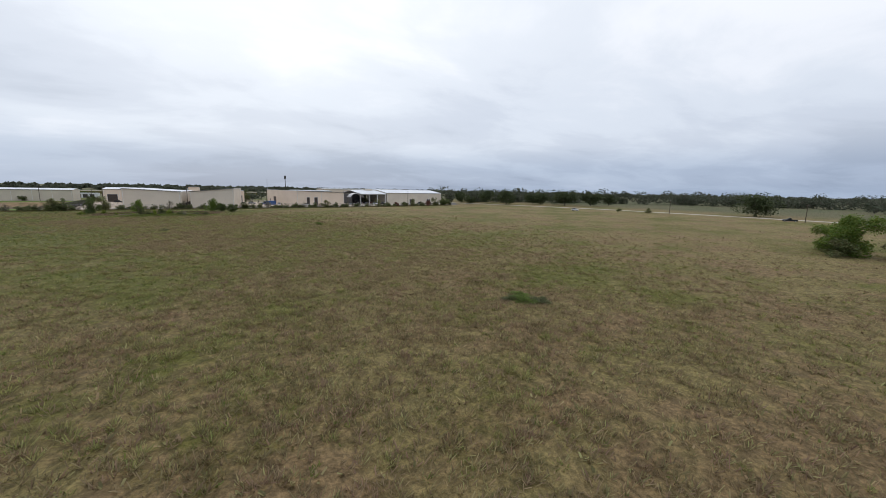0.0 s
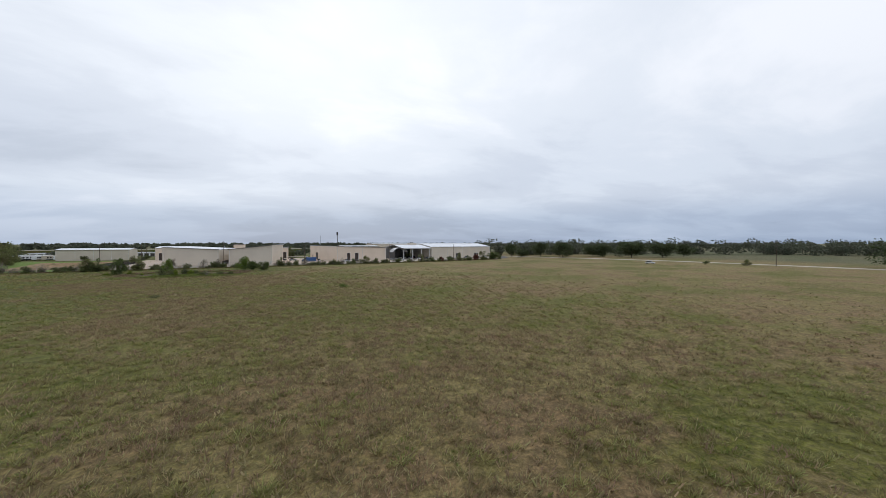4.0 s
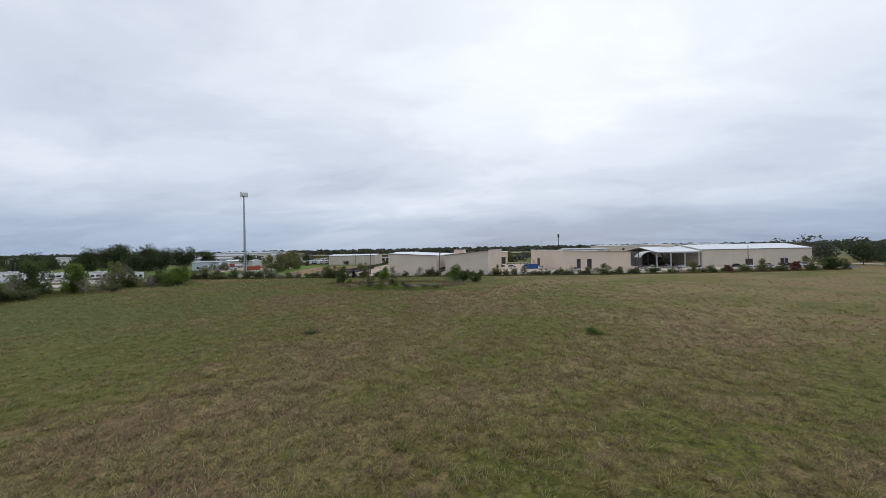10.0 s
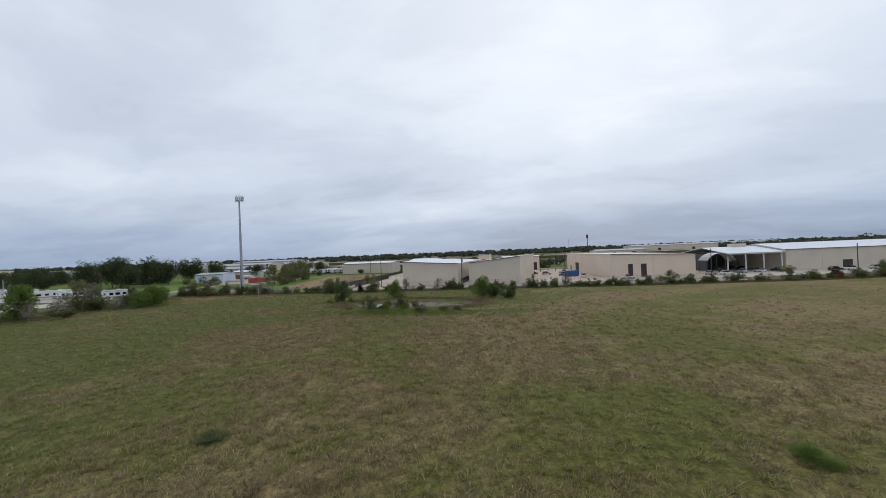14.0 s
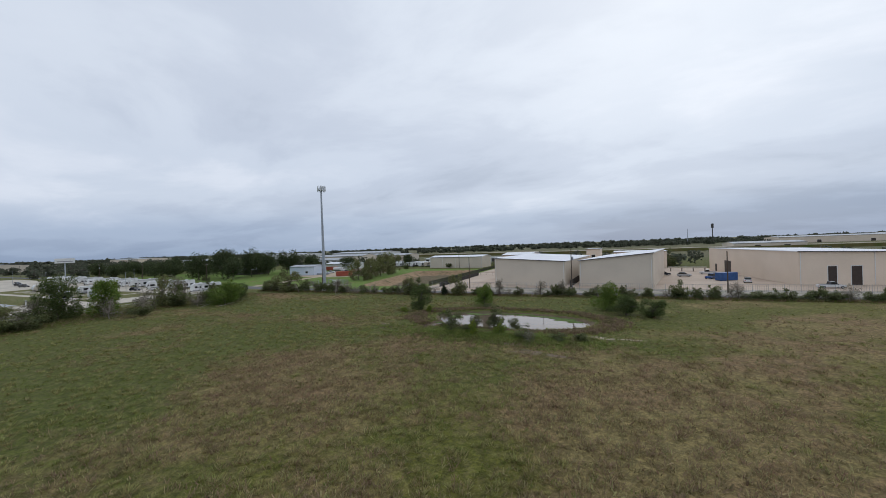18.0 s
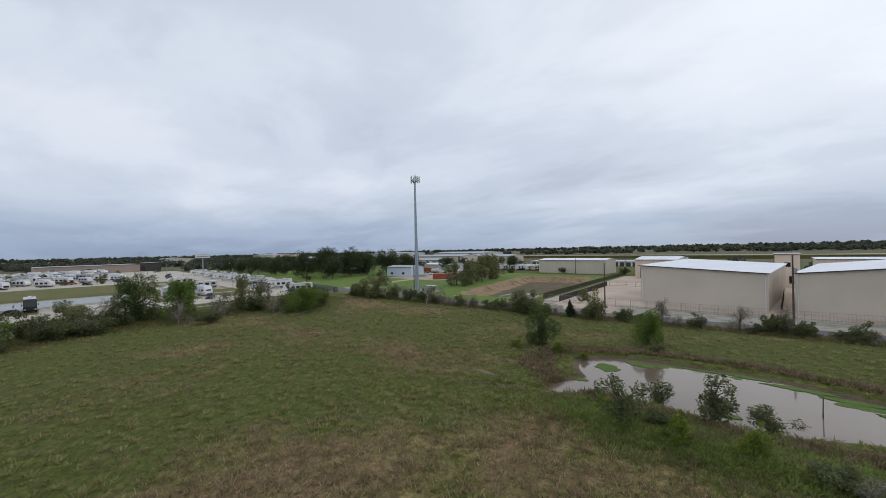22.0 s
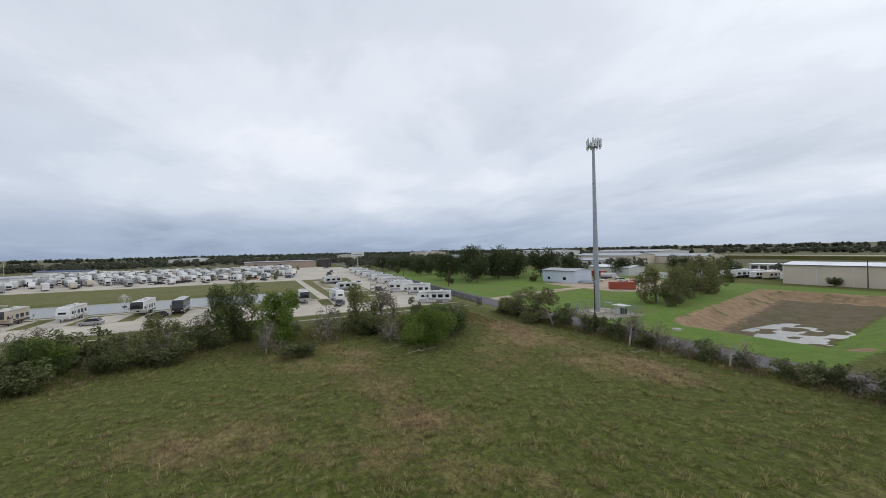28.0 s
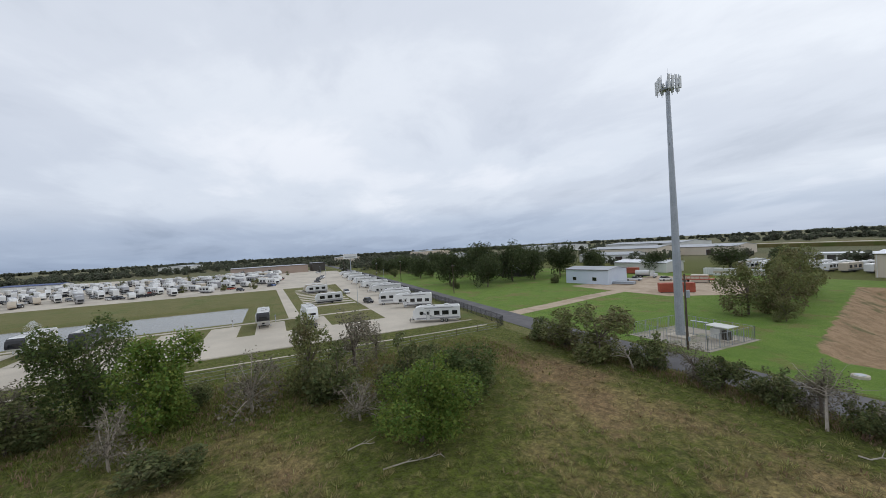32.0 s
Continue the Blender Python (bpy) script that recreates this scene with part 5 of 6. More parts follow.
for k in range(82):
    x = -110 + 3.3 * k + hr.uniform(-1.2, 1.2)
    first_or_copy(hr.choice(("bush", "bush", "bush_dark", "twigs", "twigs", "tree_sparse")), x, float(np.interp(x, [-112, -60, 0, 60, 110, 165], [259.4, 261, 266.0, 270.4, 277, 291.5])) + hr.uniform(-0.5, 0.6), hr.uniform(1.4, 2.7), hr.uniform(1.6, 2.6), LANE_HEDGE)
for kind, x, y, h, half in [("tree_dark", -31.0, 238.4, 6.0, 2.4), ("bush_yellow", -27.4, 235.7, 1.6, 1.7), ("bush_yellow", -33.5, 235.3, 1.3, 1.6), ("tree_bright", -19, 247.5, 5.0, 2.3), ("tree_bright", 7.5, 247.6, 5.6, 2.9), ("tree_dark", 11.2, 242.6, 4.6, 3.4),
                            ("tree_dark", 15.5, 241.5, 3.4, 2.4), ("sapling", -8.8, 224.5, 4.1, 2.295), ("sapling", -14.2, 219, 3.6, 2.16), ("sapling", -13.2, 226.7, 2.8, 1.62), ("sapling", -5.4, 226.1, 2.5, 1.89), ("bush_yellow", -10, 218.1, 2.1, 1.3), ("bush_yellow", -6, 219, 2.2, 1.2),
                            ("bush_yellow", -16.5, 221.8, 1.0, 1.3), ("bush_dark", -2, 218.3, 1.3, 1.8), ("bush", 2.5, 219, 1.2, 1.6), ("bush_dark", -11.6, 220.2, 1.2, 1.5), ("twigs", -1.2, 217.2, 1.6, 1.5), ("bush_yellow", -23.8, 236.1, 0.9, 1.2), ("bush", -17, 244, 1.2, 1.3), ("bush_dark", 5.5, 220.3, 1.2, 1.4)]:
    first_or_copy(kind, x, y, h, half, POND_G)
for kind, x, y, h, half in [("bush_round", 36.3, 167.5, 0.9, 1.35), ("bush_dark", -2.7, 164.5, 0.7, 1.3), ("bush_round", 36, 76.5, 0.55, 1.7), ("bush_dark", 37.4, 75.4, 0.5, 1.5), ("bush_dark", 35.0, 77.4, 0.5, 1.4), ("bush_round", 36.6, 78.2, 0.45, 1.2),
                            ("tree_bright", 116, 68, 8.0, 5.0), ("tree_bright", 120, 72, 5.4, 4.4), ("tree_olive", 119, 59, 7.6, 5.4), ("bush", 113, 69, 4.0, 4.0), ("bush_dark", 115, 60, 4.0, 3.4), ("bush", 226, 190, 2.2, 2.0), ("tree_olive", 232, 174, 3.4, 2.4)]:
    first_or_copy(kind, x, y, h, half, "shrubs in the pasture")
OAKS = [(-182, 294, 12, 6.5), (-204, 289, 14.5, 7.5), (-197, 301, 16.6, 9.0), (-191, 312, 16, 8.0), (-190, 323, 14, 7.5), (-194, 341, 15, 8.0), (-210, 306, 15, 8), (-247, 292, 10.6, 6.5), (-206, 328, 14, 8), (-219, 342, 13, 8), (-184, 350, 12, 6.5), (-232, 310, 10, 6), (-269, 298, 11, 7), (-294, 302, 11, 8), (-324, 308, 12, 8), (-256, 328, 10, 6),
        (-199, 370, 10, 7), (-170, 374, 9, 6), (-150, 392, 10, 7), (-135, 400, 9, 6),
        (222, 292, 12.5, 9.5), (268, 268, 13, 12.5), (290, 258, 12, 10.5), (268, 134, 12.5, 12), (262, 300, 10, 9), (190, 300, 6.5, 5), (232, 306, 11, 8), (222, 318, 12, 9), (196, 322, 10, 7), (318, 260, 10, 8), (300, 300, 12, 10), (262, 290, 11, 9)]
for x, y, h, half in OAKS:
    first_or_copy("oak", x, y, h, half, "live oaks")
for x, y, h, half in [(-100.5, 301, 10.4, 4.8), (-97, 305, 9.8, 4.2), (-101.5, 312, 10.6, 4.6), (-102.5, 321, 11.4, 5.0), (-104, 330, 12.0, 5.0), (-107, 339, 10.4, 4.8), (-94, 299, 4.0, 2.2)]:
    first_or_copy("tree_olive", x, y, h, half, "trees beside the basin")
for x, y, h, half in [(-186, 282, 4.0, 2.2), (-172, 318, 4, 2.5), (-268, 284, 6, 3), (-120, 372, 5, 3), (-60, 380, 4, 3), (-48, 382, 4, 2.6), (-92, 380, 3.5, 2.4), (110, 330, 6, 3), (30, 378, 9, 5)]:
    first_or_copy("bush_dark", x, y, h, half, "shrubs in the yards")


lt = random.Random(41)
for k in range(16):
    first_or_copy("tree_olive", -268 - lt.uniform(0, 190), lt.uniform(60, 235), lt.uniform(3.5, 6), lt.uniform(1.6, 2.6), "trees in the trailer lot")
for k in range(14):
    first_or_copy("oak", -224 - lt.uniform(0, 130), 290 + lt.uniform(0, 70), lt.uniform(8, 13), lt.uniform(5, 8), "live oaks")


# ---- woods that ring the plain ----
def woods(name, label, lines, per, hmin, hmax, sprays, leaf, seed, spread):
    """Belts of far trees: lumpy crowns of leaf sprays over short dark trunks."""
    rng = np.random.default_rng(seed)
    cs, tops = [], []
    for (ax, ay), (bx, by) in lines:
        n = max(2, int(math.hypot(bx - ax, by - ay) / per))
        for i in range(n):
            t = (i + rng.uniform(-0.5, 0.5)) / n
            x, y = ax + (bx - ax) * t + rng.normal() * spread, ay + (by - ay) * t + rng.normal() * spread
            h, r = rng.uniform(hmin, hmax), rng.uniform(0.3, 0.56) * hmax
            for _ in range(5):
                lx, ly, lz, lr = x + rng.normal() * r * 0.4, y + rng.normal() * r * 0.4, h * rng.uniform(0.16, 0.74), r * rng.uniform(0.5, 0.75)
                d = rng.normal(size=(sprays, 3))
                d /= np.linalg.norm(d, axis=1, keepdims=True)
                c = np.array([lx, ly, lz]) + d * lr * np.array([1, 1, 0.75]) * rng.uniform(0.7, 1.05, (sprays, 1))
                c[:, 2] = np.clip(c[:, 2], 0.3, None)
                cs.append(c)
    c = np.concatenate(cs)
    return tagged(new(name, quads_mesh(name, leaf_quads(rng, c, leaf, 0.1), WOODS_LEAF)), label, "woods", kind="stuff")


woods("woods_east", "dark mixed woods beyond the county road", [((196, 352), (330, 352)), ((205, 372), (400, 330)), ((330, 340), (420, 300)), ((395, 300), (470, 230)), ((470, 230), (545, 110)), ((480, 240), (560, 120)), ((545, 110), (560, -40)), ((430, 300), (620, 210)), ((420, 120), (470, 20))], 6.5, 7, 17.5, 44, 0.9, 1, 8)
woods("woods_north", "far tree belts on the northern plain", [((60, 1140), (520, 1190)), ((-150, 1090), (60, 1100)), ((420, 1000), (900, 960)), ((-420, 960), (-120, 1040)), ((300, 1000), (1000, 1100)), ((-700, 860), (-200, 900)), ((-100, 980), (500, 1010)), ((1150, 700), (900, 420)), ((-330, 560), (-420, 640))], 6, 5, 11.5, 18, 1.9, 2, 30)
woods("woods_west", "far tree belts behind the trailer park", [((-600, -80), (-720, 60)), ((-560, -160), (-640, -40)), ((-720, 60), (-760, 300)), ((-480, -200), (-580, -100)), ((-640, 330), (-420, 350)), ((-900, 420), (-560, 470)), ((-960, -50), (-1000, 300)), ((-420, 320), (-330, 330)), ((-380, 350), (-290, 350)), ((-430, -150), (-520, -120)), ((-580, -190), (-690, 60)), ((-640, 0), (-660, 150)), ((-690, 140), (-620, 240)), ((-780, -120), (-850, 120)), ((-830, 100), (-800, 300)), ((-560, 300), (-700, 260)), ((-560, 360), (-760, 400))], 6.5, 4, 12.0, 26, 1.2, 3, 26)
woods("woods_horizon", "thin dark line of woods on the horizon", [((1500, -600), (1300, 600)), ((1300, 600), (900, 1300)), ((900, 1300), (0, 1700)), ((0, 1700), (-1000, 1600)), ((-1000, 1600), (-1800, 900)), ((-1800, 900), (-2000, 0)), ((-2000, 0), (-1700, -900)), ((-1000, 1000), (-1500, 500)), ((-1300, 500), (-1400, -200)), ((600, 1350), (-300, 1350))], 7.5, 6, 13, 13, 5.0, 4, 70)
woods("woods_yards", "scrubby trees between the far yards", [((-330, 420), (-180, 410)), ((-170, 420), (-110, 425)), ((60, 400), (150, 410)), ((30, 388), (60, 395)), ((-420, 480), (-300, 450)), ((-40, 440), (40, 430))], 9, 4, 9, 20, 1.1, 6, 5)


# ---- weeds and grass of the pasture ----
def tufts(name, label, n, spots, height, blade, mat, seed, blades=5, lean=0.5, wide=0.55):
    """Tussocks of narrow blades at random places; spots(x, y) gives how likely one stands there."""
    rng = np.random.default_rng(seed)
    x, y = spots(rng, n)
    z = ground_z(x, y)
    k = len(x)
    h = height * rng.uniform(0.45, 1.4, k)
    out = []
    for b in range(blades):
        a = rng.uniform(0, 2 * np.pi, k)
        r = rng.uniform(0, 1, k) * h * wide
        bx, by = x + np.cos(a) * r, y + np.sin(a) * r
        la = a + rng.normal(size=k) * 0.7
        lx, ly = np.cos(la) * h * lean * rng.uniform(0.2, 1, k), np.sin(la) * h * lean * rng.uniform(0.2, 1, k)
        w = blade * rng.uniform(0.6, 1.4, k)
        px, py = -np.sin(la) * w, np.cos(la) * w
        hb = h * rng.uniform(0.6, 1.0, k)
        out.append(np.stack([np.stack([bx - px, by - py, z - 0.05], -1), np.stack([bx + px, by + py, z - 0.05], -1), np.stack([bx + lx + px * 0.7, by + ly + py * 0.7, z + hb], -1), np.stack([bx + lx - px * 0.7, by + ly - py * 0.7, z + hb * 0.92], -1)], 1))
    v = np.concatenate(out, 1).reshape(-1, 3)
    return tagged(new(name, quads_mesh(name, v, mat)), label, "grass", kind="stuff")


def free_ground(x, y):
    return (y < 262) & (x > -118 - 0.1 * (y - 200)) & (x < 165) & (pond_depth(x, y) < 0.12)


ROUTE = [(2, 40), (14, 62), (24, 90), (24, 120), (18, 150), (6, 180), (-18, 205), (-48, 220), (-80, 234)]


def near_route(spread):
    def spots(rng, n):
        t = rng.uniform(0, len(ROUTE) - 1.001, n)
        i = t.astype(int)
        P = np.array(ROUTE, float)
        q = P[i] + (P[i + 1] - P[i]) * (t - i)[:, None] + rng.normal(size=(n, 2)) * spread
        return q[:, 0], q[:, 1]
    return spots


def weeds_at(spread, lo, hi):
    def spots(rng, n):
        x, y = near_route(spread)(rng, n)
        d = weed_drift(x, y) + rng.normal(size=n) * 0.3
        keep = free_ground(x, y) & (d > lo) & (d < hi)
        return x[keep], y[keep]
    return spots


def clumped(spread, lo, hi, each=4, width=0.42):
    """Weeds in clumps of a few tufts."""
    def spots(rng, n):
        x, y = near_route(spread)(rng, n)
        d = weed_drift(x, y) + rng.normal(size=n) * 0.6
        keep = free_ground(x, y) & (d > lo) & (d < hi)
        x, y = np.repeat(x[keep], each), np.repeat(y[keep], each)
        return x + rng.normal(0, width, len(x)), y + rng.normal(0, width, len(x))
    return spots


tufts("dry_weeds", "tawny knee-high weeds in drifts over the pasture", 30000, clumped(32, 0.1, 9), 0.25, 0.021, GRASS_TAWNY, 21, 6, 1.5, 0.8)
tufts("rust_weeds", "reddish brown dock and weeds in drifts", 17000, clumped(33, 0.3, 9, 4, 0.35), 0.27, 0.022, GRASS_BROWN, 24, 6, 1.4, 0.8)
tufts("dry_weeds_far", "tawny weeds further out on the pasture", 40000, weeds_at(75, 0.2, 9), 0.20, 0.05, GRASS_TAWNY, 22, 4, 1.8, 0.9)
tufts("green_tussocks", "green grass tussocks over the pasture", 15000, clumped(33, -9, 0.5, 3, 0.3), 0.14, 0.026, GRASS_GREEN, 23, 6, 1.6, 0.8)
tufts("pale_tussocks", "scattered pale tussocks in the short sward", 13500, weeds_at(34, -9, 0.6), 0.29, 0.017, GRASS_OLIVE, 25, 36, 1.5, 1.0)


def round_pond(rng, n):
    a = rng.uniform(0, 2 * np.pi, n)
    r = rng.normal(1.16, 0.07, n)
    x, y = -9.4 + 16.4 * r * np.cos(a), 233.2 + 9.0 * r * np.sin(a)
    keep = (pond_depth(x, y) < 0.45) & (r > 1.02)
    return x[keep], y[keep]


def on_mound(rng, n):
    x, y = rng.normal(-7.5, 6.8, n), rng.normal(219.6, 2.2, n)
    keep = pond_depth(x, y) < 0.2
    return x[keep], y[keep]


def hedge_foot(rng, n):
    x = rng.uniform(-112, 165, n)
    y = np.interp(x, [-112, -60, 0, 60, 110, 165], [259, 260.6, 265.6, 270, 276.5, 291]) + rng.normal(0, 1.0, n)
    return x, y


def west_foot(rng, n):
    y = rng.uniform(110, 252, n)
    x = np.interp(y, [110, 160, 200, 225, 252], [-88, -94, -107, -109, -109]) + rng.normal(0, 4.5, n)
    return x, y


tufts("bank_weeds", "dry brown weeds on the pond bank", 3000, round_pond, 0.40, 0.04, BANK_LEAF, 31, 7, 1.0)
tufts("bank_grass", "tawny grass on the pond bank", 1800, round_pond, 0.28, 0.04, GRASS_OLIVE, 37, 7, 1.0)
tufts("mound_weeds", "green weeds on the low bank", 7000, on_mound, 0.30, 0.032, MOUND_LEAF, 32, 8, 1.1)
tufts("hedge_weeds", "tall dry grass along the hedge", 9000, hedge_foot, 0.42, 0.03, GRASS_BROWN, 33, 5, 0.8)
tufts("hedge_grass", "green undergrowth along the hedge", 9000, hedge_foot, 0.42, 0.03, GRASS_GREEN, 34, 5, 0.8)
tufts("west_weeds", "tawny undergrowth below the west hedge", 8000, west_foot, 0.36, 0.03, GRASS_BROWN, 35, 5, 0.9)
tufts("west_grass", "green undergrowth below the west hedge", 12000, west_foot, 0.38, 0.03, GRASS_GREEN, 36, 5, 0.9)

# fallen boughs below the west hedge
for x, y, yaw, ln in [(-72.5, 255.2, 35, 2.6), (-87.5, 226.2, 70, 4.2), (-97.5, 227.5, 10, 3.4), (-96, 230, 100, 3.8), (-91.6, 224.5, 40, 2.4)]:
    r = random.Random(int(x * 10))
    b = thing("fallen_bough", "bleached fallen bough lying in the grass", "branch", "fallen boughs", at(x, y, yaw, float(ground_z(x, y))))
    s = Shape()
    p = Vector((0, 0, 0.1))
    for k in range(5):
        q = p + Vector((ln / 5, r.uniform(-0.25, 0.25), r.uniform(-0.05, 0.28)))
        s.tube(p, q, 0.065 - 0.01 * k, 0.055 - 0.01 * k, 6)
        if k > 0:
            s.tube(q, q + Vector((r.uniform(0.2, 0.6), r.uniform(-0.9, 0.9), r.uniform(0.1, 0.7))), 0.03, 0.01, 5)
        p = q
    part("wood", s, DEADWOOD, b)


def dead_tree(x, y, h, seed):
    """A bare bleached tree that leans out of the hedge."""
    r = random.Random(seed)
    ob = thing("dead_tree", "bleached bare dead tree leaning out of the hedge", "tree", LANE_HEDGE, at(x, y, r.uniform(0, 360), float(ground_z(x, y)) - 0.05))
    stem = Shape()
    top = Vector((0.25 * h, 0.1 * h, 0.55 * h))
    stem.tube((0, 0, -0.2), top * 0.5 + Vector((0, 0, 0.3)), 0.13, 0.10, 7)
    stem.tube(top * 0.5 + Vector((0, 0, 0.3)), top, 0.10, 0.06, 7)
    part("trunk", stem, DEADWOOD, ob)
    for k in range(7):
        a = r.uniform(0, 6.28)
        s = Shape()
        p = (top * 0.5 + Vector((0, 0, 0.3))).lerp(top, r.uniform(0.0, 1.0))
        d = Vector((math.cos(a), math.sin(a), r.uniform(0.2, 1.0))).normalized()
        rad = 0.05
        for j in range(4):
            q = p + d * h * 0.13
            s.tube(p, q, rad, rad * 0.72, 5)
            if j:
                s.tube(q, q + Vector((r.uniform(-1, 1), r.uniform(-1, 1), r.uniform(-0.1, 0.8))) * h * 0.10, rad * 0.5, 0.008, 4)
            d = (d + Vector((r.uniform(-0.4, 0.4), r.uniform(-0.4, 0.4), r.uniform(-0.3, 0.3)))).normalized()
            p, rad = q, rad * 0.72
        part("limb", s, DEADWOOD, ob)
    return ob


for x, y, h, seed in ((-75.0, 258.0, 5.6, 3), (-62.0, 259.4, 4.4, 8), (-92.0, 258.4, 4.0, 5), (-103.0, 226.5, 5.0, 9)):
    dead_tree(x, y, h, seed)


# ---- trailers, motorhomes and cars ----
def wheel(ob, x, y, r=0.38, w=0.24):
    t = part("wheel", Shape().tube((x, y - w / 2, r), (x, y + w / 2, r), r, n=14), TYRE, ob)
    side = 1 if y > 0 else -1
    part("rim", Shape().tube((x, y + side * w * 0.42, r), (x, y + side * (w / 2 + 0.012), r), r * 0.58, n=10), RIM, t)


def both_sides(fn):
    for s in (-1, 1):
        fn(s)


def trailer(label, L=9.0, W=2.5, H=3.3, fifth=False, coat=GEL_WHITE, band=GEL_GREY, cap=None, group=""):
    """A travel trailer with its nose along +x; fifth: the raised nose of a fifth-wheel."""
    ob = thing("travel_trailer", label, "trailer", group)
    h = W / 2
    if fifth:
        prof = [(0.1, 0.72), (L - 2.7, 0.72), (L - 2.62, 1.55), (L - 0.4, 1.62), (L - 0.06, 2.0), (L, 2.6), (L - 0.22, H - 0.5), (L - 0.8, H - 0.1), (L - 1.5, H), (0.25, H), (0.04, H - 0.15), (0, H - 0.45), (0, 0.85)]
    else:
        prof = [(0.1, 0.62), (L - 0.6, 0.62), (L - 0.12, 0.95), (L, 1.7), (L - 0.2, 2.5), (L - 0.7, H - 0.2), (L - 1.4, H), (0.25, H), (0.04, H - 0.15), (0, H - 0.45), (0, 0.75)]
    prof = [(x - L / 2, z) for x, z in prof]
    body = part("body", Shape().prism(prof, -h, h, 0.06), coat, ob)
    nose = L / 2
    if cap:
        cz0 = 1.7 if fifth else 0.95
        part("front_cap", Shape().prism([(nose - 0.75, cz0), (nose + 0.012, cz0 + 0.35), (nose + 0.02, cz0 + 0.95), (nose - 0.2, H - 0.48), (nose - 0.75, H - 0.12)], -h - 0.012, h + 0.012, 0.05), cap, ob, "dark moulded front cap")
    both_sides(lambda s: part("band", Shape().box(-L / 2 + 0.15, nose - (2.9 if fifth else 0.8), s * h - 0.01, s * h + 0.012, 0.78, 1.12), band, ob, "painted lower band"))
    both_sides(lambda s: part("swoosh", Shape().prism([(-L * 0.30, 1.5), (L * 0.12, 1.25), (L * 0.36, 2.2), (L * 0.30, 2.25), (L * 0.08, 1.45)], s * h - 0.008, s * h + 0.01), band, ob, "painted sweep"))
    part("roof", Shape().box(-L / 2 + 0.35, nose - 1.7, -h + 0.12, h - 0.12, H - 0.02, H + 0.03), ROOF_RUBBER, ob)
    for px in ((-0.22 * L, 0.16 * L) if L > 8 else (0.0,)):
        part("air_conditioner", Shape().box(px - 0.45, px + 0.45, -0.36, 0.36, H + 0.03, H + 0.34, 0.08), TRIM, ob)
    part("roof_vent", Shape().box(0.02 * L, 0.02 * L + 0.4, 0.4, 0.8, H + 0.031, H + 0.18, 0.03), GEL_GREY, ob)
    for wx, ww, wz, wh in ((-0.44, 1.1, 1.6, 0.85), (-0.26, 1.4, 1.6, 0.9), (-0.07, 1.2, 1.6, 0.9), (0.16, 0.8, 1.7, 0.7), (0.27, 0.8, 1.75, 0.7)):
        for s in (-1, 1):
            if wx == 0.16 and s > 0:
                continue
            f = part("window", Shape().box(wx * L, wx * L + ww, s * h - 0.012, s * h + 0.02, wz, wz + wh, 0.008), BLACK_METAL, ob)
            part("pane", Shape().box(wx * L + 0.05, wx * L + ww - 0.05, s * h - 0.01, s * h + 0.026, wz + 0.05, wz + wh - 0.05), GLASS_DARK, f)
    d = part("door", Shape().box(0.14 * L, 0.14 * L + 0.72, h - 0.01, h + 0.03, 0.75, 2.65, 0.012), coat, ob)
    part("door_window", Shape().box(0.14 * L + 0.16, 0.14 * L + 0.56, h + 0.031, h + 0.038, 1.75, 2.4), GLASS_DARK, d)
    part("door_frame", Shape().box(0.14 * L - 0.06, 0.14 * L - 0.01, h - 0.01, h + 0.024, 0.7, 2.72).box(0.14 * L + 0.73, 0.14 * L + 0.78, h - 0.01, h + 0.024, 0.7, 2.72), BLACK_METAL, ob)
    part("step", Shape().box(0.14 * L + 0.02, 0.14 * L + 0.7, h + 0.03, h + 0.38, 0.40, 0.46), GALV, ob)
    part("slide_out", Shape().box(-0.36 * L, 0.02 * L, -h - 0.42, -h + 0.01, 0.95, 2.7, 0.04), coat, ob)
    part("awning", Shape().tube((-0.36 * L, h + 0.09, H - 0.28), (0.24 * L, h + 0.09, H - 0.28), 0.08, n=8), GEL_GREY, ob)
    part("chassis", Shape().box(-L / 2 + 0.2, nose - (3.0 if fifth else 0.6), -0.55, 0.55, 0.48, 0.72), BLACK_METAL, ob)
    for wx in (-0.16 * L - 0.45, -0.16 * L + 0.45):
        both_sides(lambda s: wheel(ob, wx, s * (h - 0.14)))
    both_sides(lambda s: part("fender", Shape().box(-0.16 * L - 0.95, -0.16 * L + 0.95, s * h - 0.02, s * h + 0.03, 0.72, 0.86, 0.01), BLACK_METAL, ob))
    both_sides(lambda s: part("tail_light", Shape().box(-L / 2 - 0.025, -L / 2 + 0.01, s * (h - 0.2) - 0.08, s * (h - 0.2) + 0.08, 1.0, 1.3), RED_LIGHT, ob))
    part("bumper", Shape().box(-L / 2 - 0.16, -L / 2 - 0.03, -h + 0.1, h - 0.1, 0.5, 0.62), BLACK_METAL, ob)
    if fifth:
        both_sides(lambda s: part("landing_leg", Shape().box(nose - 3.0, nose - 2.86, s * 0.9 - 0.06, s * 0.9 + 0.06, 0.0, 0.75), BLACK_METAL, ob))
        part("kingpin", Shape().box(nose - 1.5, nose - 1.1, -0.25, 0.25, 1.15, 1.62, 0.04), BLACK_METAL, ob)
        part("nose_window", Shape().box(nose - 0.02, nose + 0.035, -0.75, 0.75, 2.35, 2.95), GLASS_DARK, ob)
    else:
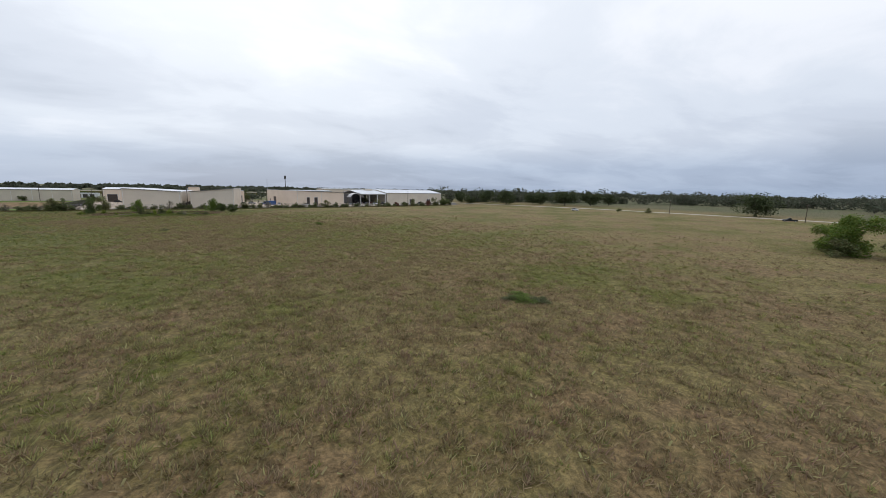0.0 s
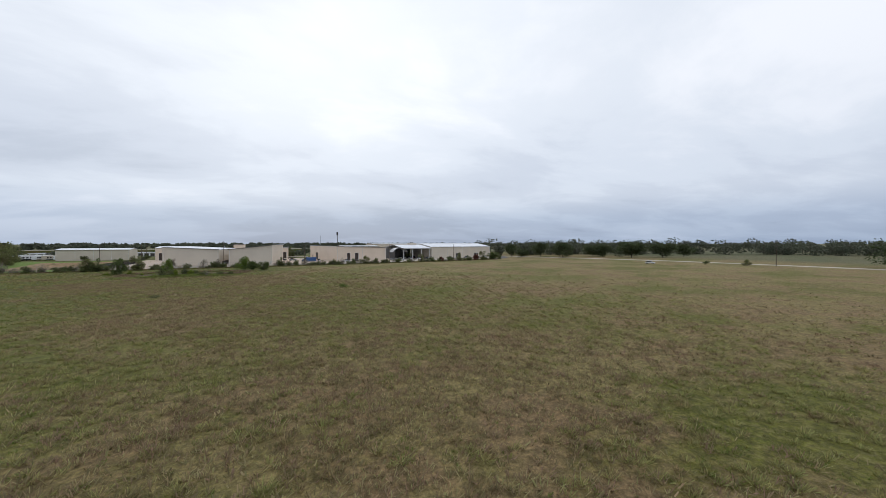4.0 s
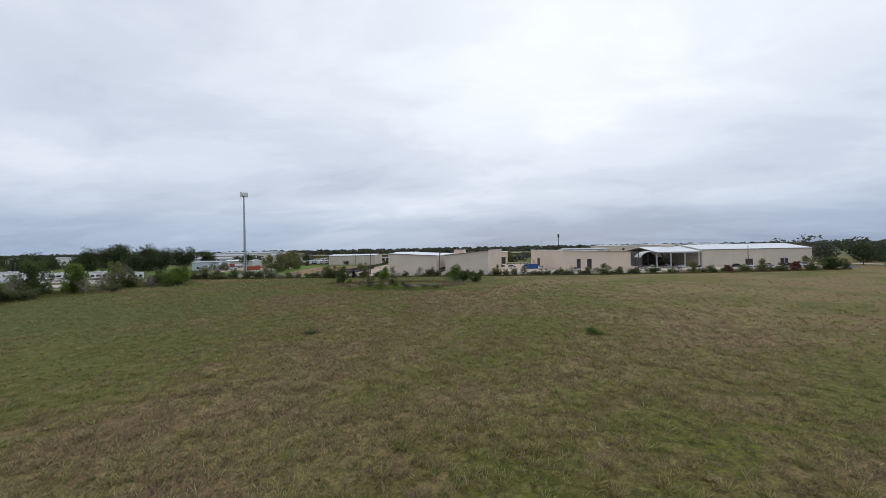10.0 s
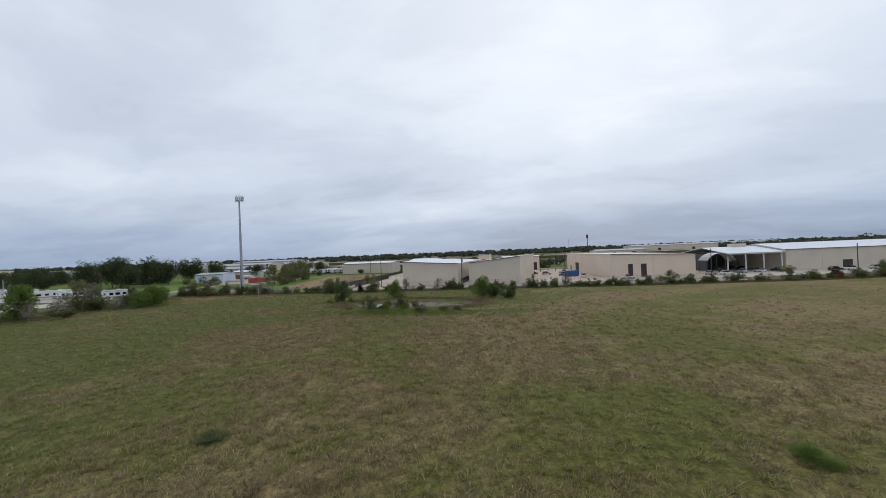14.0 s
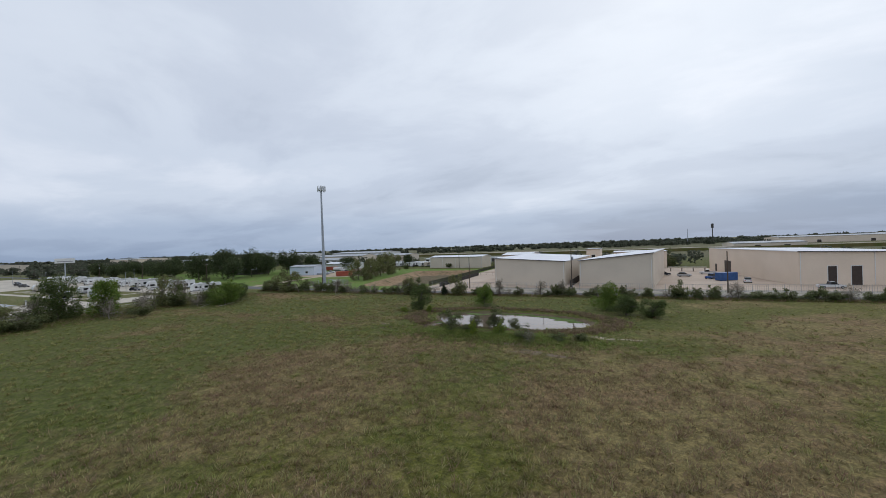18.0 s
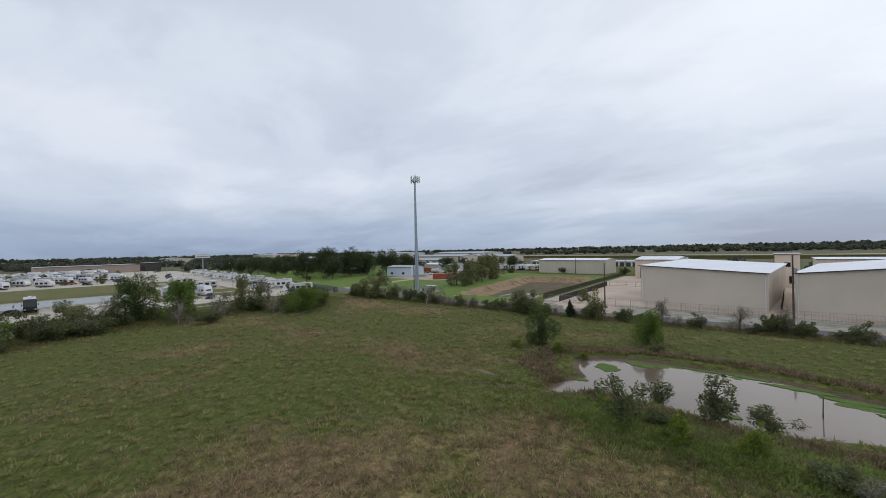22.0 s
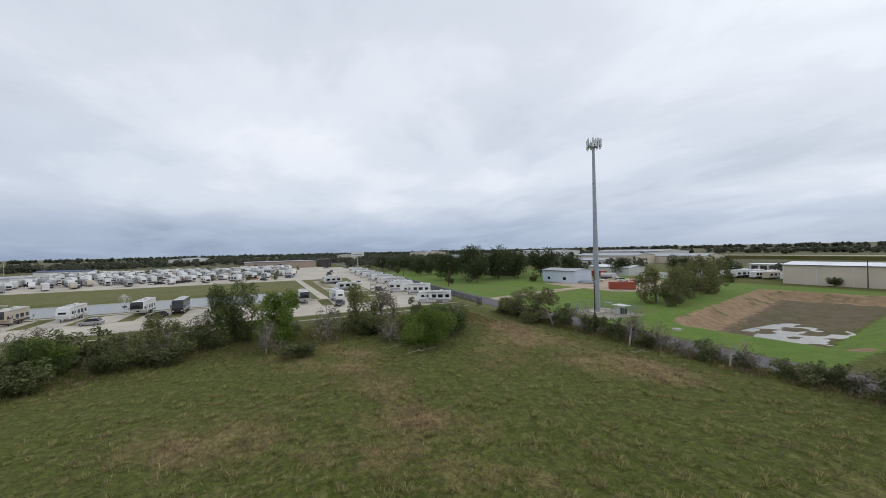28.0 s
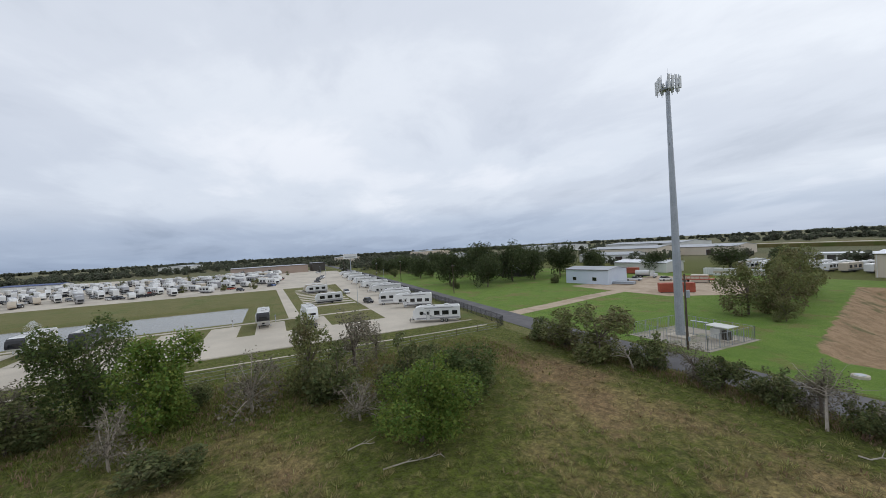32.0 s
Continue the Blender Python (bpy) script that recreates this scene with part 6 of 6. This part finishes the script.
        part("hitch", Shape().tube((nose - 0.6, 0.5, 0.58), (nose + 1.0, 0, 0.55), 0.06).tube((nose - 0.6, -0.5, 0.58), (nose + 1.0, 0, 0.55), 0.06), BLACK_METAL, ob)
        part("gas_bottle", Shape().tube((nose + 0.25, 0.17, 0.6), (nose + 0.25, 0.17, 1.15), 0.16, n=10).tube((nose + 0.25, -0.17, 0.6), (nose + 0.25, -0.17, 1.15), 0.16, n=10), TRIM, ob)
        part("jack", Shape().tube((nose + 0.7, 0, 0.0), (nose + 0.7, 0, 0.95), 0.05), BLACK_METAL, ob)
        part("front_window", Shape().box(nose - 0.33, nose - 0.06, -0.7, 0.7, 1.95, 2.42), GLASS_DARK, ob)
    return ob


def motorhome(label, L=10.5, coat=GEL_BLACK, band=GEL_GREY, group=""):
    ob = thing("motorhome", label, "motorhome", group)
    h, H = 1.27, 3.7
    part("body", Shape().prism([(-L / 2 + 0.05, 0.5), (L / 2 - 0.2, 0.5), (L / 2, 0.8), (L / 2, 1.7), (L / 2 - 0.25, 3.0), (L / 2 - 0.6, H - 0.15), (L / 2 - 1.0, H), (-L / 2 + 0.2, H), (-L / 2, H - 0.3), (-L / 2, 0.7)], -h, h, 0.06), coat, ob)
    part("windscreen", Shape().prism([(L / 2 - 0.05, 1.72), (L / 2 + 0.02, 1.74), (L / 2 - 0.2, 2.95), (L / 2 - 0.3, 2.95)], -h + 0.12, h - 0.12), GLASS_DARK, ob)
    part("roof", Shape().box(-L / 2 + 0.3, L / 2 - 1.1, -h + 0.1, h - 0.1, H - 0.01, H + 0.04), ROOF_RUBBER, ob)
    for px in (-3.0, 0.5):
        part("air_conditioner", Shape().box(px - 0.5, px + 0.5, -0.38, 0.38, H + 0.04, H + 0.36, 0.08), TRIM, ob)
    for s in (-1, 1):
        part("band", Shape().box(-L / 2 + 0.1, L / 2 - 0.8, s * h - 0.01, s * h + 0.012, 1.0, 1.5), band, ob, "painted side band")
        for wx, ww in ((-4.2, 1.2), (-2.2, 1.4), (0.4, 1.2), (2.6, 1.5)):
            part("window", Shape().box(wx, wx + ww, s * h - 0.01, s * h + 0.02, 1.9, 2.7), GLASS_DARK, ob)
        part("headlight", Shape().box(L / 2 - 0.05, L / 2 + 0.02, s * 0.95 - 0.18, s * 0.95 + 0.18, 0.9, 1.15), TRIM, ob)
        part("mirror", Shape().box(L / 2 - 0.3, L / 2 - 0.1, s * (h + 0.2) - 0.08, s * (h + 0.2) + 0.08, 2.0, 2.5), BLACK_METAL, ob)
        for wx in (-2.9, 3.4):
            wheel(ob, wx, s * (h - 0.16), 0.48, 0.3)
    part("grille", Shape().box(L / 2 - 0.02, L / 2 + 0.022, -0.7, 0.7, 0.75, 1.3), BLACK_METAL, ob)
    return ob


def car(label, paint, kind="car", group=""):
    ob = thing("pickup_truck" if kind == "pickup" else "parked_car", label, "pickup" if kind == "pickup" else "car", group)
    L, h = (5.4, 0.95) if kind == "pickup" else (4.5, 0.9)
    a = L / 2
    part("body", Shape().prism([(-a, 0.42), (-a + 0.1, 0.3), (a - 0.1, 0.3), (a, 0.5), (a - 0.05, 0.82), (a - 1.1, 0.98), (-a + 0.15, 1.02), (-a, 0.85)], -h, h, 0.09), paint, ob)
    cab = [(a - 1.5, 0.98), (a - 2.2, 1.62), (a - 3.0, 1.72), (-0.35, 1.68), (-0.6, 0.98)] if kind == "pickup" else [(a - 1.2, 0.98), (a - 1.95, 1.52), (a - 2.6, 1.62), (-a + 0.9, 1.58), (-a + 0.25, 1.0)]
    part("glass_house", Shape().prism(cab, -h + 0.1, h - 0.1, 0.12), GLASS_DARK, ob)
    xs = [p[0] for p in cab[1:4]]
    part("roof", Shape().box(min(xs) + 0.1, max(xs) - 0.05, -h + 0.22, h - 0.22, cab[2][1] - 0.02, cab[2][1] + 0.03, 0.01), paint, ob)
    if kind == "pickup":
        part("bed_liner", Shape().box(-a + 0.15, -0.65, -h + 0.15, h - 0.15, 1.0, 1.035), BLACK_METAL, ob)
    for s in (-1, 1):
        for wx in (-a + 0.85, a - 0.9):
            wheel(ob, wx, s * (h - 0.1), 0.34, 0.22)
        part("headlight", Shape().box(a - 0.06, a + 0.012, s * 0.62 - 0.16, s * 0.62 + 0.16, 0.6, 0.74), TRIM, ob)
        part("tail_light", Shape().box(-a - 0.012, -a + 0.05, s * 0.66 - 0.12, s * 0.66 + 0.12, 0.68, 0.84), RED_LIGHT, ob)
    return ob


def simple_trailer(label, L, H, coat, band, dark_nose):
    """A trailer for the far rows, with fewer parts."""
    ob = thing("travel_trailer", label, "trailer", "trailers in the big lot")
    h = 1.25
    part("body", Shape().prism([(-L / 2, 0.7), (L / 2 - 0.5, 0.7), (L / 2, 1.2), (L / 2 - 0.1, 2.2), (L / 2 - 0.8, H), (-L / 2 + 0.2, H), (-L / 2, H - 0.3)], -h, h, 0.06), coat, ob)
    part("chassis", Shape().box(-L / 2 + 0.3, L / 2 - 0.6, -0.7, 0.7, 0.3, 0.7).tube((L / 2 - 0.6, 0, 0.5), (L / 2 + 0.9, 0, 0.5), 0.08), BLACK_METAL, ob)
    part("air_conditioner", Shape().box(-0.5, 0.5, -0.36, 0.36, H + 0.002, H + 0.33, 0.06), TRIM, ob)
    for s in (-1, 1):
        part("band", Shape().box(-L / 2 + 0.1, L / 2 - 0.6, s * h - 0.01, s * h + 0.015, 0.75, 1.25), band, ob)
        for wx in (-0.4 * L, -0.12 * L, 0.16 * L):
            part("window", Shape().box(wx, wx + 1.5, s * h - 0.01, s * h + 0.02, 1.6, 2.55), GLASS_DARK, ob)
        part("wheel", Shape().tube((-0.1 * L, s * (h - 0.2), 0.38), (-0.1 * L, s * h, 0.38), 0.38, n=10), TYRE, ob)
    if dark_nose:
        part("front_cap", Shape().box(L / 2 - 0.55, L / 2 + 0.02, -0.95, 0.95, 1.25, 2.15, 0.03), GEL_BLACK, ob)
    return ob


FENCE_ROW, BAY_ROW = "trailers along the fence", "trailers in the slanting bays"
trailer("white travel trailer with a grey lower band and dark windows", 10.2, H=3.45, group=FENCE_ROW).matrix_world = at(-134.8, 251.6, -117)
tt = trailer("white fifth-wheel trailer with a raised nose", 10.5, H=3.8, fifth=True, group=FENCE_ROW)
tt.matrix_world = at(-157.3, 254.4, -118)
motorhome("white motorhome beside the fence row", 9.5, GEL_WHITE, GEL_GREY, FENCE_ROW).matrix_world = at(-167.5, 252.5, -108)
t3 = trailer("white travel trailer with a beige band", 8.6, H=3.3, band=GEL_BEIGE, group=FENCE_ROW)
t3.matrix_world = at(-179.5, 256.8, -110)
for k, (x, y, yaw) in enumerate([(-192, 257.1, -103), (-204, 258.1, -104), (-214, 258.6, -102), (-225, 259.4, -104), (-237, 260, -103), (-248, 260.6, -104), (-259, 261.6, -104), (-272, 262.6, -103), (-285, 263.6, -104), (-299, 264.6, -103), (-313, 265.6, -104)]):
    copy_thing((tt, t3)[k % 2], at(x, y, yaw))
black5 = trailer("black and white fifth-wheel trailer facing the lane", 11, H=3.9, fifth=True, cap=GEL_BLACK, band=GEL_BLACK, group=BAY_ROW)
black5.matrix_world = at(-159.0, 177.6, -2)
motorhome("black motorhome with a pale roof", 10.5, GEL_BLACK, GEL_GREY, BAY_ROW).matrix_world = at(-157.4, 186.2, 1)
trailer("beige and black fifth-wheel trailer", 10.5, H=3.8, fifth=True, coat=GEL_BEIGE, cap=GEL_BLACK, band=GEL_BLACK, group=BAY_ROW).matrix_world = at(-157, 153.0, 0)
w5 = trailer("white trailer with a grey painted sweep", 9.5, H=3.6, group=BAY_ROW)
w5.matrix_world = at(-158.6, 163.4, -1)
trailer("black-nosed fifth-wheel trailer standing alone", 10, H=3.9, fifth=True, coat=GEL_WHITE, cap=GEL_BLACK, band=GEL_BLACK, group=BAY_ROW).matrix_world = at(-156.2, 217.4, 0)
copy_thing(w5, at(-154.5, 135.0, 1))
copy_thing(black5, at(-155.5, 125.6, 0))
copy_thing(w5, at(-156.4, 227.4, 4))
copy_thing(w5, at(-154.5, 106.8, 0))

cd = car("dark parked hatchback on concrete", CAR_DARK, group="parked cars")
cd.matrix_world = at(-149.4, 182.6, -98)
cs_ = car("silver parked car on concrete", SILVER, group="parked cars")
cs_.matrix_world = at(-145.8, 171.2, -96)
cw = car("white parked car on concrete", CAR_WHITE, group="parked cars")
cw.matrix_world = at(-250, 238, 20)
pw = car("white parked pickup truck", CAR_WHITE, "pickup", "parked cars")
pw.matrix_world = at(39, 336, 170)
pd_ = car("dark parked pickup truck", CAR_DARK, "pickup", "parked cars")
pd_.matrix_world = at(-144.5, 226.2, -25)
pb = car("blue parked pickup truck", BLUE_PAINT, "pickup", "parked cars")
pb.matrix_world = at(37, 318, 60)
for x, y, yaw, who in [(100, 315.5, 100, cd), (103.5, 309.6, 100, cs_), (107, 316.7, 100, cd), (110.5, 311, 100, cw), (114, 318.1, 100, cd), (117.5, 312.4, 100, pd_), (101, 326.5, 100, cd), (105, 327.5, 100, cs_), (109, 328.5, 100, cd), (113, 329.1, 100, cd), (95, 302.5, 12, cw), (90, 303.5, 40, cs_),
                       (135, 310.5, 12, cd), (141, 312, 12, pw), (150, 313.5, 12, cs_), (160, 315.5, 12, cd), (168, 317.5, 15, cw), (44, 306, 80, cw), (58, 293.5, 8, pw), (30, 325, 0, cs_), (24, 330, 10, cd), (-42, 351, 10, cd), (-36, 352, 8, cs_),
                       (-154, 339, 30, pw), (-146, 345, 70, cw), (205, 206, -70, cw), (236, 110, 108, pd_), (-305, 246, 14, cd), (-316, 249, 14, cs_), (-326, 251, 15, cw), (-176, 246.5, 10, cd), (-210, 246, 5, cw), (-285, 243, 15, pd_), (-395, 255, 15, cw), (-405, 258, 15, cd)]:
    copy_thing(who, at(x, y, yaw, 0.035))

protos = [simple_trailer("white travel trailer in a far row", 8.5, 3.2, GEL_WHITE, GEL_GREY, False), simple_trailer("white fifth-wheel trailer with a dark nose", 10, 3.7, GEL_WHITE, GEL_BLACK, True),
          simple_trailer("white trailer with a beige band", 7.5, 3.1, GEL_WHITE, GEL_BEIGE, False), simple_trailer("grey fifth-wheel trailer in a far row", 9.5, 3.6, GEL_GREY, GEL_BLACK, True),
          simple_trailer("beige trailer in a far row", 9, 3.3, GEL_BEIGE, GEL_GREY, False)]
for p_, (x, y) in zip(protos, [(-276, 190), (-276, 176), (-278, 160), (-277, 142), (-279, 120)]):
    p_.matrix_world = at(x, y, 30 + rnd.uniform(-12, 12))
lot = random.Random(17)
for r in range(11):
    xr = -276 - 16.0 * r - (4 if r % 2 else 0)
    y = 10 + 4 * r + lot.uniform(0, 6)
    while y < 226:
        if not (r == 0 and (y > 112)) and lot.random() < 0.80:
            copy_thing(lot.choices(protos, (4, 5, 2, 3, 1))[0], at(xr + lot.uniform(-1.5, 1.5), y, (28 if r % 2 else -150) + lot.uniform(-8, 8), 0.035))
        y += lot.uniform(6.2, 8.5)
for k in range(9):
    copy_thing(lot.choices(protos, (5, 4, 3, 1, 1))[0], at(-186 - 6.0 * k - lot.uniform(0, 1), 236, -90, 0.05)) if k in (0, 6, 7, 8) else None

def simple_car(label, paint):
    ob = thing("parked_car", label, "car", "cars in the big lot")
    part("body", Shape().prism([(-2.3, 0.35), (2.3, 0.35), (2.3, 0.8), (1.2, 0.98), (-2.2, 1.0)], -0.9, 0.9, 0.08), paint, ob)
    part("glass_house", Shape().prism([(1.1, 0.98), (0.4, 1.55), (-1.5, 1.6), (-2.0, 0.99)], -0.8, 0.8, 0.1), GLASS_DARK, ob)
    for wx in (-1.4, 1.4):
        for s in (-1, 1):
            part("wheel", Shape().tube((wx, s * 0.7, 0.34), (wx, s * 0.91, 0.34), 0.34, n=10), TYRE, ob)
    return ob


lotcars = [simple_car("dark car parked between trailers", CAR_DARK), simple_car("white car parked between trailers", CAR_WHITE), simple_car("silver car parked between trailers", SILVER), simple_car("red car parked between trailers", RED_STEEL), simple_car("blue car parked between trailers", BLUE_PAINT)]
for c_, (x, y) in zip(lotcars, [(-270, 205), (-284, 150), (-300, 130), (-315, 95), (-330, 60)]):
    c_.matrix_world = at(x, y, 35, 0.036)
for k in range(125):
    r = lot.randrange(11)
    copy_thing(lot.choices(lotcars, (9, 1, 2, 1, 2))[0], at(-284 - 16.0 * r - (4 if r % 2 else 0) + lot.uniform(-1.5, 1.5), lot.uniform(20 + 4 * r, 226), lot.uniform(0, 180), 0.036))

yr = random.Random(23)
for k in range(16):
    copy_thing(yr.choices(protos, (5, 3, 3, 1, 2))[0], at(-150 + 5.6 * (k % 8) + yr.uniform(-1, 1), 398 + 13 * (k // 8) + yr.uniform(-1.5, 1.5), 84 + yr.uniform(-7, 7), -0.02))
for k in range(12):
    copy_thing(yr.choice(lotcars), at(-128 + 4.4 * k + yr.uniform(-1, 1), 424 + yr.uniform(-3, 3), yr.uniform(70, 110), -0.02))

# ---- yard and park clutter ----
def container(x, y, yaw, L, mat, label, name="shipping_container"):
    ob = thing(name, label, "container", m=at(x, y, yaw))
    part("box", Shape().box(-L / 2, L / 2, -1.2, 1.2, 0.15, 2.6, 0.04), mat, ob)
    for s in (-1, 1):
        for k in range(int(L / 0.6)):
            part("rib", Shape().box(-L / 2 + 0.3 + 0.6 * k, -L / 2 + 0.5 + 0.6 * k, s * 1.2 - 0.01, s * 1.2 + 0.04, 0.35, 2.45), mat, ob)
    part("door", Shape().box(L / 2 - 0.01, L / 2 + 0.05, -1.1, 1.1, 0.3, 2.5), mat, ob)
    part("skid", Shape().box(-L / 2 + 0.2, L / 2 - 0.2, -1.0, 1.0, 0.0, 0.148), BLACK_METAL, ob)
    return ob


container(-127.0, 321.0, 47, 8.6, RED_STEEL, "faded red shipping container on grass")
container(-177, 363, 8, 12, RED_STEEL, "long dark red box trailer behind the workshop")
container(-145, 371, 14, 5.5, GEL_WHITE, "white box trailer near the trees")
container(-135, 345.5, 24, 4.6, GEL_BEIGE, "small pale box trailer on caliche")
container(40, 312, 35, 6, BLUE_PAINT, "blue skip in the storage yard")
tk = thing("tank_truck", "white tank truck parked behind the workshop", "truck", m=at(-158, 351, 22))
part("tank", Shape().tube((-3.6, 0, 1.9), (1.2, 0, 1.9), 1.05, n=16), GEL_WHITE, tk)
part("chassis", Shape().box(-3.8, 3.6, -0.6, 0.6, 0.55, 0.84), BLACK_METAL, tk)
part("cab", Shape().prism([(1.6, 0.6), (4.0, 0.6), (4.0, 1.5), (3.0, 1.7), (2.7, 2.6), (1.6, 2.65)], -1.1, 1.1, 0.08), CAR_WHITE, tk)
part("windscreen", Shape().prism([(2.98, 1.72), (3.04, 1.72), (2.78, 2.5), (2.72, 2.5)], -0.95, 0.95), GLASS_DARK, tk)
for wx in (-2.8, -1.7, 3.1):
    both_sides(lambda s: wheel(tk, wx, s * 0.95, 0.5, 0.3))
bench = thing("lumber_rack", "long low rack of pale timber in the yard", "timber rack", m=at(34, 350, -5))
for k in range(4):
    part("bearer", Shape().box(-6 + 4 * k, -5.7 + 4 * k, -0.8, 0.8, 0.036, 1.5), DOOR_BROWN, bench)
for k in range(3):
    part("timber", Shape().box(-6.8, 6.8, -0.7 + 0.5 * k, -0.28 + 0.5 * k, 1.502, 1.9), GEL_BEIGE, bench)
rack = thing("pipe_rack", "stack of pale steel pipes beside the workshop", "pipe stack", m=at(-152.5, 328, 22))
for k in range(7):
    part("pipe", Shape().tube((-6, -1.5 + 0.5 * k, 0.35), (6, -1.5 + 0.5 * k, 0.35), 0.24, n=8), GALV, rack)
for k in range(6):
    part("pipe", Shape().tube((-6, -1.25 + 0.5 * k, 0.77), (6, -1.25 + 0.5 * k, 0.77), 0.24, n=8), GALV, rack)
for x, y, r in [(-78, 274.3, 0.75), (-112, 271.5, 0.4)]:
    mh = thing("manhole", "pale concrete manhole with a steel lid", "manhole", m=at(x, y))
    part("ring", Shape().tube((0, 0, -0.3), (0, 0, 0.28), r, r * 0.95, 16), CONCRETE, mh)
    part("lid", Shape().tube((0, 0, 0.281), (0, 0, 0.33), r * 0.6, n=16), GALV, mh)
for k in range(13):
    ped = thing("power_pedestal", "pale power pedestal beside a trailer bay", "power pedestal", "power pedestals", at(-160.9, 109.5 + 9.2 * k))
    part("post", Shape().box(-0.12, 0.12, -0.12, 0.12, 0, 1.3, 0.02), TRIM, ped)
    part("box", Shape().box(-0.2, 0.2, -0.16, 0.16, 1.301, 1.75, 0.03), GEL_GREY, ped)
culv = thing("culvert", "concrete culvert mouth in the pond bank", "culvert", m=at(-206, 128, 75))
part("headwall", Shape().box(-2.5, 2.5, -0.3, 0.3, -0.6, 0.5), CONCRETE, culv)
part("apron", Shape().box(-2.5, 2.5, 0.31, 2.2, -0.6, -0.3), CONCRETE, culv)
fount = thing("fountain", "white plume of a floating pond fountain", "fountain", m=at(-186, 166, 0, -0.62))
part("float", Shape().tube((0, 0, -0.1), (0, 0, 0.25), 0.6, n=14), BLACK_METAL, fount)
fr_ = np.random.default_rng(8)
ta, tr_, tt_ = fr_.uniform(0, 6.28, 1500), fr_.uniform(0.15, 1.0, 1500), fr_.uniform(0, 1, 1500)
drops = np.stack([np.cos(ta) * tr_ * 2.6 * tt_, np.sin(ta) * tr_ * 2.6 * tt_, 0.2 + 4 * 3.8 * tt_ * (1 - tt_) * (1.1 - 0.35 * tr_)], -1)
tagged(part("plume", quads_mesh("plume", leaf_quads(fr_, drops, 0.06), SPRAY), SPRAY, fount), kind="stuff")
# flatbed and stacked wall modules behind the caliche yard
flat_bed = thing("flatbed_trailer", "red flatbed trailer with a low rail and pale load", "trailer", m=at(-136, 345, 22))
part("deck", Shape().box(-5.0, 5.0, -1.2, 1.2, 0.95, 1.2, 0.03), RED_STEEL, flat_bed)
for k in range(9):
    both_sides(lambda s: part("stake", Shape().box(-4.8 + 1.2 * k, -4.7 + 1.2 * k, s * 1.14 - 0.04, s * 1.14 + 0.04, 1.201, 2.0), RED_STEEL, flat_bed))
both_sides(lambda s: part("rail", Shape().box(-4.9, 4.9, s * 1.14 - 0.05, s * 1.14 + 0.05, 2.001, 2.12), RED_STEEL, flat_bed))
part("load", Shape().box(-4.2, 3.6, -0.9, 0.9, 1.203, 1.75, 0.05), GEL_BEIGE, flat_bed)
for wx in (-3.4, -2.3):
    both_sides(lambda s: wheel(flat_bed, wx, s * 1.0, 0.45, 0.28))
part("landing_leg", Shape().box(3.6, 3.75, -0.5, 0.5, 0.036, 0.949), BLACK_METAL, flat_bed)
for mx, my, mh in ((-141, 371, 2.6), (-141 + 7.4, 371 + 3.0, 2.2)):
    mod = thing("stacked_modules", "stack of pale steel wall modules on grass", "building modules", "wall modules", at(mx, my, 22))
    for k in range(3):
        part("module", Shape().box(-3.4 + 0.1 * k, 3.4, -1.1, 1.1, mh / 3 * k + 0.02, mh / 3 * (k + 1) - 0.03, 0.03), (PALE_SIDING, GEL_BEIGE, ROOF_RUBBER)[k], mod)
    for px in (-2.6, 2.4):
        part("bearer", Shape().box(px, px + 0.2, -1.3, 1.3, -0.1, 0.018), WOOD_POLE, mod)
flag = thing("flagpole", "white flagpole beside the park office", "flagpole", m=at(-352, 62))
part("pole", Shape().tube((0, 0, 0), (0, 0, 13), 0.1, 0.05, 6), TRIM, flag)

stake = thing("depth_stake", "thin dark stake standing in the pond", "stake", m=at(-2.1, 232.2, 0, -1.5))
part("shaft", Shape().tube((0, 0, 0), (0.05, 0, 2.7), 0.05, 0.04, 6), WOOD_POLE, stake)
